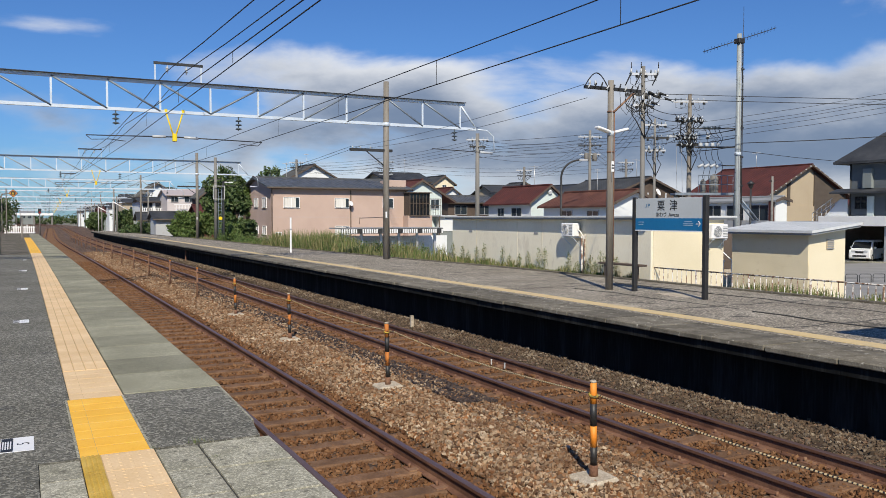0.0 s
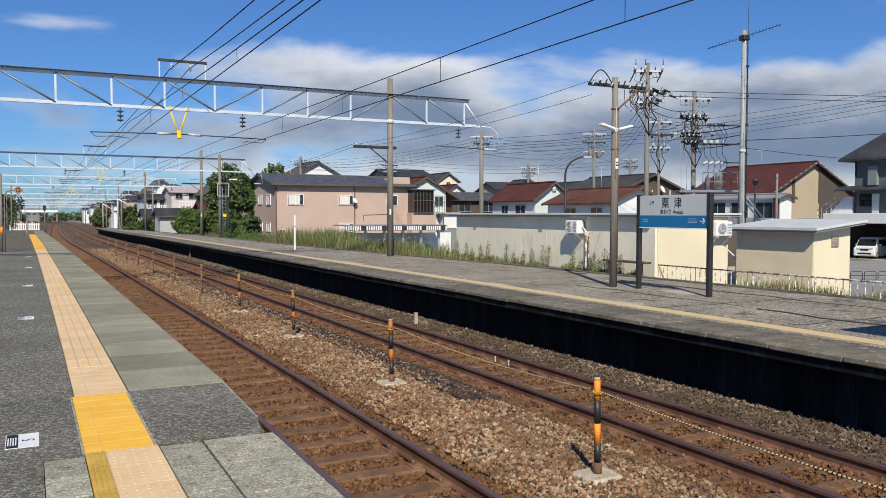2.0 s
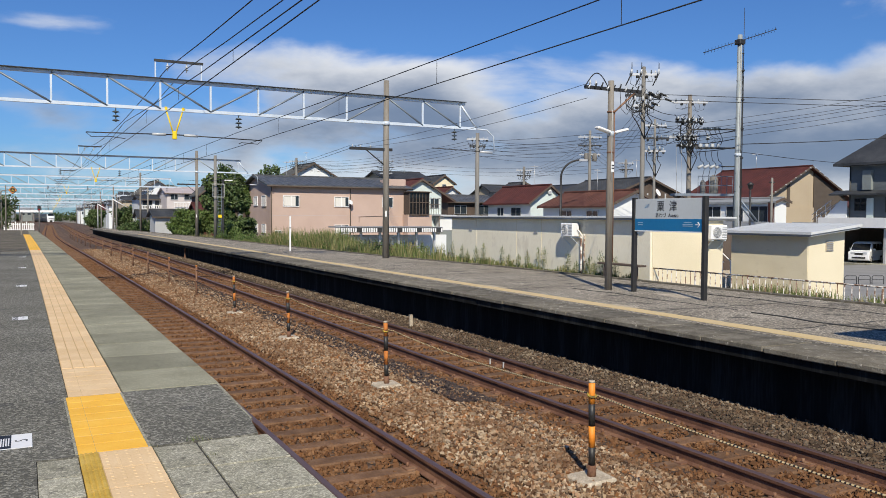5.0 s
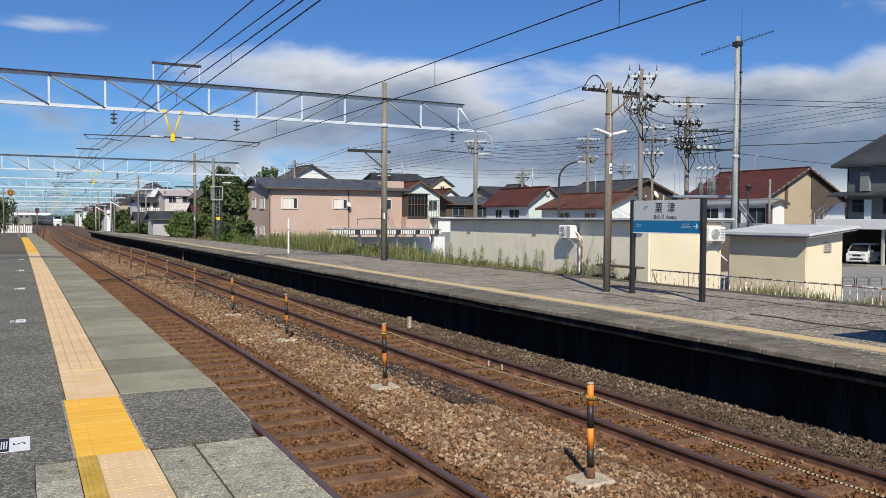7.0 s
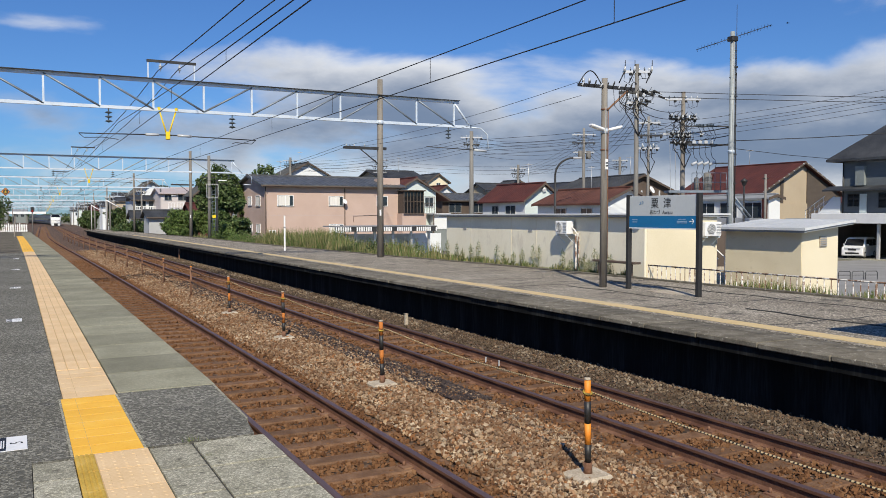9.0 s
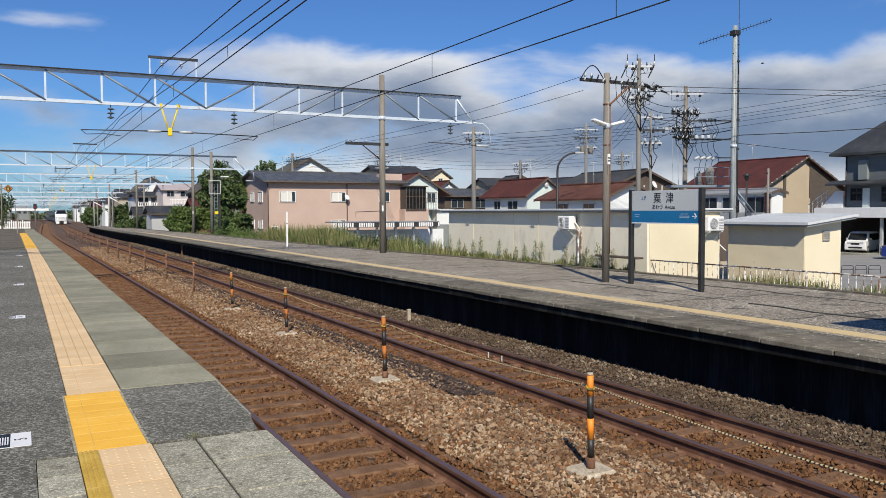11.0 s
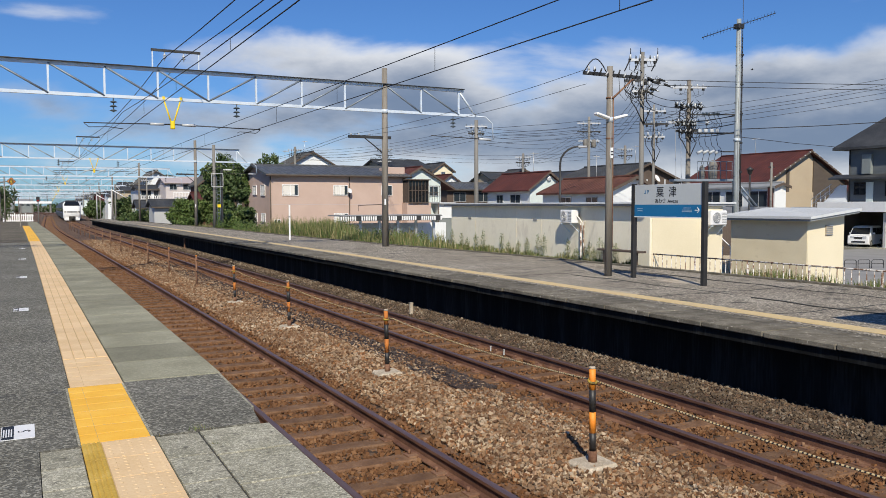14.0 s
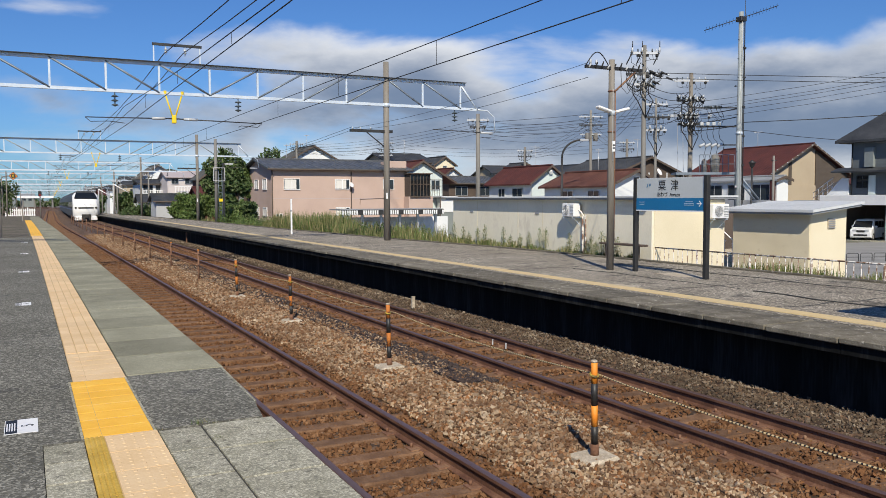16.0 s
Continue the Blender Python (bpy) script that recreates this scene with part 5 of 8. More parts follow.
def ac_unit(m, label):
    th = thing("air_conditioner", label, "air conditioner", m @ Matrix.Diagonal((0.85, 0.7, 0.68, 1)), group="air conditioners")
    part("casing", box(0, 0.28, -0.4, 0.4, 0, 0.55, 0.025), "white_paint", th)
    part("fan_grille", lathe([(0.2, 0), (0.2, 0.012), (0.16, 0.014), (0.03, 0.012)], 20, pose(0.0, 0.12, 0.28, 0, -90, 0)), "grey_sheet", th)
    for r in (0.07, 0.12, 0.17, 0.21):
        part("guard_ring", path_tube(bmesh.new(), [(-0.02, 0.12 + r * math.cos(a), 0.28 + r * math.sin(a)) for a in [i * math.pi / 10 for i in range(21)]], 0.005, 4), "white_paint", th)
    for i in range(7):
        part("louvre", box(-0.008, 0.0, -0.36, -0.14, 0.08 + 0.06 * i, 0.105 + 0.06 * i), "grey_sheet", th)
    for y in (-0.3, 0.3):
        part("bracket", box(0.0, 0.36, y - 0.02, y + 0.02, -0.05, -0.003), "steel", th)
        part("bracket_strut", rod((0.05, y, -0.04), (0.355, y, -0.38), 0.012, 0.012, 5), "steel", th)
    part("hose", path_tube(bmesh.new(), [(0.2, -0.41, 0.3), (0.24, -0.5, 0.2), (0.33, -0.55, 0.0), (0.33, -0.56, -0.3)], 0.03, 6), "curtain", th)


def build_shed():
    th = thing("shed", "small cream block shed with overhanging white sheet roof", "shed")
    x0, x1, y0, y1, zt = 19.0, 20.5, 15.35, 18.05, 1.1
    rise = 0.108
    lean_to = lambda xa, xb, z0, z1: [(xa, z0 + rise * (xa - x0)), (xb, z0 + rise * (xb - x0)), (xb, z1 + rise * (xb - x0)), (xa, z1 + rise * (xa - x0))]
    part("wall", prism([(x0, -2.2), (x1, -2.2), (x1, zt + rise * (x1 - x0)), (x0, zt)], -y1, -y0, pose(0, 0, 0, 90)), "shed_render", th)
    part("front_wall", prism([(x0 + 0.02, -2.2), (x1 - 0.02, -2.2), (x1 - 0.02, zt + rise * (x1 - x0) - 0.02), (x0 + 0.02, zt - 0.02)], -y0 - 0.05, 0.015 - y0, pose(0, 0, 0, 90)), "cream_render", th, "cream front wall")
    part("roof", prism(lean_to(x0 - 0.3, x1 + 0.27, zt + 0.03, zt + 0.1), -y1 - 0.25, 0.35 - y0, pose(0, 0, 0, 90)), "roof_sheet", th, "white sheet metal roof")
    part("fascia", prism(lean_to(x0 - 0.27, x1 + 0.23, zt - 0.03, zt + 0.028), -y1 - 0.2, 0.31 - y0, pose(0, 0, 0, 90)), "grey_sheet", th)
    for i in range(10):
        x = x0 - 0.26 + 0.22 * i
        part("roof_rib", prism(lean_to(x, x + 0.03, zt + 0.098, zt + 0.112), -y1 - 0.25, 0.35 - y0, pose(0, 0, 0, 90)), "roof_sheet", th)
    part("vent", box(x0 + 0.7, x0 + 0.98, y0 - 0.04, y0 - 0.01, 0.64, 0.93), "footing", th)
    for i in range(5):
        part("vent_slat", box(x0 + 0.72, x0 + 0.98, y0 - 0.055, y0 - 0.04, 0.65 + 0.06 * i, 0.68 + 0.06 * i), "grey_sheet", th)


def build_side_steps():
    th = thing("side_steps", "steps with pale stair rails and an added dark panel beside the shed", "stair")
    # Added dark panel: stands for the gap's brown shadows, hides the passing car.
    part("shade_panel", box(19.6, 22.2, 20.6, 20.7, -2.2, 1.05, 0.01), "brown_wall", th, "added dark brown panel standing for the shadows in the gap")
    for i in range(4):
        part("step", box(19.8, 21.5, 19.3 + 0.3 * i, 19.6 + 0.3 * i, -2.2, -0.9 + 0.22 * i), "footing", th)
    for x in (20.1, 20.45):
        part("handrail", rod((x, 19.4, 0.1), (x, 20.5, 0.85), 0.02, 0.02, 6), "white_paint", th)
        for i in range(3):
            part("baluster", rod((x, 19.45 + 0.4 * i, -0.9 + 0.24 * i), (x, 19.45 + 0.4 * i, 0.13 + 0.27 * i), 0.014, 0.014, 6), "white_paint", th)


def build_fence():
    th = thing("railing_fence", "rusty white tubular railing along the platform back", "fence")
    y0, y1, x = 6.5, 15.9, 13.95
    part("top_rail", rod((x, y0, 0.285), (x, y1, 0.27), 0.016, 0.016, 8), "rusty_white", th, "rusted top rail")
    part("bottom_rail", rod((x, y0, -0.45), (x, y1, -0.45), 0.018, 0.018, 8), "rust", th)
    n = 60
    me = mesh_of(rod((0, 0, -0.75), (0, 0, 0.272), 0.0095, 0.0095, 8), "rusty_white", "picket")
    thick = mesh_of(rod((0, 0, -1.1), (0, 0, 0.29), 0.022, 0.022, 8), "rusty_white", "post")
    for i in range(n + 1):
        ob = new("post" if i % 10 == 0 else "picket", thick if i % 10 == 0 else me)
        ob.parent = th
        ob.location = (x, y0 + (y1 - y0) * i / n, 0)


def build_town():
    build_pink_house()
    build_beige_building()
    build_shed()
    build_side_steps()
    build_fence()
    H = house
    mint = H("mint rendered house with brown roof", 34.0, 38.7, 76.2, 84, -2.2, 3.9, 5.25, "y", "mint_wall", "red_roof", (("y", 37.9, 2.9, 0.9, 0.9),), (1.5, 0.4))
    part("low_wing", box(38.0, 39.7, 75.4, 77.5, 0.1, 1.6, 0.02), "white_wall", mint)
    part("low_wing_base", box(38.0, 39.7, 75.45, 77.5, -2.2, 0.1), "grey_wall", mint)
    part("low_wing_roof", box(37.4, 39.9, 75.0, 77.6, 1.6, 1.72, 0.02), "roof_sheet", mint)
    H("cream house with black tiled roof", 42.8, 49.2, 100, 109, -2.2, 6.35, 7.55, "x", "tan_wall", "dark_roof", (("y", 46, 4.8, 1.6, 1.0),))
    H("cream gabled house with black tiled roof", 48.9, 51.9, 98.5, 108, -2.2, 6.0, 7.0, "y", "cream_render", "dark_roof", (("y", 50.4, 5.6, 0.5, 0.5),), 0.3)
    H("white gabled house with rust-red tiled roof", 47.8, 50.6, 94, 98, -2.2, 4.3, 5.25, "y", "white_wall", "red_roof", (("y", 49.2, 3.6, 1.2, 0.8),), 0.3)
    H("dark house with black tiled roof behind the red roof", 49.0, 53.4, 80, 82.6, -2.2, 4.5, 5.4, "y", "brown_wall", "dark_roof", (("y", 51.0, 4.2, 1.4, 0.6),), 0.5)
    H("white house with black tiled roof", 31.5, 37, 105, 112, -2.2, 6.9, 8.4, "y", "white_wall", "dark_roof", (("y", 34, 5.5, 1.4, 1.0),))
    H("dark timber house with grey tiled roof", 45.6, 52.4, 88, 94, -2.2, 3.35, 4.1, "x", "brown_wall", "pan_tile", (("y", 47.3, 2.4, 1.6, 1.0), ("y", 50.6, 2.4, 1.6, 1.0)))
    wr = H("white house with rust-red tiled roof", 44, 48.2, 67.4, 75.6, -2.2, 3.1, 4.6, "y", "white_wall", "red_roof", (("x", 70, 2.0, 1.8, 0.9), ("x", 73, 2.0, 1.2, 0.9), ("y", 46.5, 1.9, 1.4, 0.9)))
    part("end_wall", prism([(43.98, -2.2), (48.22, -2.2), (48.22, 3.05), (46.1, 4.5), (43.98, 3.05)], 0, 0.03, pose(0, 67.4, 0, 90)), "mint_wall", wr, "mint rendered gable wall")
    part("floodlight", rod((46.1, 67.1, 4.0), (46.1, 67.3, 4.1), 0.2, 0.24, 12), "white_paint", wr)
    H("white gabled house with long rust-red tiled roof", 40.5, 45.6, 51, 60, -2.2, 2.5, 3.6, "y", "white_wall", "rust_tile", (("x", 53, 1.6, 1.4, 0.9), ("x", 56.5, 1.6, 1.4, 0.9)), 0.4)
    dk = H("dark timber house with black tiled roof", 53.0, 61.8, 66, 76, -2.2, 3.9, 5.6, "y", "brown_wall", "dark_roof", (("y", 55.6, 3.0, 1.4, 1.0), ("y", 58.8, 3.0, 1.4, 1.0)), 0.5)
    for x in (55.0, 57.4, 59.8):
        part("timber", box(x - 0.08, x + 0.08, 65.92, 65.98, -2.2, 4.1), "grey_white", dk)
    dish(dk, (58.2, 65.4, 4.1), 0.4)
    big = H("tan house with large rust-red tiled roof", 67.0, 79.0, 59.2, 70.4, -2.2, 3.85, 6.95, "y", "tan_wall", "red_roof",
            (("y", 68.4, 1.9, 1.4, 1.6), ("y", 72.6, 1.9, 2.0, 1.2), ("x", 62, 2.3, 1.8, 1.1), ("x", 67, 2.3, 1.8, 1.1)), 0.6)
    # Thin dark panel paints the shaded right half of the gable.
    part("brown_bay", prism([(73.9, -2.2), (78.9, -2.2), (78.9, 3.88), (73.9, 6.42)], 0, 0.12, pose(0, 59.2, 0, 90)), "brown_bay", big, "right half of the gable, its shade put into a brown panel")
    part("brown_strip", prism([(69.95, -2.2), (70.35, -2.2), (70.35, 5.5), (69.95, 5.3)], 0, 0.08, pose(0, 59.2, 0, 90)), "brown_bay", big)
    part("low_band", box(67.1, 73.9, 59.06, 59.19, -2.2, 2.75), "tan_wall", big)
    for i in range(9):
        f = (i + 0.5) / 9
        for sx in (-1, 1):
            part("verge_cap", box(-0.08, 0.08, -0.05, 0.05, -0.03, 0.08, 0.02, pose(73 + sx * 6.5 * f, 58.55, 7.03 - 3.36 * f)), "grey_white", big)
    ax = H("white flat-roofed annex with wide windows before the red-roofed house", 54.0, 55.3, 46.8, 55.0, -2.2, 2.9, 3.1, "y", "white_wall", "grey_sheet",
           (("x", 48.4, 1.9, 1.8, 1.3), ("x", 51.0, 1.9, 1.8, 1.3), ("x", 53.5, 1.9, 1.8, 1.3), ("x", 49.5, -0.6, 2.0, 1.4), ), 0.3, False)
    part("balcony_rail", box(53.5, 53.55, 47.0, 54.8, 0.7, 1.3), "frame", ax)
    part("red_column", box(53.7, 53.98, 46.9, 47.25, -2.2, 2.9), "red_roof", ax)
    # far along the line
    H("white gabled house beyond the platform end", 15.4, 20.6, 130, 140, -2.2, 4.75, 6.6, "y", "white_wall", "dark_roof", (("y", 17.2, 3.4, 1.2, 1.0), ("y", 19.3, 3.4, 1.0, 1.0), ("x", 133, 3.4, 1.6, 1.0)), 0.55)
    wing = H("low white wing with dark tiled roof and balcony", 14.8, 18.3, 124, 129.4, -2.2, 3.75, 4.25, "x", "white_wall", "dark_roof", (("y", 15.7, 3.0, 1.3, 1.1), ("y", 17.4, 3.0, 1.3, 1.1), ("y", 16.4, 0.9, 1.8, 1.3)), 0.5)
    part("balcony_floor", box(14.8, 19.4, 122.6, 124.0, 1.95, 2.1), "grey_white", wing)
    part("balcony_rail", box(14.8, 19.4, 122.58, 122.64, 2.76, 2.84), "white_paint", wing)
    for i in range(20):
        part("baluster", box(14.82 + 0.24 * i, 14.92 + 0.24 * i, 122.59, 122.63, 2.1, 2.76), "white_paint", wing)
    pale = H("pale pink flat-fronted house with a sheet roof", 17.5, 22.3, 118, 125, -2.2, 4.5, 5.3, "x", "pale_pink", "pink_sheet", (("y", 20.5, 4.0, 1.3, 0.7), ("y", 18.5, 4.0, 0.9, 0.7), ("y", 19.2, 1.4, 1.4, 1.1), ("y", 21.4, 1.4, 1.2, 1.1)), 0.3, False)
    for i in range(18):
        part("baluster", box(18.4 + 0.2 * i, 18.44 + 0.2 * i, 117.2, 117.24, 2.4, 3.2), "white_paint", pale)
    part("balcony_floor", box(18.3, 22.1, 117.15, 118.0, 2.25, 2.4), "grey_white", pale)
    part("balcony_rail", box(18.3, 22.1, 117.18, 117.26, 3.2, 3.28), "white_paint", pale)
    H("low dark-roofed white house beside the line", 12.4, 15.4, 105, 109, -1.6, 1.2, 1.95, "x", "white_wall", "dark_roof", (("y", 13.5, 0.3, 1.2, 0.9),), 0.35)
    H("low grey shed with a dark roof beside the line", 12.3, 14.8, 91, 95, -1.6, 1.35, 1.95, "x", "grey_white", "dark_roof", (), 0.35)
    H("small house with red sheet walls and dark roof", 18.2, 20.8, 97, 103, -2.2, 3.95, 5.0, "y", "red_roof", "dark_roof", (("y", 19.5, 3.0, 1.0, 0.8),), 0.35)
    H("low red-roofed annex beside the line", 16.9, 19.8, 92.5, 96.5, -2.2, 2.0, 2.75, "x", "red_roof", "red_roof", (("y", 17.8, 1.0, 1.0, 0.8),), 0.3)
    rng = random.Random(11)
    walls, roofs = ("white_wall", "tan_wall", "white_wall", "mint_wall", "grey_wall"), ("dark_roof", "red_roof", "dark_roof", "dark_roof")
    for i in range(9):
        y = 176 + 22 * i + rng.uniform(-4, 4)
        x = 15 + bend(y) + rng.uniform(-1, 3)
        ze = rng.uniform(2.6, 4.6)
        H("distant house with tiled roof along the line", x, x + rng.uniform(6, 9), y, y + 9, -2.2, ze, ze + rng.uniform(1.2, 1.9), rng.choice("xy"), rng.choice(walls), rng.choice(roofs),
          (("y", x + 2, ze - 1.4, 1.4, 1.0), ("y", x + 4.4, ze - 1.4, 1.4, 1.0)), 0.4, False)
    for x, y, ax in ((24, 128, "x"), (31, 133, "y"), (40, 122, "x"), (52, 112, "y"), (60, 100, "x"), (66, 92, "y"), (72, 84, "x"), (84, 80, "y"), (90, 66, "x")):
        ze = rng.uniform(2.6, 4.4)
        H("distant town house with tiled roof", x, x + rng.uniform(7, 9), y, y + 9, -2.2, ze, ze + 1.7, ax, rng.choice(walls), rng.choice(roofs), (("y", x + 2, ze - 1.3, 1.4, 1.0), ("y", x + 5, ze - 1.3, 1.4, 1.0)), 0.4, False)
    build_garage_house()


def build_garage_house():
    th = thing("house", "grey rendered house over an open ground-floor garage", "house", group="houses of the town")
    x0, x1, y0, y1 = 62.0, 74.0, 28.0, 47.6
    part("garage_floor", box(x0 - 1.0, x1, y0, y1, -2.3, -2.08), "coping", th)
    part("back_wall", box(x0 + 7.0, x0 + 7.2, y0, y1, -2.08, 0.8), "brown_wall", th)
    part("side_wall", box(x0, x0 + 7.0, y1 - 0.2, y1, -2.08, 0.8), "brown_wall", th)
    part("side_wall", box(x0, x0 + 7.0, y0, y0 + 0.2, -2.08, 0.8), "brown_wall", th)
    for y in (42.75, 37.0):
        part("pillar", box(x0 + 0.1, x0 + 0.3, y, y + 0.2, -2.08, 0.8), "grey_white", th)
    part("lintel", box(x0 - 0.3, x0 + 0.2, y0, 48.9, 0.84, 1.68, 0.02), "white_paint", th, "white lintel and terrace wall")
    part("terrace", box(x0 + 0.2, x1, y0, 48.9, 0.84, 1.0), "grey_sheet", th)
    part("terrace_wall", box(x0 + 0.2, x0 + 0.4, y1 + 0.1, 52.0, -2.1, 1.25), "grey_white", th)
    part("upper_wall", box(x0 + 0.4, x1, y0, 46.4, 1.0, 6.1), "slate_wall", th)
    part("bay_wall", box(x0 + 0.1, x0 + 0.4, 44.2, 45.0, 4.0, 5.6), "grey_wall", th, "pale grey panel on the upper wall")
    part("bay_wall", box(x0 + 0.3, x0 + 0.4, 44.1, 44.7, 1.0, 3.3), "mint_wall", th, "pale green panel")
    part("corner_pipe", rod((x0 + 0.36, 46.3, 1.0), (x0 + 0.36, 46.3, 6.0), 0.06, 0.06, 8), "dark_steel", th)
    bm = bmesh.new()
    o = 0.8
    c = [(x0 - 0.3, y0 - o, 6.05), (x1 + o, y0 - o, 6.05), (x1 + o, 46.7 + o, 6.05), (x0 - 0.3, 46.7 + o, 6.05)]
    v = [bm.verts.new(p) for p in c] + [bm.verts.new((p[0], p[1], 6.25)) for p in c] + [bm.verts.new((68.0, 34, 11.8)), bm.verts.new((68.0, 41.3, 11.8))]
    for f in ((3, 2, 1, 0), (0, 1, 5, 4), (1, 2, 6, 5), (2, 3, 7, 6), (3, 0, 4, 7), (4, 5, 8), (5, 6, 9, 8), (6, 7, 9), (7, 4, 8, 9)):
        bm.faces.new([v[i] for i in f])
    part("roof", bm, "dark_roof", th)
    aw = bmesh.new()
    pts = [(x0 - 0.5, 3.55), (x0 + 0.5, 3.85), (x0 + 0.5, 4.0), (x0 - 0.5, 3.68)]
    w = [[aw.verts.new((px, y, pz)) for px, pz in pts] for y in (y0, 47.7)]
    for i in range(4):
        aw.faces.new((w[0][i], w[0][(i + 1) % 4], w[1][(i + 1) % 4], w[1][i]))
    aw.faces.new(w[0]); aw.faces.new(w[1][::-1])
    part("awning_roof", aw, "dark_roof", th)
    window(th, "x", 45.3, 1.0, 0.95, (x0 + 0.38, 2.78), "dark_glass", trim="dark_steel")
    window(th, "x", 42.3, 1.4, 1.15, (x0 + 0.38, 2.75), "dark_glass", trim="dark_steel")
    # outside stair up to the terrace
    stp = thing("outdoor_stair", "pale outdoor stair with thin white railings", "stair")
    for i in range(6):
        part("step", box(x0 + 0.5, x0 + 1.5, 49.4 - 0.3 * i, 49.7 - 0.3 * i, 1.0 + 0.2 * i, 1.2 + 0.2 * i), "grey_wall", stp)
    part("side_wall", prism([(-49.3, 1.0), (-46.5, 1.0), (-46.5, 3.1), (-47.2, 3.1)], 0, 0.1, pose(x0 + 0.35, 0, 0, 90, 0, -90)), "white_wall", stp)
    for x in (x0 + 0.3, x0 + 1.55):
        part("handrail", rod((x, 50.0, 1.9), (x, 48.0, 3.2), 0.03, 0.03, 6), "white_wall", stp)
        part("handrail", rod((x, 50.0, 1.45), (x, 48.0, 2.75), 0.02, 0.02, 6), "white_wall", stp)
        for i in range(5):
            part("baluster", rod((x, 49.95 - 0.45 * i, 1.0 + 0.24 * i), (x, 49.95 - 0.45 * i, 1.93 + 0.29 * i), 0.02, 0.02, 5), "white_wall", stp)


# ---- platform furniture ----


def build_station_sign():
    th = thing("station_sign", "grey and blue station name board on two black posts", "station sign")
    x = 11.28
    for y in (13.34, 11.36):
        part("post", box(x - 0.045, x + 0.045, y - 0.045, y + 0.045, -0.02, 1.93, 0.006), "black_paint", th, "black steel post")
    part("board", box(x - 0.03, x + 0.03, 11.41, 13.29, 1.26, 1.9, 0.004), "sign_grey", th)
    part("blue_band", box(x - 0.034, x - 0.0305, 11.41, 13.29, 1.262, 1.5), "sign_blue", th)
    part("lower_edge", box(x - 0.035, x + 0.035, 11.4, 13.3, 1.24, 1.262), "white_paint", th)
    lettering("\u7c9f  \u6d25", 0.225, (x - 0.0325, 12.36, 1.735), (90, 0, -90), "ink", th, 1.0, 0.0012)
    lettering("\u3042\u308f\u3065  Awazu", 0.104, (x - 0.0325, 12.36, 1.565), (90, 0, -90), "ink", th, 1.0, 0.001)
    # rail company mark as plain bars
    for ya, yb, za, zb in ((12.955, 12.967, 1.72, 1.79), (12.955, 13.0, 1.72, 1.732), (12.905, 12.917, 1.72, 1.79), (12.87, 12.917, 1.778, 1.79), (12.87, 12.882, 1.755, 1.79), (12.87, 12.91, 1.75, 1.762)):
        part("mark", box(x - 0.033, x - 0.0305, ya, yb, za, zb), "sign_blue", th)
    for y, w, z in ((13.12, 0.16, 1.42), (13.12, 0.14, 1.375), (11.78, 0.2, 1.435), (11.78, 0.26, 1.395), (11.78, 0.26, 1.365)):
        part("text_bar", box(x - 0.0365, x - 0.0345, y - w / 2, y + w / 2, z - 0.007, z + 0.007), "sign_pale", th)
    part("arrow", box(x - 0.0365, x - 0.0345, 11.47, 11.58, 1.385, 1.4), "white_paint", th)
    for d in (-1, 1):
        part("arrow_head", rod((x - 0.0355, 11.465, 1.3925), (x - 0.0355, 11.515, 1.3925 + d * 0.05), 0.008, 0.008, 5), "white_paint", th)


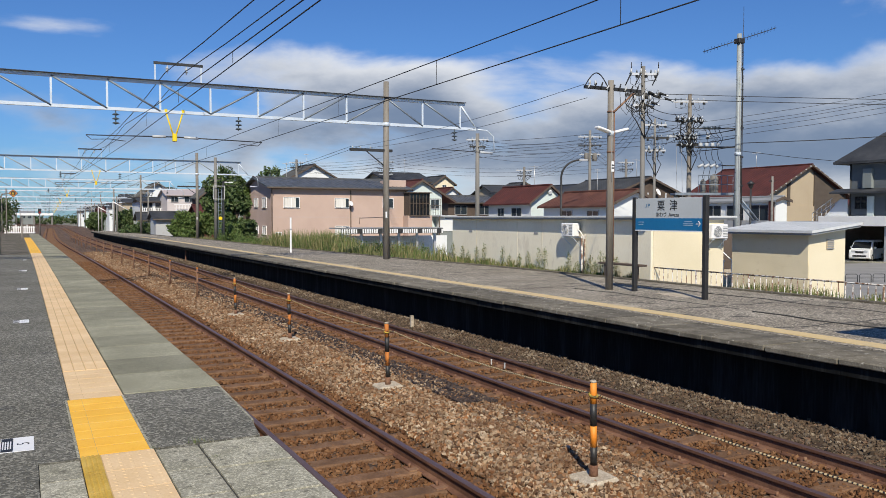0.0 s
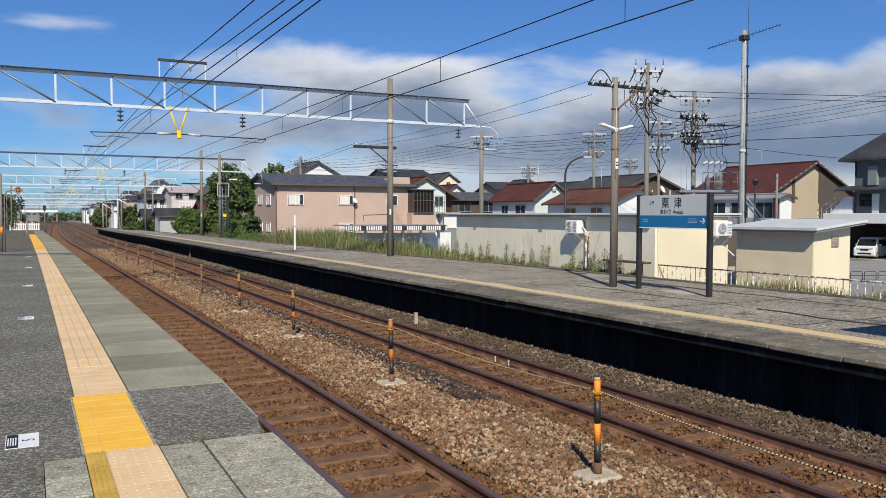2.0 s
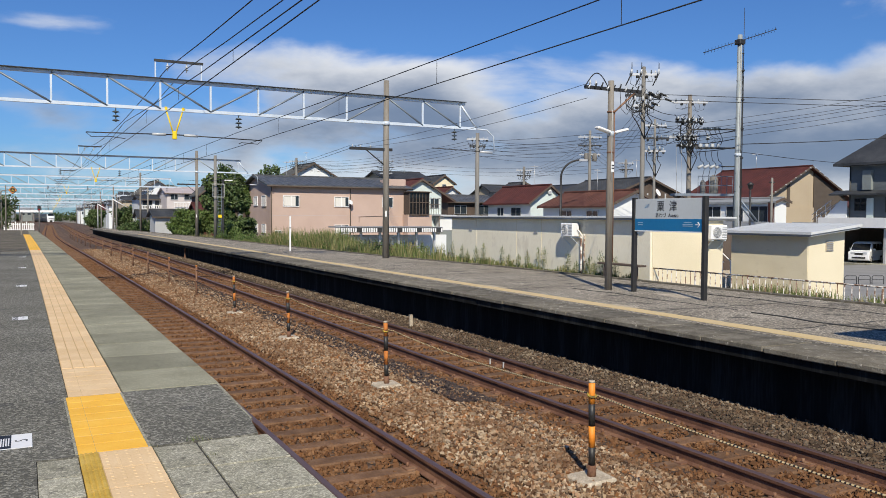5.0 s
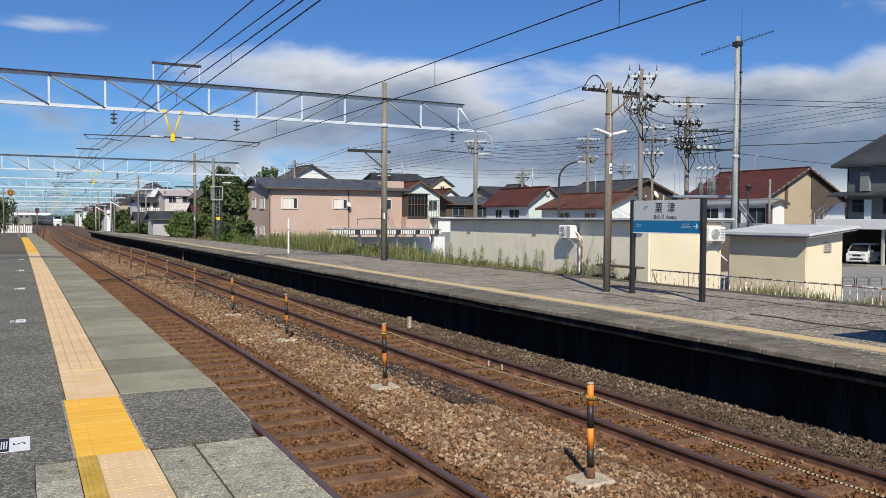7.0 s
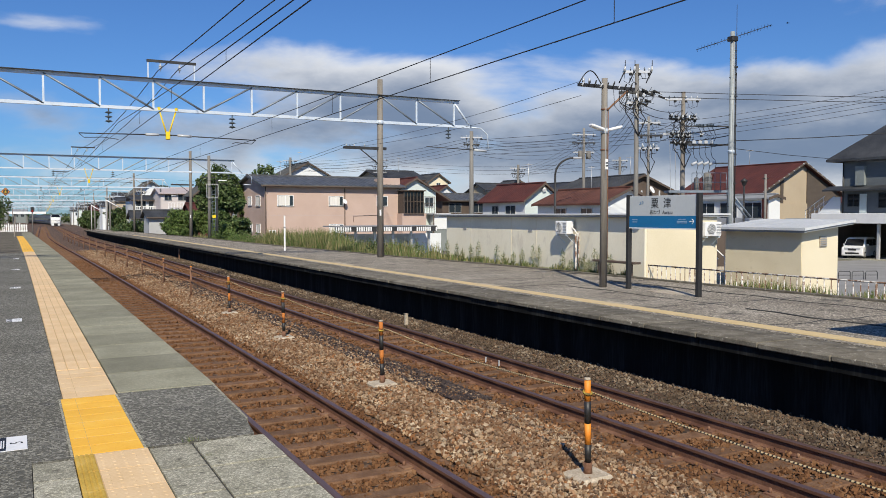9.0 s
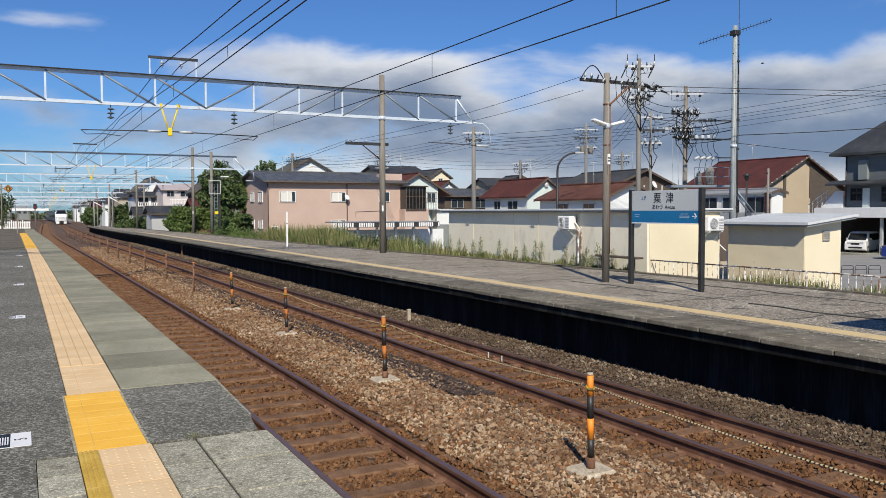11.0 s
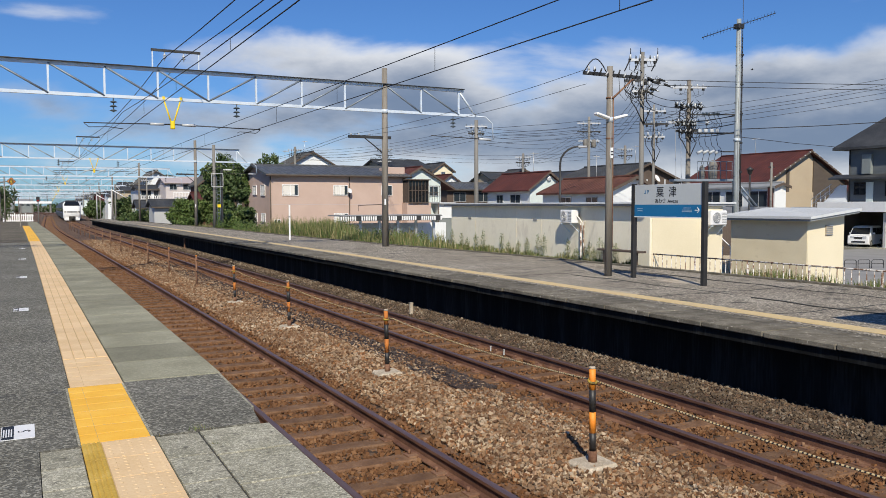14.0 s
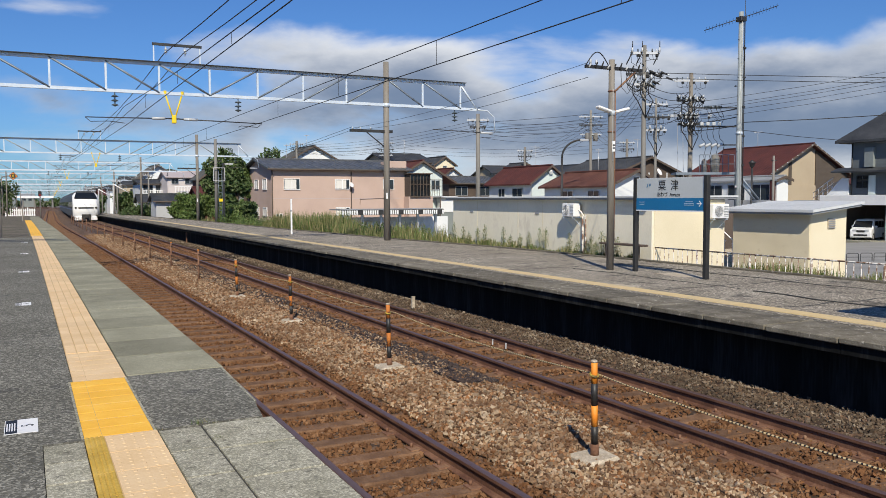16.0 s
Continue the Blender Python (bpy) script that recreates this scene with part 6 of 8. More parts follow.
def build_platform_pole():
    th = thing("lamp_pole", "weathered wooden platform pole with two white lamps and a crossarm", "lamp pole", pose(11.06, 13.9, -0.02))
    part("pole", rod((0, 0, -0.02), (0, 0, 4.42), 0.08, 0.062, 14), "pole_wood", th)
    part("crossarm", box(-0.68, 0.8, -0.035, 0.035, 4.21, 4.275), "dark_steel", th)
    for i in range(9):
        x = -0.62 + 0.16 * i
        part("fitting", rod((x, -0.04, 4.22), (x + 0.05, -0.05, 4.3 + 0.03 * (i % 3)), 0.02, 0.014, 6), "rubber" if i % 3 else "porcelain", th)
    for a, b in ((0.2, 0.55), (0.35, 0.75)):
        part("jumper", path_tube(bmesh.new(), [(a, -0.05, 4.2), (a + 0.02, -0.06, 3.85), ((a + b) / 2, -0.06, 3.72), (b, -0.05, 3.95), (b, -0.05, 4.2)], 0.006, 4), "wire", th)
    part("arm_brace", rod((0.62, 0, 4.2), (0.03, -0.06, 3.75), 0.022, 0.022, 6), "rust", th)
    for x in (-0.55, -0.4):
        part("insulator", rod((x, 0, 4.3), (x, 0, 4.39), 0.03, 0.02, 8), "porcelain", th)
    part("cable_loop", path_tube(bmesh.new(), [(-0.68 + 0.62 * f, 0, 4.25 + 0.3 * math.sin(math.pi * f)) for f in [i / 10 for i in range(11)]], 0.012, 5), "wire", th)
    for sx in (-1, 1):
        m = pose(0.06 * sx, -0.05, 3.33, 0, -14 * sx, 0)
        part("lamp", box(0.0 if sx > 0 else -0.36, 0.36 if sx > 0 else 0.0, -0.07, 0.07, -0.03, 0.03, 0.02, m), "white_paint", th, "white fluorescent lamp")
    part("lamp_bracket", rod((0, 0, 3.26), (0, 0, 3.36), 0.08, 0.08, 10), "steel", th)
    part("conduit", rod((0.062, -0.05, 0.6), (0.062, -0.05, 3.8), 0.012, 0.012, 6), "rust", th)
    part("conduit", rod((-0.02, -0.075, 2.3), (-0.02, -0.075, 3.8), 0.008, 0.008, 6), "grey_white", th)
    for z in (2.9, 3.75):
        part("band", rod((0, 0, z), (0, 0, z + 0.03), 0.078, 0.078, 12), "rust", th)
    part("white_label", box(-0.03, 0.04, -0.084, -0.068, 2.5, 2.72), "white_paint", th)
    for i in range(2):
        part("label_bar", box(-0.02, 0.04, -0.087, -0.084, 2.56 + 0.06 * i, 2.59 + 0.06 * i), "ink", th)
    p2 = thing("marker_post", "thin white stake on the far platform", "post", pose(10.45, 35.3, -0.05))
    part("stake", box(-0.035, 0.035, -0.02, 0.02, -0.02, 1.55, 0.005), "white_paint", p2)
    part("band", box(-0.04, 0.04, -0.024, 0.024, 1.0, 1.06), "grey_sheet", p2)
    lad = thing("ladder_pole", "tall grey steel signal pole with caged ladder and yellow plate", "signal pole", pose(11.9, 58.3, -0.08))
    part("mast", rod((0, 0, -0.02), (0, 0, 5.75), 0.12, 0.1, 12), "pole_concrete", lad, "pale concrete mast")
    part("mast", box(0.46, 0.58, -0.08, 0.08, -0.02, 4.1), "dark_steel", lad, "dark steel upright")
    for x in (0.17, 0.4):
        part("ladder_rail", rod((x, -0.05, 0.1), (x, -0.05, 3.6), 0.018, 0.018, 6), "brace_steel", lad)
    for i in range(13):
        part("rung", rod((0.17, -0.05, 0.3 + 0.25 * i), (0.4, -0.05, 0.3 + 0.25 * i), 0.014, 0.014, 6), "brace_steel", lad)
    for z in (2.84, 3.74):
        part("cage_bar", box(-0.24, 0.56, -0.3, -0.26, z, z + 0.04), "grey_white", lad)
    for x in (-0.24, 0.53):
        part("cage_bar", box(x, x + 0.035, -0.3, -0.26, 2.88, 3.74), "grey_white", lad)
    part("crossarm", box(-0.45, 0.45, -0.04, 0.04, 4.2, 4.27), "dark_steel", lad)
    part("lamp", box(0.62, 1.2, -0.06, 0.06, 4.0, 4.08, 0.02), "white_paint", lad)
    part("yellow_plate", box(0.18, 0.42, -0.1, -0.082, 1.42, 1.62), "yellow_paint", lad)


def utility_pole(x, y, z1, r, arms, label, mat="pole_concrete", trans=False):
    th = thing("utility_pole", label, "utility pole", pose(x, y, -2.2), group="utility poles of the town")
    h = z1 + 2.2
    part("pole", rod((0, 0, -0.02), (0, 0, h), r * 1.25, r * 0.85, 12), mat, th)
    rng = random.Random(int(x * 10))
    for k, (z, w) in enumerate(arms):
        zz = z + 2.2
        part("crossarm", box(-w / 2, w / 2, -0.05, 0.05, zz - 0.05, zz + 0.05, 0, pose(0, 0, 0, 0, 0, -27)), "dark_steel" if k % 2 else "frame", th)
        turn = pose(0, 0, 0, 0, 0, -27)
        for i in range(6):
            a = -w / 2 + w * (i + 0.5) / 6 + rng.uniform(-0.04, 0.04)
            p = turn @ Vector((a, rng.uniform(-0.1, 0.02), zz + 0.05))
            part("insulator", rod(p, p + Vector((0, 0, 0.11)), 0.032, 0.02, 7), rng.choice(("porcelain", "dark_insulator", "porcelain")), th)
            q = turn @ Vector((a, -0.08, zz - 0.05))
            if i % 2:
                part("clamp", box(-0.05, 0.05, -0.05, 0.05, -0.1, 0.0, 0.01, Matrix.Translation(q)), "rubber", th)
            drop = rng.uniform(0.25, 0.6)
            e = turn @ Vector((a * 0.35 + rng.uniform(-0.1, 0.1), -0.1, zz - drop))
            part("jumper", path_tube(bmesh.new(), [q, q.lerp(e, 0.4) + (turn @ Vector((0.14 if a > 0 else -0.14, 0, -0.12))), e], 0.009 * max(1.0, y / 35), 4), "wire", th)
    if trans:
        for sx in (-1, 1):
            part("transformer", lathe([(0.2, 0), (0.22, 0.05), (0.22, 0.6), (0.15, 0.68)], 14, pose(sx * 0.42, -0.1, h - 2.6)), "pole_concrete", th)
    return th


def build_utility_poles():
    U = utility_pole
    U(29.6, 52.5, 7.65, 0.16, ((7.2, 1.6), (6.7, 1.2)), "concrete utility pole with crossarms")
    U(43.1, 56.9, 8.95, 0.125, ((8.4, 2.0), (7.7, 2.0), (6.9, 1.8)), "concrete utility pole with transformer", trans=True)
    U(21.55, 25.1, 7.4, 0.09, ((7.1, 1.1), (6.3, 1.4), (5.9, 0.9)), "concrete utility pole with switch gear")
    U(30.9, 35.0, 6.95, 0.075, ((6.6, 1.3), (5.9, 1.6), (5.2, 1.2)), "concrete utility pole with black cable ends")
    U(27.6, 28.9, 7.25, 0.105, ((6.9, 1.6), (6.0, 1.3), (5.3, 1.9), (4.9, 1.2)), "dark utility pole with crowded insulators", "pole_wood")
    U(42.5, 100, 9.3, 0.2, ((8.8, 2.2), (8.0, 2.2), (7.2, 1.8)), "far utility pole with crossarms")
    U(29.8, 98, 8.6, 0.16, ((8.2, 1.8), (7.6, 1.6)), "far utility pole with crossarms")
    U(50.0, 78, 7.2, 0.16, ((6.8, 1.8), (6.2, 1.6)), "far utility pole with crossarms")
    U(59.5, 72, 8.0, 0.16, ((7.6, 1.8), (6.9, 1.6)), "far utility pole with crossarms")
    for x, y, h in ((13.0, 102.0, 4.75), (11.3, 121.0, 4.4), (12.0, 155.0, 4.2), (12.3, 166.0, 4.1), (14.0, 200.0, 4.6), (15.5, 240.0, 4.8)):
        U(x, y, h, 0.1, ((h - 0.4, 1.3),), "slim weathered pole beside the line")
    for x, y, h in ((11.3, 121.0, 3.6), (11.5, 149.0, 3.3)):
        lp = thing("lamp_post", "white platform lamp post with a slanting lamp arm", "lamp post", pose(x - 0.5, y, dip(y) - 0.25), group="lamp posts at the platform end")
        part("post", rod((0, 0, -0.9), (0, 0, h + 0.6), 0.09, 0.07, 8), "grey_white", lp)
        part("lamp_arm", rod((0, -0.1, h + 0.5), (2.0, -0.1, h - 0.7), 0.075, 0.06, 6), "white_paint", lp)
    # cable bundles hanging on the poles
    for x, y, z in ((30.9, 35.0, 5.3), (27.6, 28.9, 5.2), (27.6, 28.9, 6.0), (21.55, 25.1, 6.1)):
        th = thing("cable_terminal", "black cable ends looping under white insulators", "cable terminal", pose(x, y, z, 0, 0, -27), group="cable terminals on the poles")
        for i in range(3):
            a = -0.35 + 0.3 * i
            part("loop", path_tube(bmesh.new(), [(a, -0.12, 0), (a - 0.12, -0.12, -0.25), (a - 0.1, -0.12, -0.6), (a + 0.08, -0.12, -0.85), (0.05, -0.1, -1.5)], 0.022, 5), "wire", th)
            part("cap", rod((a, -0.12, -0.02), (a, -0.12, 0.16), 0.05, 0.035, 8), "porcelain", th)
    # tubular mast with aerials
    th = thing("antenna_mast", "tall grey tubular mast with yagi aerials", "antenna mast", pose(26.4, 24.85, -2.2))
    part("mast", rod((0, 0, 0), (0, 0, 11.3), 0.14, 0.095, 14), "mast_steel", th)
    part("sleeve", rod((0, 0, 6.3), (0, 0, 6.42), 0.145, 0.145, 14), "steel", th)
    for i in range(24):
        z, sx = 1.8 + 0.38 * i, 1 if i % 2 else -1
        part("step_bolt", rod((0.08 * sx, -0.02, z), (0.22 * sx, -0.05, z), 0.011, 0.011, 5), "dark_steel", th)
    for i in range(7):
        z = 2.6 + 1.2 * i
        part("cable_clip", box(0.02, 0.17, -0.15, -0.08, z, z + 0.07, 0.01), "dark_steel", th)
    for sx in (-0.05, 0.06):
        part("cable", path_tube(bmesh.new(), [(sx, -0.13, 0.5), (sx + 0.02, -0.14, 3.5), (sx - 0.02, -0.125, 6.0), (sx + 0.01, -0.115, 8.5), (sx, -0.11, 10.9)], 0.014, 5), "wire" if sx > 0 else "grey_white", th)
    part("whip", rod((0.12, -0.1, 9.3), (0.12, -0.1, 12.4), 0.018, 0.01, 6), "dark_steel", th)
    part("cable", rod((0.14, -0.1, 2.5), (0.13, -0.1, 9.6), 0.02, 0.02, 6), "wire", th)
    part("boom", rod((-1.35, 0.68, 10.55), (1.35, -0.68, 11.55), 0.016, 0.016, 6), "dark_steel", th)
    for i in range(22):
        f = -1 + 2 * (i + 0.5) / 22
        c = Vector((1.35 * f, -0.68 * f, 11.05 + 0.5 * f))
        part("element", rod(c + Vector((-0.02, -0.04, 0.1)), c + Vector((0.02, 0.04, -0.1)), 0.006, 0.006, 4), "dark_steel", th)
    part("clamp", box(-0.16, 0.16, -0.16, 0.16, 10.9, 11.1, 0.02), "dark_steel", th)
    lt = thing("garden_lantern", "dark lantern on a slim brown post", "street lamp", pose(43.75, 40, -2.1))
    part("post", rod((0, 0, -0.02), (0, 0, 5.6), 0.07, 0.06, 8), "dark_steel", lt)
    part("shade", lathe([(0.05, 5.6), (0.14, 5.66), (0.18, 5.88), (0.27, 5.92), (0.08, 6.08), (0.03, 6.14)], 10), "dark_steel", lt)
    sp = thing("service_post", "grey service post carrying a cable to the house", "post", pose(52.1, 45.5, -2.15))
    part("post", rod((0, 0, -0.02), (0, 0, 6.9), 0.11, 0.09, 10), "pole_concrete", sp)
    part("arm", box(-0.3, 0.3, -0.04, 0.04, 6.5, 6.58), "dark_steel", sp)
    # curved street lamp
    lamp = thing("street_lamp", "dark curved-arm street lamp", "street lamp", pose(38.1, 54.0, -2.2))
    part("post", rod((0, 0, 0), (0, 0, 6.9), 0.11, 0.085, 10), "dark_steel", lamp)
    pts = [(1.5 * (1 - math.cos(a)) * 0.9, -1.5 * (1 - math.cos(a)) * 0.45, 6.9 + 1.4 * math.sin(a)) for a in [i * math.pi / 16 for i in range(9)]]
    part("arm", path_tube(bmesh.new(), pts, 0.08, 8), "dark_steel", lamp)
    e = Vector(pts[-1])
    part("head", box(-0.1, 0.6, -0.12, 0.12, -0.1, 0.06, 0.04, Matrix.Translation(e) @ pose(0, 0, 0, 0, 0, -27)), "frame", lamp)


def build_cables():
    W = lambda a, b, sag=0.3, r=0.014: wire("power_cable", [a, b], "dark power cable between poles", r * 0.7, "power cables", sag, 8)
    A = (10.45, 13.9, 4.3)
    W(A, (10.6, 28, 4.05), 0.15, 0.008)
    W((10.45, 13.9, 4.0), (10.9, 28, 4.0), 0.15, 0.008)
    W((10.6, 28, 4.1), (10.6, 63, 4.1), 0.5, 0.01)
    W((10.9, 28, 4.1), (10.9, 63, 4.1), 0.5, 0.01)
    W((11.8, 13.9, 4.25), (21.5, 25.1, 6.3), 0.3, 0.012)
    # from the near pole group to the right
    for z, zb, r in ((6.35, 6.0, 0.02), (6.15, 5.8, 0.02)):
        W((21.5, 25.1, z), (46, 12, zb), 0.15, r)
    for i, (z, zb) in enumerate(((7.0, 9.2), (6.6, 8.8), (6.4, 8.6), (6.2, 8.2), (5.9, 7.8))):
        W((29.6, 52.5, z), (66, 24, zb + 4.6), 1.3, 0.022)
    for i in range(5):
        W((29.6, 52.5, 7.2 - 0.3 * i), (43.1, 56.9, 8.4 - 0.4 * i), 0.5, 0.018)
        W((29.6, 52.5, 7.2 - 0.25 * i), (29.8, 98, 8.2 - 0.3 * i), 0.6, 0.018)
        W((43.1, 56.9, 8.3 - 0.4 * i), (50, 78, 6.8 - 0.2 * i), 0.5, 0.018)
        W((43.1, 56.9, 8.3 - 0.4 * i), (21.5, 25.1, 6.0 - 0.25 * i), 0.9, 0.012)
    for i in range(3):
        W((27.6, 28.9, 5.3 - 0.35 * i), (26.4, 24.85, 5.2 - 0.35 * i), 0.05, 0.03)
        W((30.9, 35, 6.2 - 0.3 * i), (27.6, 28.9, 6.2 - 0.3 * i), 0.25, 0.02)
        W((21.5, 25.1, 6.0 - 0.3 * i), (27.6, 28.9, 6.4 - 0.3 * i), 0.25, 0.02)
        W((42.5, 100, 8.8 - 0.5 * i), (29.8, 98, 8.2 - 0.4 * i), 0.6, 0.03)
        W((42.5, 100, 8.8 - 0.5 * i), (59.5, 72, 7.6 - 0.4 * i), 0.8, 0.025)
        W((59.5, 72, 7.6 - 0.4 * i), (43.1, 56.9, 8.0 - 0.4 * i), 0.6, 0.02)
    W((26.4, 24.85, 4.6), (52, 14, 7.6), 0.5, 0.03)
    W((26.4, 24.85, 4.3), (60, 30, 5.6), 0.6, 0.02)


# ---- plants ----


def leaf_cloud(rng, blobs, count, size):
    """Many small bent leaves on and in a set of ellipsoids: (centre, radii)."""
    vol = np.array([np.prod(b[1]) ** 0.67 for b in blobs]); vol = vol / vol.sum()
    k = rng.choice(len(blobs), count, p=vol)
    c = np.array([b[0] for b in blobs])[k]
    rr = np.array([b[1] for b in blobs])[k]
    d = rng.normal(size=(count, 3)); d /= np.linalg.norm(d, axis=1, keepdims=True)
    rad = rng.uniform(0.55, 1.08, (count, 1)) + 0.12 * np.sin(7 * d[:, :1] + 5 * d[:, 2:])
    p = c + d * rr * rad
    a = rng.normal(size=(count, 3)); a /= np.linalg.norm(a, axis=1, keepdims=True)
    b = np.cross(a, rng.normal(size=(count, 3))); b /= np.linalg.norm(b, axis=1, keepdims=True)
    s = rng.uniform(0.6, 1.4, (count, 1)) * size
    n = np.cross(a, b)
    v = np.stack([p - a * s, p - b * s * 0.5 + n * s * 0.1, p + a * s, p + b * s * 0.5 + n * s * 0.1], 1)
    f = np.arange(4 * count).reshape(-1, 4)
    return v.reshape(-1, 3), f


def tree(x, y, zg, h, w, label, seed, mat="dark_leaf", count=5200, size=0.16, name="tree"):
    rng = np.random.default_rng(seed)
    th = thing(name, label, name, pose(x, y, zg), group=name + "s beside the line")
    bm = bmesh.new()
    tube(bm, (0, 0, -0.05), (0.1, 0, h * 0.5), 0.045 * h ** 0.7 + 0.02, 0.03 * h ** 0.7, 8)
    blobs = []
    for i in range(9):
        a = rng.uniform(0, 6.28)
        r = rng.uniform(0.1, 0.36) * w
        z = h * rng.uniform(0.3, 0.82)
        c = np.array([r * math.cos(a), r * math.sin(a), z])
        q = rng.uniform(0.22, 0.34) * w
        blobs.append((c, np.array([q, q, q * rng.uniform(0.6, 0.95)])))
        tube(bm, (0.05, 0, h * rng.uniform(0.2, 0.45)), tuple(c), 0.03 * h ** 0.6, 0.01, 5)
    blobs.append((np.array([0, 0, h * 0.85]), np.array([0.25 * w, 0.25 * w, h * 0.15])))
    part("trunk", bm, "bark", th)
    v, f = leaf_cloud(rng, blobs, count, size)
    part("crown", raw_mesh("crown", v, f, mat), mat, th)


def weeds(name, pts_fn, count, h, seed, label):
    rng = np.random.default_rng(seed)
    base = np.array([pts_fn(rng) for _ in range(count)])
    hh = rng.uniform(*h, count) * (0.6 + 0.8 * np.abs(np.sin(base[:, 1] * 0.9 + np.sin(base[:, 1] * 2.3))))
    a = rng.uniform(0, 6.28, count)
    lean = rng.uniform(0.05, 0.45, count) * hh
    dx, dy = np.cos(a) * lean, np.sin(a) * lean
    w = rng.uniform(0.005, 0.014, count) * (1 + base[:, 1] * 0.012)
    px, py = -np.sin(a) * w, np.cos(a) * w
    z0 = np.zeros(count)
    v = np.stack([base + np.stack([px, py, z0], 1), base - np.stack([px, py, z0], 1),
                  base + np.stack([dx * 0.4 - px, dy * 0.4 - py, hh * 0.6], 1), base + np.stack([dx * 0.4 + px, dy * 0.4 + py, hh * 0.6], 1),
                  base + np.stack([dx, dy, hh], 1)], 1)
    f = []
    for i in range(count):
        o = 5 * i
        f.append((o, o + 1, o + 2, o + 3)); f.append((o + 3, o + 2, o + 4))
    solid(name, raw_mesh(name, v.reshape(-1, 3), f, "weed"), "weed", label, "weeds", "stuff")


def build_plants():
    tree(16.5, 72.4, -1.2, 6.4, 2.5, "dense dark green broadleaf tree beside the pink house", 1, count=9000, size=0.17)
    tree(18.4, 85.5, -1.2, 7.9, 4.2, "dense dark green broadleaf tree beside the pink house", 2, count=8000, size=0.18)
    tree(19.5, 82.0, -1.5, 6.7, 1.9, "climbing ivy and shrub at the corner of the pink house", 12, "leaf", 5000, 0.12, "bush")
    tree(16.7, 69.6, -1.1, 2.4, 2.2, "dense green shrub below the broadleaf tree", 11, "dark_leaf", 6000, 0.11, "bush")
    tree(25.2, 93, -2, 9.3, 5.4, "green tree rising behind the pink house", 3, count=6000, size=0.22)
    tree(15.3, 68.5, -1.0, 2.0, 2.2, "leafy green shrub beside the platform", 4, "leaf", 5000, 0.1, "bush")
    tree(13.3, 60.5, -1.0, 1.9, 2.2, "leafy green shrub beside the platform", 5, "leaf", 4000, 0.09, "bush")
    tree(11.9, 72.0, -1.0, 3.1, 2.7, "spreading green bush behind the platform", 6, "leaf", 7000, 0.11, "bush")
    tree(14.1, 75.0, -1.0, 3.0, 2.7, "leafy green shrub beside the platform", 7, "leaf", 5000, 0.12, "bush")
    tree(10.4 + bend(165), 165, -1.6, 4.0, 3.2, "dark green roadside tree along the line", 9, count=5000, size=0.24)
    tree(14.6, 140, -1.6, 4.4, 4.0, "dark green tree beside the white house", 10, count=4500, size=0.2)
    for i, (x, y, h) in enumerate(((11.2, 99, 1.7), (13.4, 108, 1.9), (15.2, 113, 2.3), (15.9, 106, 2.6))):
        tree(x, y, -1.2, h, 3.4, "dark green bush along the line", 60 + i, count=3000, size=0.14, name="bush")
    for i, (x, y) in enumerate(((-6.5, 118), (-9, 128), (-4.4, 140), (-12, 105))):
        tree(x, y, -1.2, 7.0 - 0.6 * i, 6, "dark green tree beside the yard", 20 + i, count=4500, size=0.24)
    weeds("weeds_by_outbuilding", lambda g: (g.uniform(13.62, 13.8), 16.2 + 10.5 * g.random(), -0.12), 1700, (0.06, 0.24), 31, "dry green weeds along the outbuilding wall")
    weeds("weeds_by_platform", lambda g: (12.6 + 1.9 * g.random(), 27 + 22 * g.random(), -0.75), 15000, (0.45, 1.0), 32, "tall green weeds behind the platform")
    weeds("weeds_by_bushes", lambda g: (11.7 + 3.5 * g.random(), 48 + 24 * g.random(), -0.9), 12000, (0.35, 0.75), 33, "tall green weeds behind the platform")
    weeds("reeds_by_platform", lambda g: (12.75 + 1.5 * g.random(), 37.5 + 9.5 * g.random(), -0.75), 9000, (0.7, 1.25), 36, "tall leafy green weeds behind the platform")
    weeds("reeds_by_shelter", lambda g: (13.0 + 1.2 * g.random(), 29.0 + 3.4 * g.random(), -0.75), 2600, (0.5, 1.1), 37, "tall leafy green weeds beside the outbuilding")
    weeds("weeds_by_fence", lambda g: (14.05 + 0.8 * g.random(), 8.5 + 5.0 * g.random(), -0.42), 3600, (0.1, 0.4), 34, "dry weeds behind the railing")
    rng = np.random.default_rng(77)
    blobs = []
    for i in range(46):
        y = 28 + 30 * rng.random()
        blobs.append((np.array([12.9 + 1.6 * rng.random() - 0.03 * (y - 28), y, -0.45 + 0.25 * rng.random()]), np.array([0.35, 0.5, 0.45 + 0.35 * rng.random()])))
    v, f = leaf_cloud(rng, blobs, 16000, 0.05)
    solid("weed_clumps", raw_mesh("weed_clumps", v, f, "leaf"), "leaf", "bushy green weeds behind the platform", "weeds", "stuff")
    # a low dark belt of trees closes the view along the line
    blobs = []
    for i in range(60):
        x = -110 + 4.2 * i + rng.uniform(-2, 2)
        hh = rng.uniform(1.2, 2.6)
        blobs.append((np.array([x, 455 - 0.25 * x + rng.uniform(-6, 6), -2.2 + hh]), np.array([4.0, 3.0, hh])))
    v, f = leaf_cloud(rng, blobs, 14000, 0.55)
    solid("far_tree_belt", raw_mesh("far_tree_belt", v, f, "dark_leaf"), "dark_leaf", "distant dark belt of trees and hedges", "trees", "stuff")
    # taller stalks against the outbuilding wall
    rng = np.random.default_rng(41)
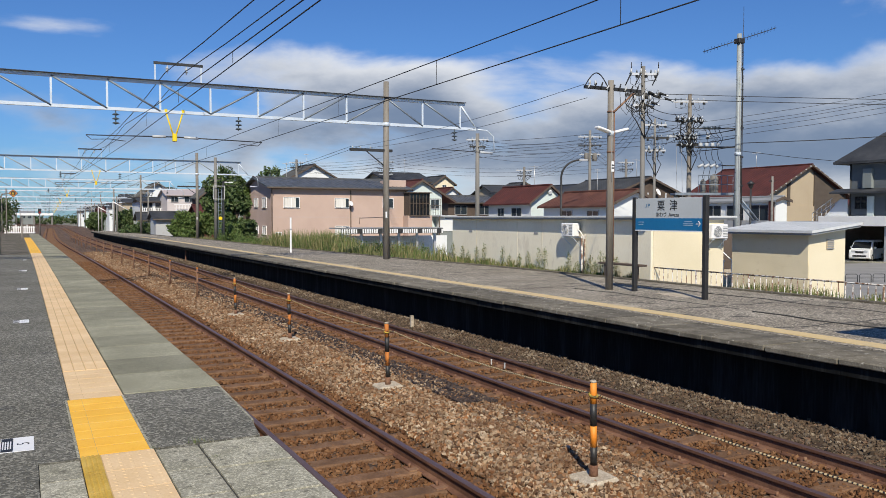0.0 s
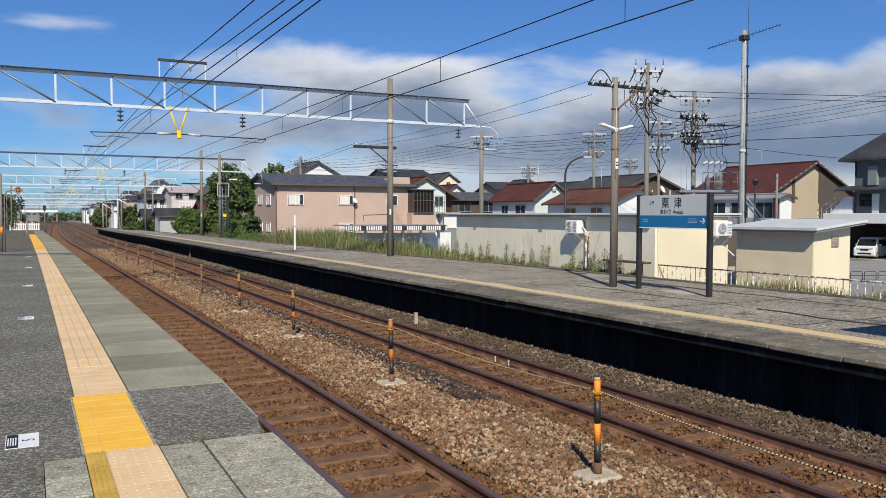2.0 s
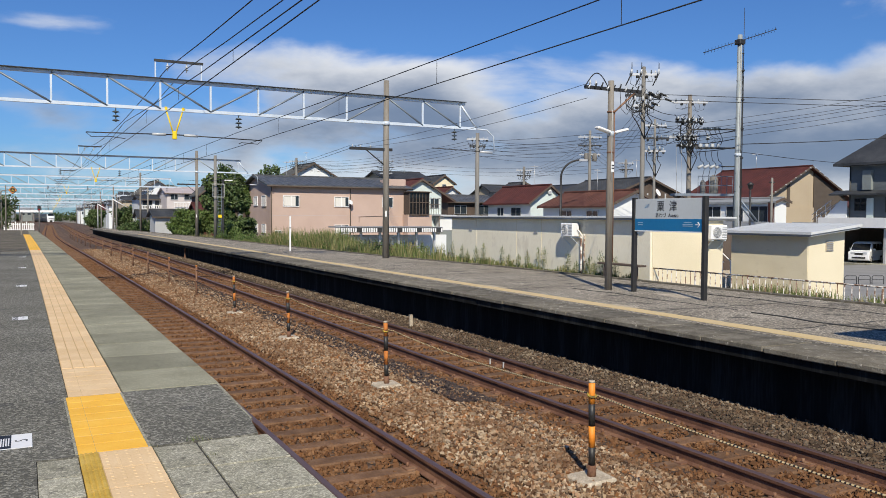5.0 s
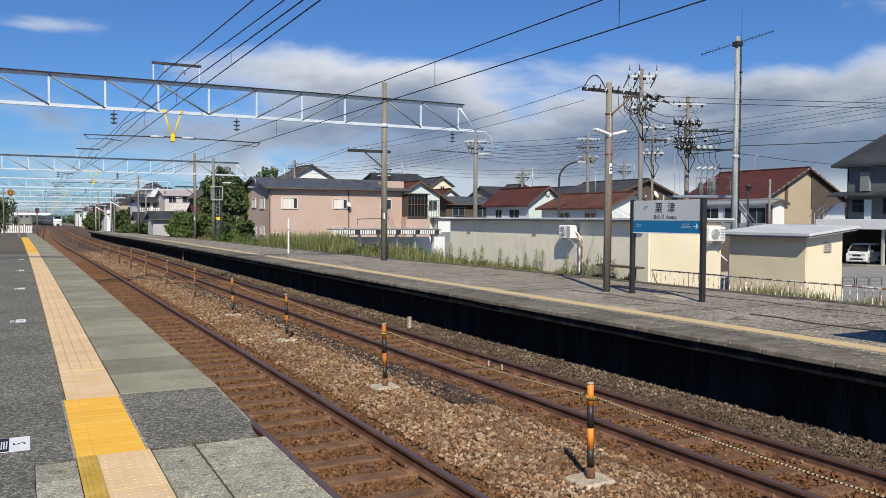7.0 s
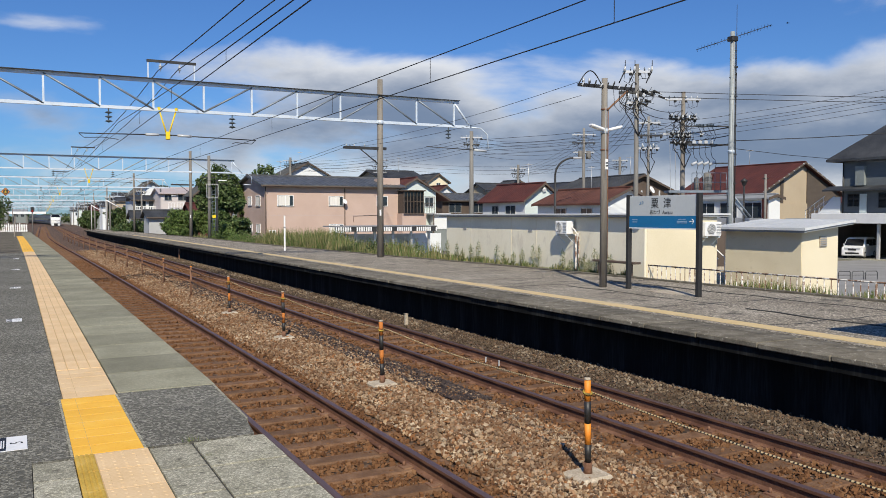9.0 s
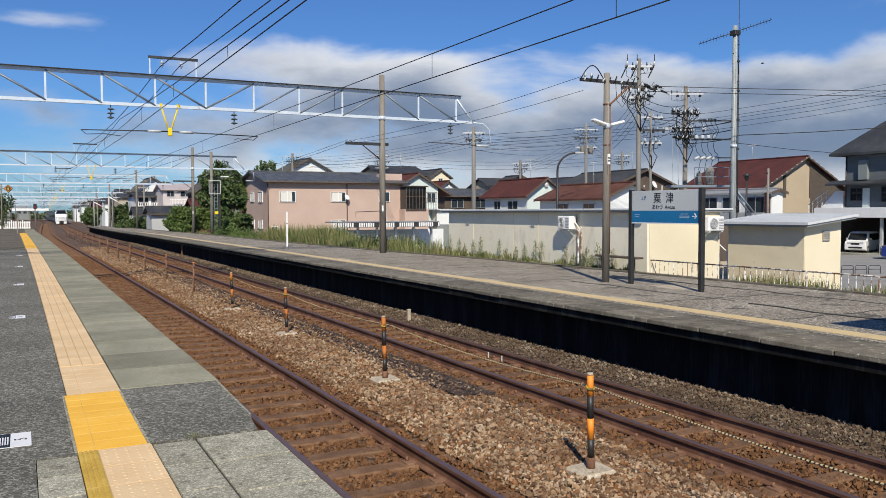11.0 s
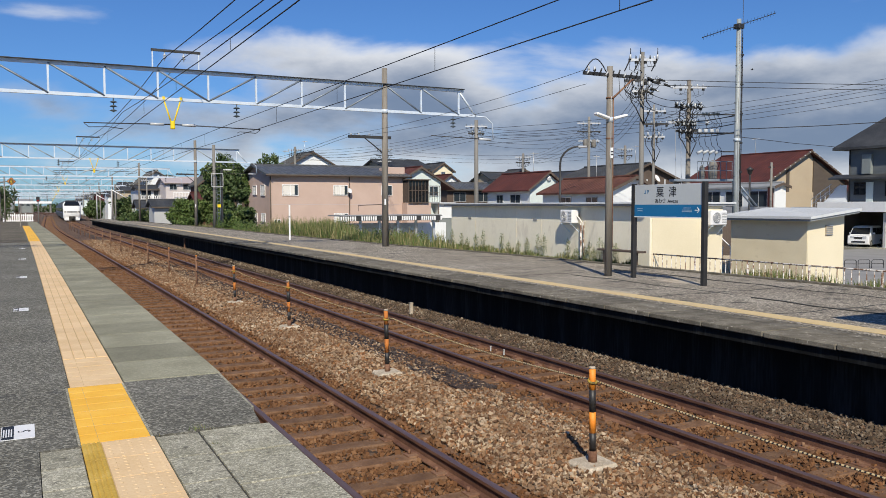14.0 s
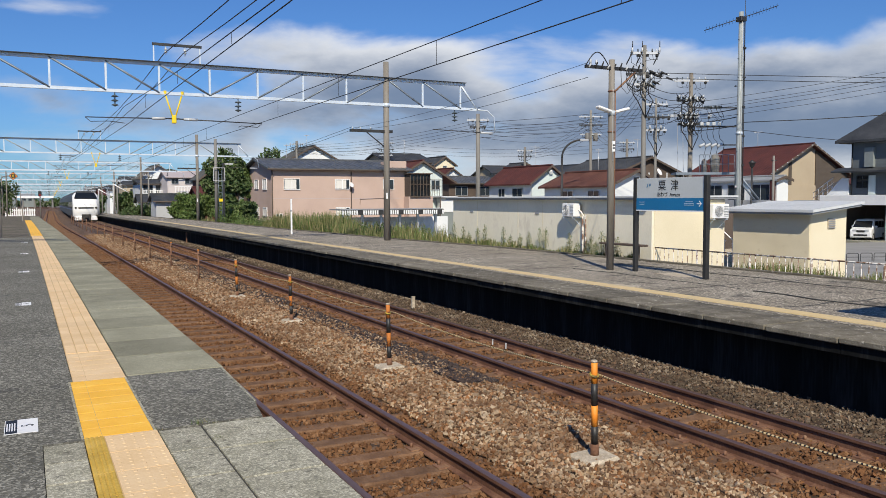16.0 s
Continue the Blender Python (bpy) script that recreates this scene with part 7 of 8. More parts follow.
    for i, y in enumerate((26.0, 25.3, 24.9, 24.3, 23.8, 22.6, 22.2, 21.6, 21.1, 20.5, 20.2, 19.0, 18.6, 18.2, 18.0, 17.8, 17.55, 17.3, 17.1, 16.9)):
        h = rng.uniform(0.4, 0.8)
        th = thing("weed_stalk", "tall branching weed against the beige wall", "weed", pose(13.68, y, -0.15), group="weeds against the outbuilding")
        bm = bmesh.new()
        tube(bm, (0, 0, 0), (0.02, 0.03, h), 0.008, 0.004, 5)
        for j in range(16):
            z = h * (0.2 + 0.8 * j / 16)
            a = rng.uniform(0, 6.28)
            q = 0.2 * (1.15 - z / h)
            tube(bm, (0.01, 0.02, z), (q * math.cos(a) * 0.4, q * math.sin(a), z + 0.1), 0.004, 0.002, 4)
        part("stem", bm, "weed", th)
        v, f = leaf_cloud(rng, [(np.array([0, 0, h * 0.6]), np.array([0.07, 0.13, h * 0.42]))], 170, 0.019)
        part("leaves", raw_mesh("leaves", v, f, "weed"), "weed", th)


# ---- far end of the station ----


def build_far_end():
    th = thing("number_sign", "orange diamond sign with a black number on a hooked post", "sign", pose(-0.893, 36.901, 0))
    h, out = 2.452, 0.492
    part("post", path_tube(bmesh.new(), [(0, 0, -0.02), (0, 0, h - 0.35), (0.03, 0, h - 0.16), (0.12, 0, h - 0.04), (0.3, 0, h), (out, 0, h)], 0.022, 8), "pole_concrete", th, "slim grey hooked post")
    part("plate", box(-0.12, 0.12, -0.02, 0.02, -0.12, 0.12, 0.01, pose(out, 0, h, 0, 45, 0)), "black_paint", th)
    part("face", box(-0.1, 0.1, -0.03, -0.021, -0.1, 0.1, 0, pose(out, 0, h, 0, 45, 0)), "orange_paint", th)
    part("disc", rod((out, -0.034, h), (out, -0.031, h), 0.09, 0.09, 20), "black_paint", th)
    lettering("6", 0.155, (out, -0.037, h), (90, 0, 0), "yellow_paint", th)
    pp = thing("platform_post", "dark brown round post with a yellow band on the platform", "post", pose(-1.012, 36.901, 0))
    part("post", rod((0, 0, -0.02), (0, 0, 3.1), 0.05, 0.045, 10), "pole_wood", pp)
    part("yellow_band", rod((0, 0, 0.698), (0, 0, 0.989), 0.055, 0.055, 10), "orange_paint", pp)
    for x, y, h in ((-1.55, 88, 4.2), (-0.2, 66, 1.1), (-2.2, 100, 4.0)):
        p = thing("yard_post", "thin dark post at the platform end", "post", pose(x, y, 0.0))
        part("post", rod((0, 0, -1.0), (0, 0, h), 0.06, 0.05, 8), "pole_wood", p)
    sg = thing("railway_signal", "black railway signal head with a red light on a mast", "signal", pose(1.75 + bend(118), 118, -1.0))
    part("mast", rod((0, 0, -0.02), (0, 0, 3.6), 0.08, 0.07, 8), "pole_concrete", sg)
    part("head", box(-0.2, 0.2, -0.15, 0.15, 2.95, 3.6, 0.06), "black_paint", sg)
    part("lens", rod((0, -0.17, 3.1), (0, -0.15, 3.1), 0.1, 0.1, 12), "red_lens", sg)
    f = thing("white_fence", "white board fence at the end of the platform", "fence", pose(-3.0, 150, -1.45))
    for i in range(14):
        part("board", box(0.32 * i, 0.32 * i + 0.2, 0, 0.04, 0.0, 1.5 + (0.2 if i % 5 == 0 else 0)), "white_paint", f)
    for z in (0.4, 1.2):
        part("rail", box(0, 4.5, 0.04, 0.08, z, z + 0.12), "white_paint", f)
    # long white footbridge deck far off beside the line
    br = thing("footbridge", "distant white footbridge deck with railing posts", "footbridge", pose(3.0, 395, 0))
    part("deck", box(-9, 8, -1.5, 1.5, 2.2, 3.2), "white_paint", br)
    for i in range(13):
        part("rail_post", rod((-9 + 1.4 * i, -1.4, 3.2), (-9 + 1.4 * i, -1.4, 5.8), 0.09, 0.09, 6), "pole_concrete", br)
    for x in (-8.5, -4, 0.5, 7.5):
        part("pier", box(x - 0.35, x + 0.35, -0.6, 0.6, -2.2, 2.2), "pole_concrete", br)
    for x, y, w, h in ((-14, 420, 10, 4), (-2, 430, 6, 3), (26, 440, 12, 5), (44, 400, 14, 5)):
        house("pale distant building near the end of the line", x, x + w, y, y + 10, -2.2, h, h + 1.2, "x", "grey_wall", "grey_sheet", tuple(("y", x + 1.5 + 2.5 * k, h - 1.5, 1.4, 1.2) for k in range(int(w / 2.6))), 0.3, False)


# ---- canopy shed behind the weeds ----


def build_canopy():
    th = thing("cycle_shelter", "long low cycle shelter with corrugated white canopy", "shelter")
    x0, x1, y0 = 17.2, 24.2, 47.5
    part("roof", box(x0, x1, y0, y0 + 2.2, 0.78, 0.86, 0, None), "grey_sheet", th)
    part("fascia", box(x0, x1, y0 - 0.06, y0, 0.5, 0.82), "dark_steel", th)
    rb = bmesh.new()
    n = 46
    for i in range(n):
        if i % 9 in (7, 8):
            continue
        x = x0 + (x1 - x0) * (i + 0.5) / n
        quad_box(rb, x - 0.045, x + 0.045, y0 - 0.1, y0 - 0.061, 0.52, 0.78)
    tagged(part("corrugation", rb, "white_paint", th), kind="stuff")
    for i in range(6):
        x = x0 + 0.3 + (x1 - x0 - 0.6) * i / 5
        part("post", box(x - 0.07, x + 0.07, y0 + 0.5, y0 + 0.64, -2.15, 0.78), "frame", th)
    part("low_wall", box(x0 - 0.5, x1 + 1.5, y0 + 2.3, y0 + 2.4, -2.15, 0.3), "white_wall", th)
    for i in range(7):
        bx = thing("storage_box", "pale storage box under the shelter", "box", pose(x0 + 0.5 + 1.0 * i, y0 + 1.2, -2.15), group="boxes under the shelter")
        part("body", box(0, 0.7, 0, 0.5, 0, 1.1 + 0.4 * (i % 3), 0.03), "white_paint" if i % 2 else "grey_sheet", bx)
        part("lid", box(-0.03, 0.73, -0.03, 0.53, 1.1 + 0.4 * (i % 3), 1.18 + 0.4 * (i % 3), 0.02), "frame", bx)


# ---- vehicles ----


def car_body(parent, length, width, height, paint):
    """A tall box-shaped small car; x forwards, z up from the road."""
    hw = width / 2
    side = [(-length / 2, 0.32), (-length / 2, 0.95), (-length / 2 + 0.12, height - 0.1), (-length / 2 + 0.3, height), (length / 2 - 1.35, height), (length / 2 - 0.95, height - 0.1),
            (length / 2 - 0.42, 1.02), (length / 2 - 0.06, 0.92), (length / 2, 0.7), (length / 2, 0.3), (length / 2 - 0.1, 0.2), (-length / 2 + 0.1, 0.2)]
    bm = bmesh.new()
    rows = []
    for y in (-hw, -hw + 0.08, hw - 0.08, hw):
        k = 0.0 if abs(y) < hw - 0.01 else 0.05
        rows.append([bm.verts.new((x * (1 - k * 0.4), y * (1 - 0.12 * max(0, z - 1.0) / (height - 1.0)), z - k * (z > 1))) for x, z in side])
    for p, q in zip(rows, rows[1:]):
        for i in range(len(side)):
            bm.faces.new((p[i], p[(i + 1) % len(side)], q[(i + 1) % len(side)], q[i]))
    bm.faces.new(rows[0]); bm.faces.new(rows[-1][::-1])
    part("body", bm, paint, parent)
    ws = bmesh.new()
    f0, f1 = length / 2 - 0.95, length / 2 - 0.44
    v = [ws.verts.new(p) for p in ((f1 + 0.0, -hw + 0.1, 1.06), (f1 + 0.0, hw - 0.1, 1.06), (f0 + 0.06, hw - 0.17, height - 0.14), (f0 + 0.06, -hw + 0.17, height - 0.14))]
    o = [ws.verts.new(p.co + Vector((-0.05, 0, -0.03))) for p in v]
    ws.faces.new(v); ws.faces.new(o[::-1])
    for i in range(4):
        ws.faces.new((v[i], v[(i + 1) % 4], o[(i + 1) % 4], o[i]))
    part("windscreen", ws, "dark_glass", parent)
    for sy in (-1, 1):
        y = sy * (hw + 0.062)
        for a, b in ((-length / 2 + 0.25, -length / 2 + 0.95), (-length / 2 + 1.02, -length / 2 + 1.75), (-length / 2 + 1.82, length / 2 - 1.0)):
            part("side_window", prism([(a, 1.03), (b, 1.03), (b - 0.04, height - 0.16), (a + 0.04, height - 0.16)], -0.012, 0.012, Matrix.Translation((0, y, 0)) @ pose(0, 0, 0, 90 + sy * 3.5, 0, 0)), "dark_glass", parent)
        for x in (-length / 2 + 0.55, length / 2 - 0.62):
            w = part("wheel", rod((x, sy * (hw - 0.2), 0.29), (x, sy * (hw + 0.005), 0.29), 0.29, 0.29, 20), "rubber", parent)
            part("rim", rod((x, sy * (hw - 0.0), 0.29), (x, sy * (hw + 0.012), 0.29), 0.19, 0.16, 14), "frame", w)
        part("headlight", box(length / 2 - 0.1, length / 2 + 0.012, sy * (hw - 0.36) - 0.16, sy * (hw - 0.36) + 0.16, 0.72, 0.9, 0.02), "porcelain", parent)
        part("tail_light", box(-length / 2 - 0.012, -length / 2 + 0.1, sy * (hw - 0.16) - 0.07, sy * (hw - 0.16) + 0.07, 0.75, 1.25, 0.02), "red_lens", parent)
        part("door_mirror", box(length / 2 - 1.05, length / 2 - 0.93, sy * (hw + 0.09) - 0.09, sy * (hw + 0.09) + 0.09, 1.05, 1.2, 0.03), paint, parent)
    part("rear_window", box(-length / 2 - 0.01, -length / 2 + 0.03, -hw + 0.14, hw - 0.14, 1.02, height - 0.25, 0.01), "dark_glass", parent)
    part("grille", box(length / 2 - 0.02, length / 2 + 0.014, -hw + 0.52, hw - 0.52, 0.66, 0.84), "black_paint", parent)
    part("lower_intake", box(length / 2 - 0.05, length / 2 + 0.012, -hw + 0.3, hw - 0.3, 0.36, 0.5), "black_paint", parent)
    part("plate", box(length / 2 - 0.02, length / 2 + 0.018, -0.17, 0.17, 0.52, 0.64), "white_paint", parent)
    part("plate", box(-length / 2 - 0.016, -length / 2 + 0.02, -0.17, 0.17, 0.55, 0.68), "yellow_paint", parent)


def train_car(head):
    th = thing("train_car", "white-fronted express train car with grey sides on the far track" if head else "grey and white express train car on the far track", "train", group="cars of the express train")
    L, hw = 20.0, 1.45
    y0 = 0.0
    prof = [(-hw, 0.45), (-hw, 2.3), (-hw + 0.16, 3.05), (-hw + 0.6, 3.42), (hw - 0.6, 3.42), (hw - 0.16, 3.05), (hw, 2.3), (hw, 0.45)]
    bm = bmesh.new()
    ys = [1.5, L] if head else [0.15, L - 0.15]
    rows = [[bm.verts.new((x, y, z)) for x, z in prof] for y in ys]
    for p, q in zip(rows, rows[1:]):
        for i in range(len(prof)):
            bm.faces.new((p[i], p[(i + 1) % len(prof)], q[(i + 1) % len(prof)], q[i]))
    bm.faces.new(rows[0]); bm.faces.new(rows[-1][::-1])
    part("body", bm, "train_grey", th, "grey painted car body")
    part("white_band", box(-hw - 0.01, hw + 0.01, ys[0] + 0.45, ys[-1] - 0.05, 0.6, 1.25), "train_grey", th)
    part("blue_stripe", box(-hw - 0.014, hw + 0.014, ys[0] + 0.45, ys[-1] - 0.05, 1.27, 1.38), "train_blue", th)
    for i in range(8):
        for sx in (-1, 1):
            y = 2.6 + 2.1 * i
            part("window", box(sx * hw - 0.02, sx * hw + 0.02, y, y + 1.6, 1.6, 2.25, 0.0), "dark_glass", th)
    part("underframe", box(-1.2, 1.2, 1.2, L - 0.6, 0.12, 0.46), "train_dark", th)
    for y in (3.4, 16.6):
        b = part("bogie", box(-1.0, 1.0, y - 1.5, y + 1.5, 0.22, 0.5, 0.05), "train_dark", th)
        for dy in (-1.05, 1.05):
            for sx in (-1, 1):
                part("wheel", rod((sx * 0.5, y + dy, 0.43), (sx * 0.63, y + dy, 0.43), 0.43, 0.43, 18), "train_dark", b)
    for y in (6.0, 13.0):
        part("roof_unit", box(-0.9, 0.9, y, y + 2.6, 3.4, 3.62, 0.06), "train_grey", th)
    if head:
        # smooth white nose: rows from the coupler up over the windscreen to the roof
        nose = [(0.3, 0.45, 1.25), (0.08, 0.8, 1.36), (0.0, 1.3, 1.4), (0.1, 2.0, 1.4), (0.3, 2.58, 1.4), (0.95, 3.05, 1.32), (1.7, 3.4, 1.12)]
        nb = bmesh.new()
        rr = []
        for y, z, w in nose:
            rr.append([nb.verts.new(q) for q in ((-1.45, 1.8, min(z, 3.0)), (-w, y + 0.3, z), (-w + 0.3, y + 0.05, z), (w - 0.3, y + 0.05, z), (w, y + 0.3, z), (1.45, 1.8, min(z, 3.0)))])
        for p, q in zip(rr, rr[1:]):
            for i in range(5):
                nb.faces.new((p[i], p[i + 1], q[i + 1], q[i])).smooth = True
        part("nose", nb, "train_white", th, "smooth white nose")
        wb = bmesh.new()
        corner = [(-1.26, 0.36, 2.66), (1.26, 0.36, 2.66), (1.02, 1.45, 3.33), (-1.02, 1.45, 3.33)]
        lo = [wb.verts.new(c) for c in corner]
        hi = [wb.verts.new((c[0], c[1] - 0.05, c[2] + 0.07)) for c in corner]
        wb.faces.new(lo[::-1]); wb.faces.new(hi)
        for i in range(4):
            wb.faces.new((lo[i], lo[(i + 1) % 4], hi[(i + 1) % 4], hi[i]))
        part("windscreen", wb, "dark_glass", th)
        part("lamp_band", box(-0.85, 0.85, 0.0, 0.4, 1.5, 1.66, 0.02), "train_dark", th, "dark lamp band across the nose")
        for sx in (-1, 1):
            part("headlight", rod((sx * 1.12, 0.05, 1.58), (sx * 1.12, 0.5, 1.58), 0.13, 0.13, 12), "train_dark", th)
        part("coupler", box(-0.16, 0.16, -0.35, 0.6, 0.35, 0.62, 0.03), "train_dark", th)
        part("skirt", box(-1.25, 1.25, 0.12, 1.4, 0.06, 0.55, 0.05), "train_white", th)
        part("coupler_recess", box(-0.5, 0.5, -0.02, 0.3, 0.04, 0.8, 0.02), "train_dark", th)
    return th


def build_shelter():
    # Stays out of view; added so its roof shadow falls on the far platform.
    th = thing("platform_shelter", "unseen steel-framed shelter with flat sheet roof, added for its shadow", "shelter", pose(0, 0, 0))
    part("roof", box(8.3, 12.8, -9.0, 4.45, 2.55, 2.66, 0.01), "grey_sheet", th)
    for y in (3.4, -1.0, -5.4):
        for x in (9.6, 12.2):
            part("post", box(x - 0.06, x + 0.06, y - 0.06, y + 0.06, -0.02, 2.55), "steel", th)


def build_switchgear():
    th = thing("switchgear_rack", "pole-mounted switchgear deck with railings, transformer and white insulators", "switchgear", pose(26.88, 26.7, 0, 0, 0, -27))
    part("bar", box(-0.95, 1.05, -0.03, 0.03, 5.38, 5.43), "dark_steel", th)
    part("bar", box(-0.8, 1.05, -0.04, 0.04, 4.56, 4.63), "dark_steel", th)
    part("bar", box(0.1, 1.05, -0.03, 0.03, 3.77, 3.82), "dark_steel", th)
    for i in range(4):
        x = -0.58 + 0.26 * i
        part("insulator", box(x - 0.08, x + 0.08, -0.14, -0.03, 4.62, 4.78, 0.03), "porcelain", th)
        part("insulator", rod((x - 0.1, -0.1, 3.72), (x + 0.12, -0.1, 3.84), 0.07, 0.05, 10), "porcelain", th)
        part("lead", path_tube(bmesh.new(), [(x, -0.1, 4.65), (x - 0.04, -0.1, 4.3), (x + 0.02, -0.1, 4.05), (x + 0.14, -0.1, 3.95), (x + 0.2, -0.1, 3.75), (x + 0.1, -0.1, 3.3), (x * 0.4, -0.1, 2.6)], 0.012, 5), "wire", th)
    for x in (-0.4, -0.22, 0.02, 0.2):
        bm = bmesh.new()
        for k in range(3):
            tube(bm, (x - 0.07 + 0.06 * k, -0.05, 5.43), (x - 0.04 + 0.06 * k, -0.05, 5.43), 0.075, 0.06, 10)
        part("disc_insulator", bm, "dark_insulator", th)
        part("lead", path_tube(bmesh.new(), [(x, -0.05, 5.4), (x + 0.15, -0.05, 5.1), (x + 0.3 - 0.5 * x, -0.05, 4.95), (x + 0.1, -0.08, 4.75)], 0.012, 5), "wire", th)
    part("deck", box(-1.75, 1.1, -0.4, 0.4, 2.5, 2.6), "brace_steel", th)
    for z in (2.95, 3.35):
        part("rail", rod((-0.75, -0.4, z), (0.75, -0.4, z), 0.018, 0.018, 6), "brace_steel", th)
    for i in range(7):
        x = -0.75 + 0.25 * i
        part("baluster", rod((x, -0.4, 2.6), (x, -0.4, 3.35), 0.014, 0.014, 6), "brace_steel", th)
    part("transformer", lathe([(0.16, 2.6), (0.19, 2.65), (0.19, 3.25), (0.13, 3.36), (0.05, 3.42)], 16, pose(0.05, 0, 0)), "pole_concrete", th)
    part("transformer", lathe([(0.1, 2.6), (0.12, 2.65), (0.12, 3.1), (0.05, 3.2)], 14, pose(-0.42, 0, 0)), "pole_concrete", th)
    for x in (-1.6, 1.0):
        part("leg", box(x - 0.06, x + 0.06, -0.06, 0.06, -2.2, 2.5), "pole_concrete", th)
    for k in range(2):
        part("brace", rod((0.8 + 0.2 * k, -0.3, 2.5), (1.7 + 0.2 * k, -0.3, 1.4), 0.04, 0.04, 6), "brace_steel", th)
    # switches near the top of the nearer pole
    sw = thing("pole_switches", "black switches and V-shaped insulators on the utility pole top", "switchgear", pose(21.55, 25.1, 0, 0, 0, -27))
    for x in (-0.5, -0.12, 0.55):
        part("insulator", rod((x, -0.08, 7.12), (x + 0.02, -0.08, 7.3), 0.05, 0.035, 8), "porcelain", sw)
        part("rod", rod((x + 0.02, -0.08, 7.3), (x + 0.02, -0.08, 7.55), 0.02, 0.012, 6), "wire", sw)
        part("strut", rod((x, -0.08, 7.1), (x - 0.22, -0.1, 6.65), 0.03, 0.02, 6), "wire", sw)
    for x, z in ((0.3, 6.35), (0.5, 6.2), (0.75, 6.3), (0.42, 5.95), (0.2, 5.85), (0.95, 6.1)):
        part("switch", rod((x - 0.12, -0.1, z + 0.05), (x + 0.12, -0.1, z - 0.04), 0.05, 0.03, 8), "rubber", sw)
        part("cap", rod((x + 0.12, -0.1, z - 0.04), (x + 0.22, -0.1, z - 0.08), 0.035, 0.02, 8), "porcelain", sw)
        part("lead", path_tube(bmesh.new(), [(x - 0.12, -0.1, z + 0.05), (x - 0.2, -0.1, z + 0.18), (x - 0.34, -0.1, z - 0.05), (0.05, -0.1, z - 0.5)], 0.01, 4), "wire", sw)
    for i in range(4):
        part("lead", path_tube(bmesh.new(), [(-0.6 + 0.1 * i, -0.1, 6.4), (-0.75 + 0.05 * i, -0.1, 6.0 - 0.05 * i), (-0.45 + 0.1 * i, -0.1, 5.6), (-0.05, -0.12, 5.7 + 0.1 * i)], 0.014, 5), "wire", sw)
    p3 = thing("pole_switches", "crowded black switches and white insulators on the dark utility pole", "switchgear", pose(27.6, 28.9, 0, 0, 0, -27))
    rng = random.Random(17)
    for k in range(26):
        x, z = rng.uniform(-0.7, 0.5), rng.choice((6.1, 5.95, 5.3, 5.15, 4.85))
        part("switch", box(x - 0.07, x + 0.07, -0.24, -0.1, z - 0.05, z + 0.06, 0.02), "rubber", p3)
        part("cap", rod((x, -0.26, z), (x + rng.uniform(-0.1, 0.1), -0.26, z + 0.11), 0.032, 0.02, 8), "porcelain", p3)
        part("lead", path_tube(bmesh.new(), [(x, -0.2, z + 0.05), (x + rng.uniform(-0.2, 0.2), -0.2, z + 0.22), (x + rng.uniform(-0.25, 0.25), -0.2, z - 0.1), (0.1, -0.12, z - 0.45)], 0.011, 4), "wire", p3)
    for x in (-0.55, -0.3):
        part("conduit", rod((x, -0.1, 1.5), (x - 0.1, -0.1, 5.2), 0.012, 0.012, 5), "frame", p3)


def build_barriers():
    for i in range(3):
        th = thing("cycle_barrier", "low dark tubular barrier on the forecourt", "barrier", pose(41.2 + 0.75 * i, 30.4 - 0.3 * i, -2.1, 0, 0, -24), group="barriers on the forecourt")
        part("hoop", path_tube(bmesh.new(), [(-0.34, 0, -0.02), (-0.34, 0, 0.4), (-0.28, 0, 0.47), (0.28, 0, 0.47), (0.34, 0, 0.4), (0.34, 0, -0.02)], 0.02, 6), "dark_steel", th)
        part("crossbar", rod((-0.34, 0, 0.25), (0.34, 0, 0.25), 0.016, 0.016, 6), "dark_steel", th)


def tv_aerial(x, y, z, h):
    th = thing("tv_aerial", "thin television aerial on a house roof", "aerial", pose(x, y, z, 0, 0, 20 * (x % 5)), group="television aerials")
    part("mast", rod((0, 0, -0.5), (0, 0, h), 0.025, 0.02, 6), "frame", th)
    part("boom", rod((-0.6, 0, h - 0.15), (0.6, 0, h - 0.15), 0.015, 0.015, 5), "frame", th)
    for i in range(7):
        part("element", rod((-0.55 + 0.18 * i, -0.3, h - 0.14), (-0.55 + 0.18 * i, 0.3, h - 0.14), 0.01, 0.01, 4), "frame", th)


def build_hills():
    for x, y, r, hgt in ((225, 1500, 62, 58), (290, 1560, 75, 50), (400, 1620, 90, 48)):
        bm = bmesh.new()
        n, m = 28, 9
        rows = []
        for j in range(m + 1):
            f = j / m
            rows.append([bm.verts.new((x + r * (1 - f) * math.cos(a) * 1.6, y + r * (1 - f) * math.sin(a), -3 + hgt * (1 - (1 - f) ** 1.7) * (0.9 + 0.1 * math.sin(5 * a)))) for a in [2 * math.pi * i / n for i in range(n)]])
        for p, q in zip(rows, rows[1:]):
            for i in range(n):
                bm.faces.new((p[i], p[(i + 1) % n], q[(i + 1) % n], q[i])).smooth = True
        solid("backdrop", bm, "hill", "distant wooded hill", "hill", "structure")


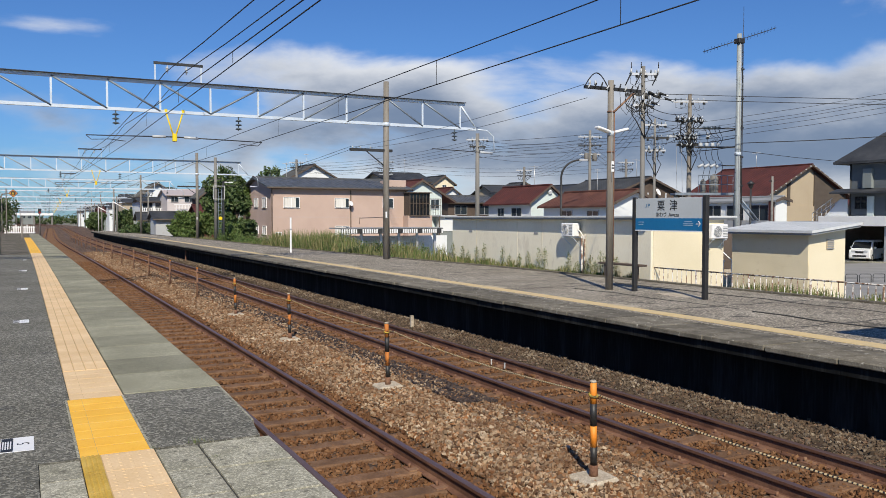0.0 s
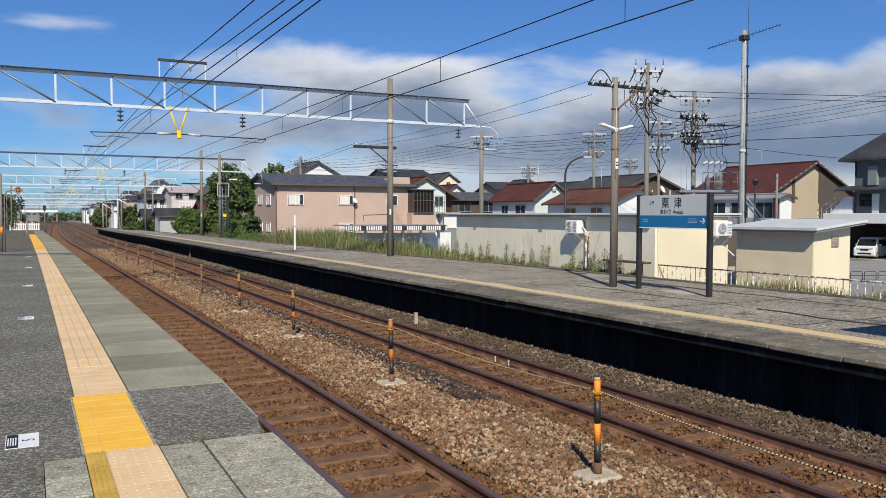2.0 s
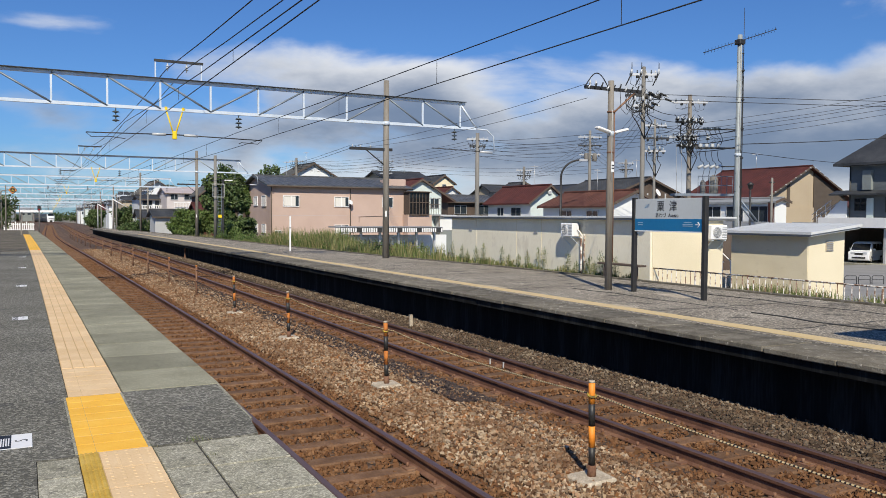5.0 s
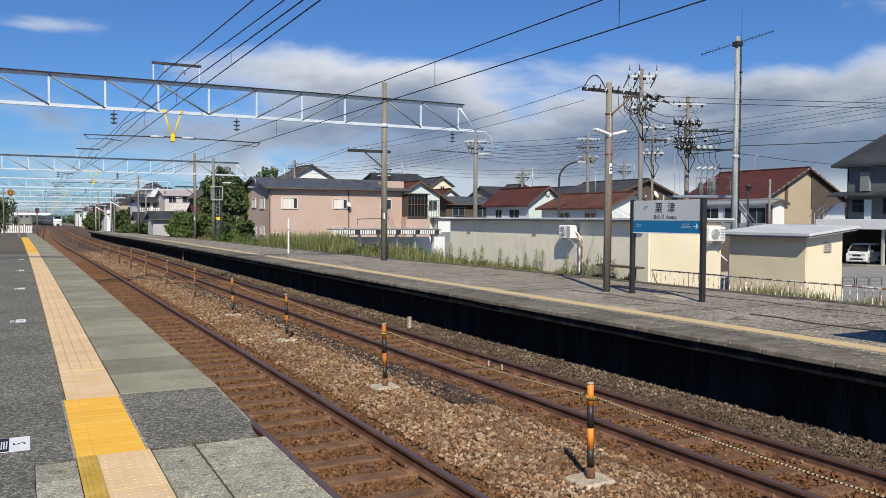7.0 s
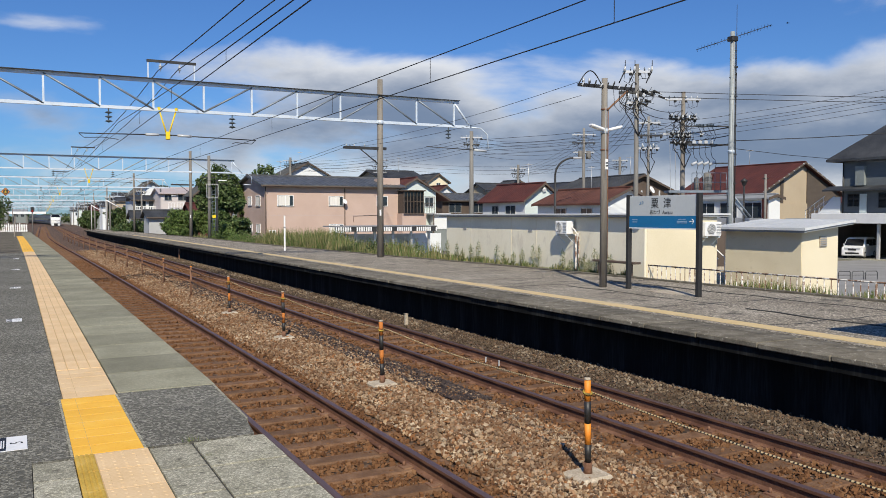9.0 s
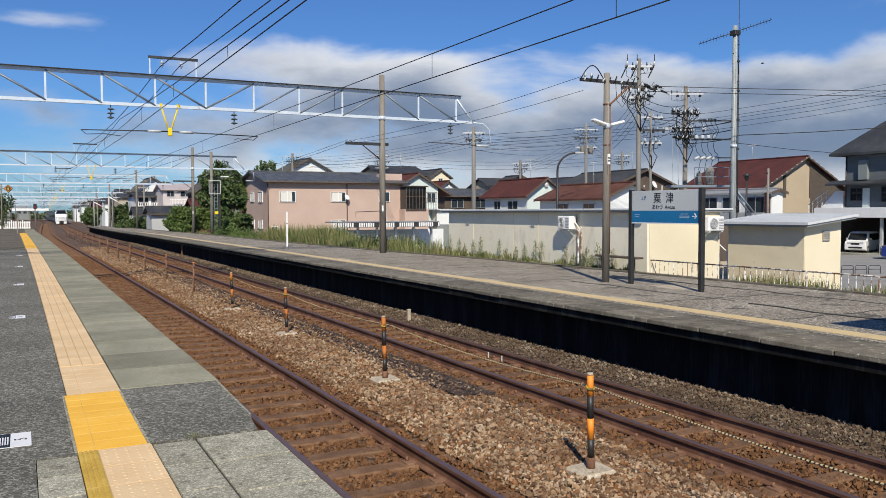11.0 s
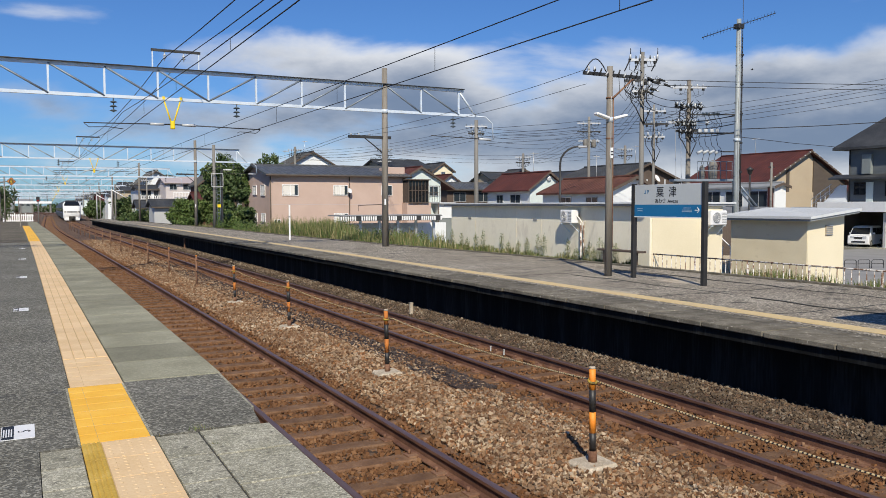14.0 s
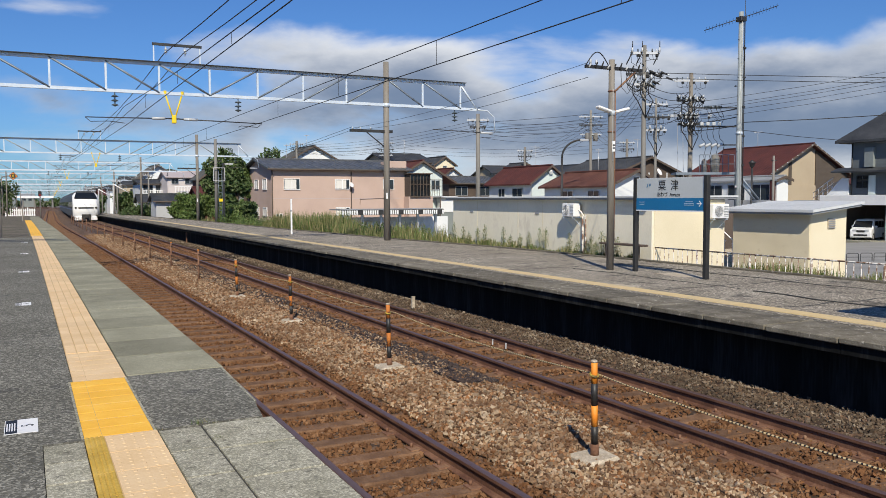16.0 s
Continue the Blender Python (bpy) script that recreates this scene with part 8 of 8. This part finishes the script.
def bird(label):
    th = thing("bird", label, "bird", group="birds in the sky")
    part("body", lathe([(0.004, -0.1), (0.03, -0.05), (0.035, 0.0), (0.02, 0.07), (0.005, 0.11)], 8, pose(0, 0, 0, 0, 90, 0)), "wire", th)
    for sy in (-1, 1):
        part("wing", prism([(-0.04, 0), (0.05, 0), (0.02, sy * 0.17), (-0.03, sy * 0.15)], -0.004, 0.004, pose(0, 0, 0, sy * 25, 0, 0)), "wire", th)
    part("tail", prism([(-0.1, -0.01), (-0.1, 0.01), (-0.17, 0.035), (-0.17, -0.035)], -0.003, 0.003), "wire", th)
    return th



def build_insect():
    th = thing("insect", "small brown and white butterfly in flight", "butterfly")
    part("body", lathe([(0.001, -0.011), (0.0028, -0.004), (0.003, 0.004), (0.001, 0.011)], 7, pose(0, 0, 0, 0, 90, 0)), "brown_wall", th)
    for sy in (-1, 1):
        part("wing", prism([(-0.007, 0), (0.009, 0), (0.012, sy * 0.012), (0.003, sy * 0.017), (-0.008, sy * 0.012)], -0.0004, 0.0004, pose(0, 0, 0, sy * 38, 0, 0)), "brown_wall", th)
        part("wing_spot", prism([(-0.003, sy * 0.004), (0.004, sy * 0.004), (0.003, sy * 0.01), (-0.004, sy * 0.009)], -0.0009, 0.0009, pose(0, 0, 0, sy * 38, 0, 0)), "curtain", th)
    return th


# ---- build all ----
build_ground()
build_track(NEAR_U, "rusty near railway track on brown stained sleepers", -8.72)
build_track(FAR_U, "rusty far railway track on brown stained sleepers", -8.52)
build_near_platform()
build_far_platform()
build_joint_tufts()
for s_mark, num in ((6.05, "5"), (13.25, "4"), (19.25, "3"), (25.75, "2"), (32.2, "1")):
    floor_marker(s_mark, num)
for i, s_portal in enumerate(PORTALS):
    build_portal(s_portal, i < 2)
build_catenary()
build_posts()
build_stakes()
build_station_sign()
build_platform_pole()
build_town()
build_utility_poles()
build_cables()
build_canopy()
build_shelter()
build_far_end()
build_plants()
build_switchgear()
build_barriers()
build_hills()
for x, y, z, hh in ((23.0, 79, 5.3, 1.6), (34.2, 108, 8.4, 1.8), (47, 104, 7.8, 1.8), (46.1, 70, 4.6, 2.2), (52.5, 68, 3.95, 2.6), (73, 66, 7.3, 1.6), (61, 72, 6.3, 1.8)):
    tv_aerial(x, y, z, hh)
van = thing("parked_van", "white boxy small van parked in the open garage", "car", pose(63.5, 45.5, -2.08, 0, 0, 199))
car_body(van, 3.7, 1.67, 1.74, "car_white")
blue_car = thing("moving_car", "dark blue boxy small car driving along the street", "car", pose(120, -30, -2.1))
car_body(blue_car, 3.4, 1.48, 1.7, "car_blue")
train = [train_car(True)]
for i in range(6):
    train.append(train_car(False) if i == 0 else copy_thing(train[1], pose(0, 500 + 20 * i, 0)))
birds = [bird("small dark bird flying over the town"), bird("small dark bird flying over the town")]
insect = build_insect()
stones("ballast_between_tracks", 90000, (2.6, 62), (3.9, 5.6), ((3.9, 4.7, 5.6), (-1.0, -0.94, -1.0)), (0.015, 0.04), "stone", 1, "mixed brown and grey ballast stones")
stones("ballast_beyond", 15000, (3.0, 70), (7.35, 7.95), ((7.35, 7.6, 8.2), (-1.02, -0.98, -0.9)), (0.014, 0.036), "dark_stone", 2, "dark ballast stones beside the far rail")
stones("ballast_by_wall", 15000, (3.0, 70), (7.8, 8.22), ((7.35, 7.6, 8.2), (-1.02, -0.98, -0.9)), (0.014, 0.038), "wall_stone", 6, "brown and grey ballast stones below the platform wall")
stones("oily_ballast", 9000, (9.5, 32), (5.1, 5.68), ((4.7, 5.6), (-0.94, -0.985)), (0.016, 0.036), "oily_stone", 7, "oil-blackened ballast stones beside the far track")
stones("ballast_near_track", 46000, (2.6, 50), (1.75, 4.0), ((1.75, 2.3, 2.9, 3.5, 4.0), (-1.04, -1.055, -1.06, -1.055, -1.0)), (0.016, 0.042), "rust_stone", 3, "rust-dusted ballast stones between the rails", (NEAR_U, -8.72))
stones("ballast_far_track", 28000, (2.8, 60), (5.5, 7.4), ((5.5, 5.95, 6.5, 7.1, 7.4), (-1.01, -1.04, -1.045, -1.04, -1.03)), (0.016, 0.042), "rust_stone", 4, "rust-dusted ballast stones between the rails", (FAR_U, -8.52))


def motions():
    # the express comes in along the far track at 25 m/s
    for i, car in enumerate(train):
        rows = []
        for k in range(33):
            t = 0.5 * k
            s = 107.0 + 25.0 * (16.0 - t) + 20.0 * i
            p = on_line(s, FAR_U, RAIL_Z)
            rows.append((t, pose(p.x, p.y, p.z, 0, 0, -math.degrees(heading(s + 10)))))
        walk(car, rows)
    d = Vector((-0.615, 0.788, 0))
    at = Vector((54.5, 40.4, -2.1))
    turn = math.degrees(math.atan2(d.y, d.x))
    rows = []
    for t, run in ((0.0, -70.0), (5.0, -62.0), (10.4, -10.0), (10.9, -5.0), (11.4, 0.0), (11.9, 5.0), (13.0, 13.0), (14.5, 18.0), (16.0, 18.5)):
        p = at + d * run
        rows.append((t, pose(p.x, p.y, p.z, 0, 0, turn)))
    walk(blue_car, rows)
    flights = (
        ((0.0, 68.8, 33.3, 23.7), (8.4, 51.5, 41.8, 16.8), (8.8, 50.0, 42.5, 16.1), (9.2, 48.9, 43.0, 14.7), (12.0, 48.3, 43.2, 12.1), (12.5, 48.0, 43.4, 12.2), (13.0, 47.9, 43.4, 12.0), (16.0, 46.4, 44.1, 9.6)),
        ((0.0, 73.0, 33.4, 24.9), (8.4, 54.6, 42.5, 17.7), (8.8, 52.6, 43.5, 16.8), (9.2, 51.8, 43.8, 15.7), (10.5, 47.8, 46.1, 20.6), (16.0, 37.0, 52.4, 39.3)),
    )
    for b, rows in zip(birds, flights):
        walk(b, [(t, pose(x, y, z, 0, 0, 150)) for t, x, y, z in rows])
    # a small insect flits across over the platform edge
    walk(insect, [(t, pose(x, y, z, 0, 0, 60)) for t, x, y, z in (
        (0.0, 4.0, -9.0, 0.4), (2.3, 1.032, 2.126, 0.596), (2.5, 0.893, 2.883, 0.884), (2.6, 0.781, 3.278, 0.931),
        (2.7, 0.64, 3.574, 0.932), (2.8, 0.477, 3.658, 0.954), (2.9, 0.326, 3.735, 0.973), (3.0, 0.139, 3.83, 0.986),
        (3.1, -0.085, 3.944, 1.005), (3.2, -0.343, 3.965, 1.038), (5.0, -5.0, 4.0, 1.6), (16.0, -30.0, -14.0, 4.0))])


motions()
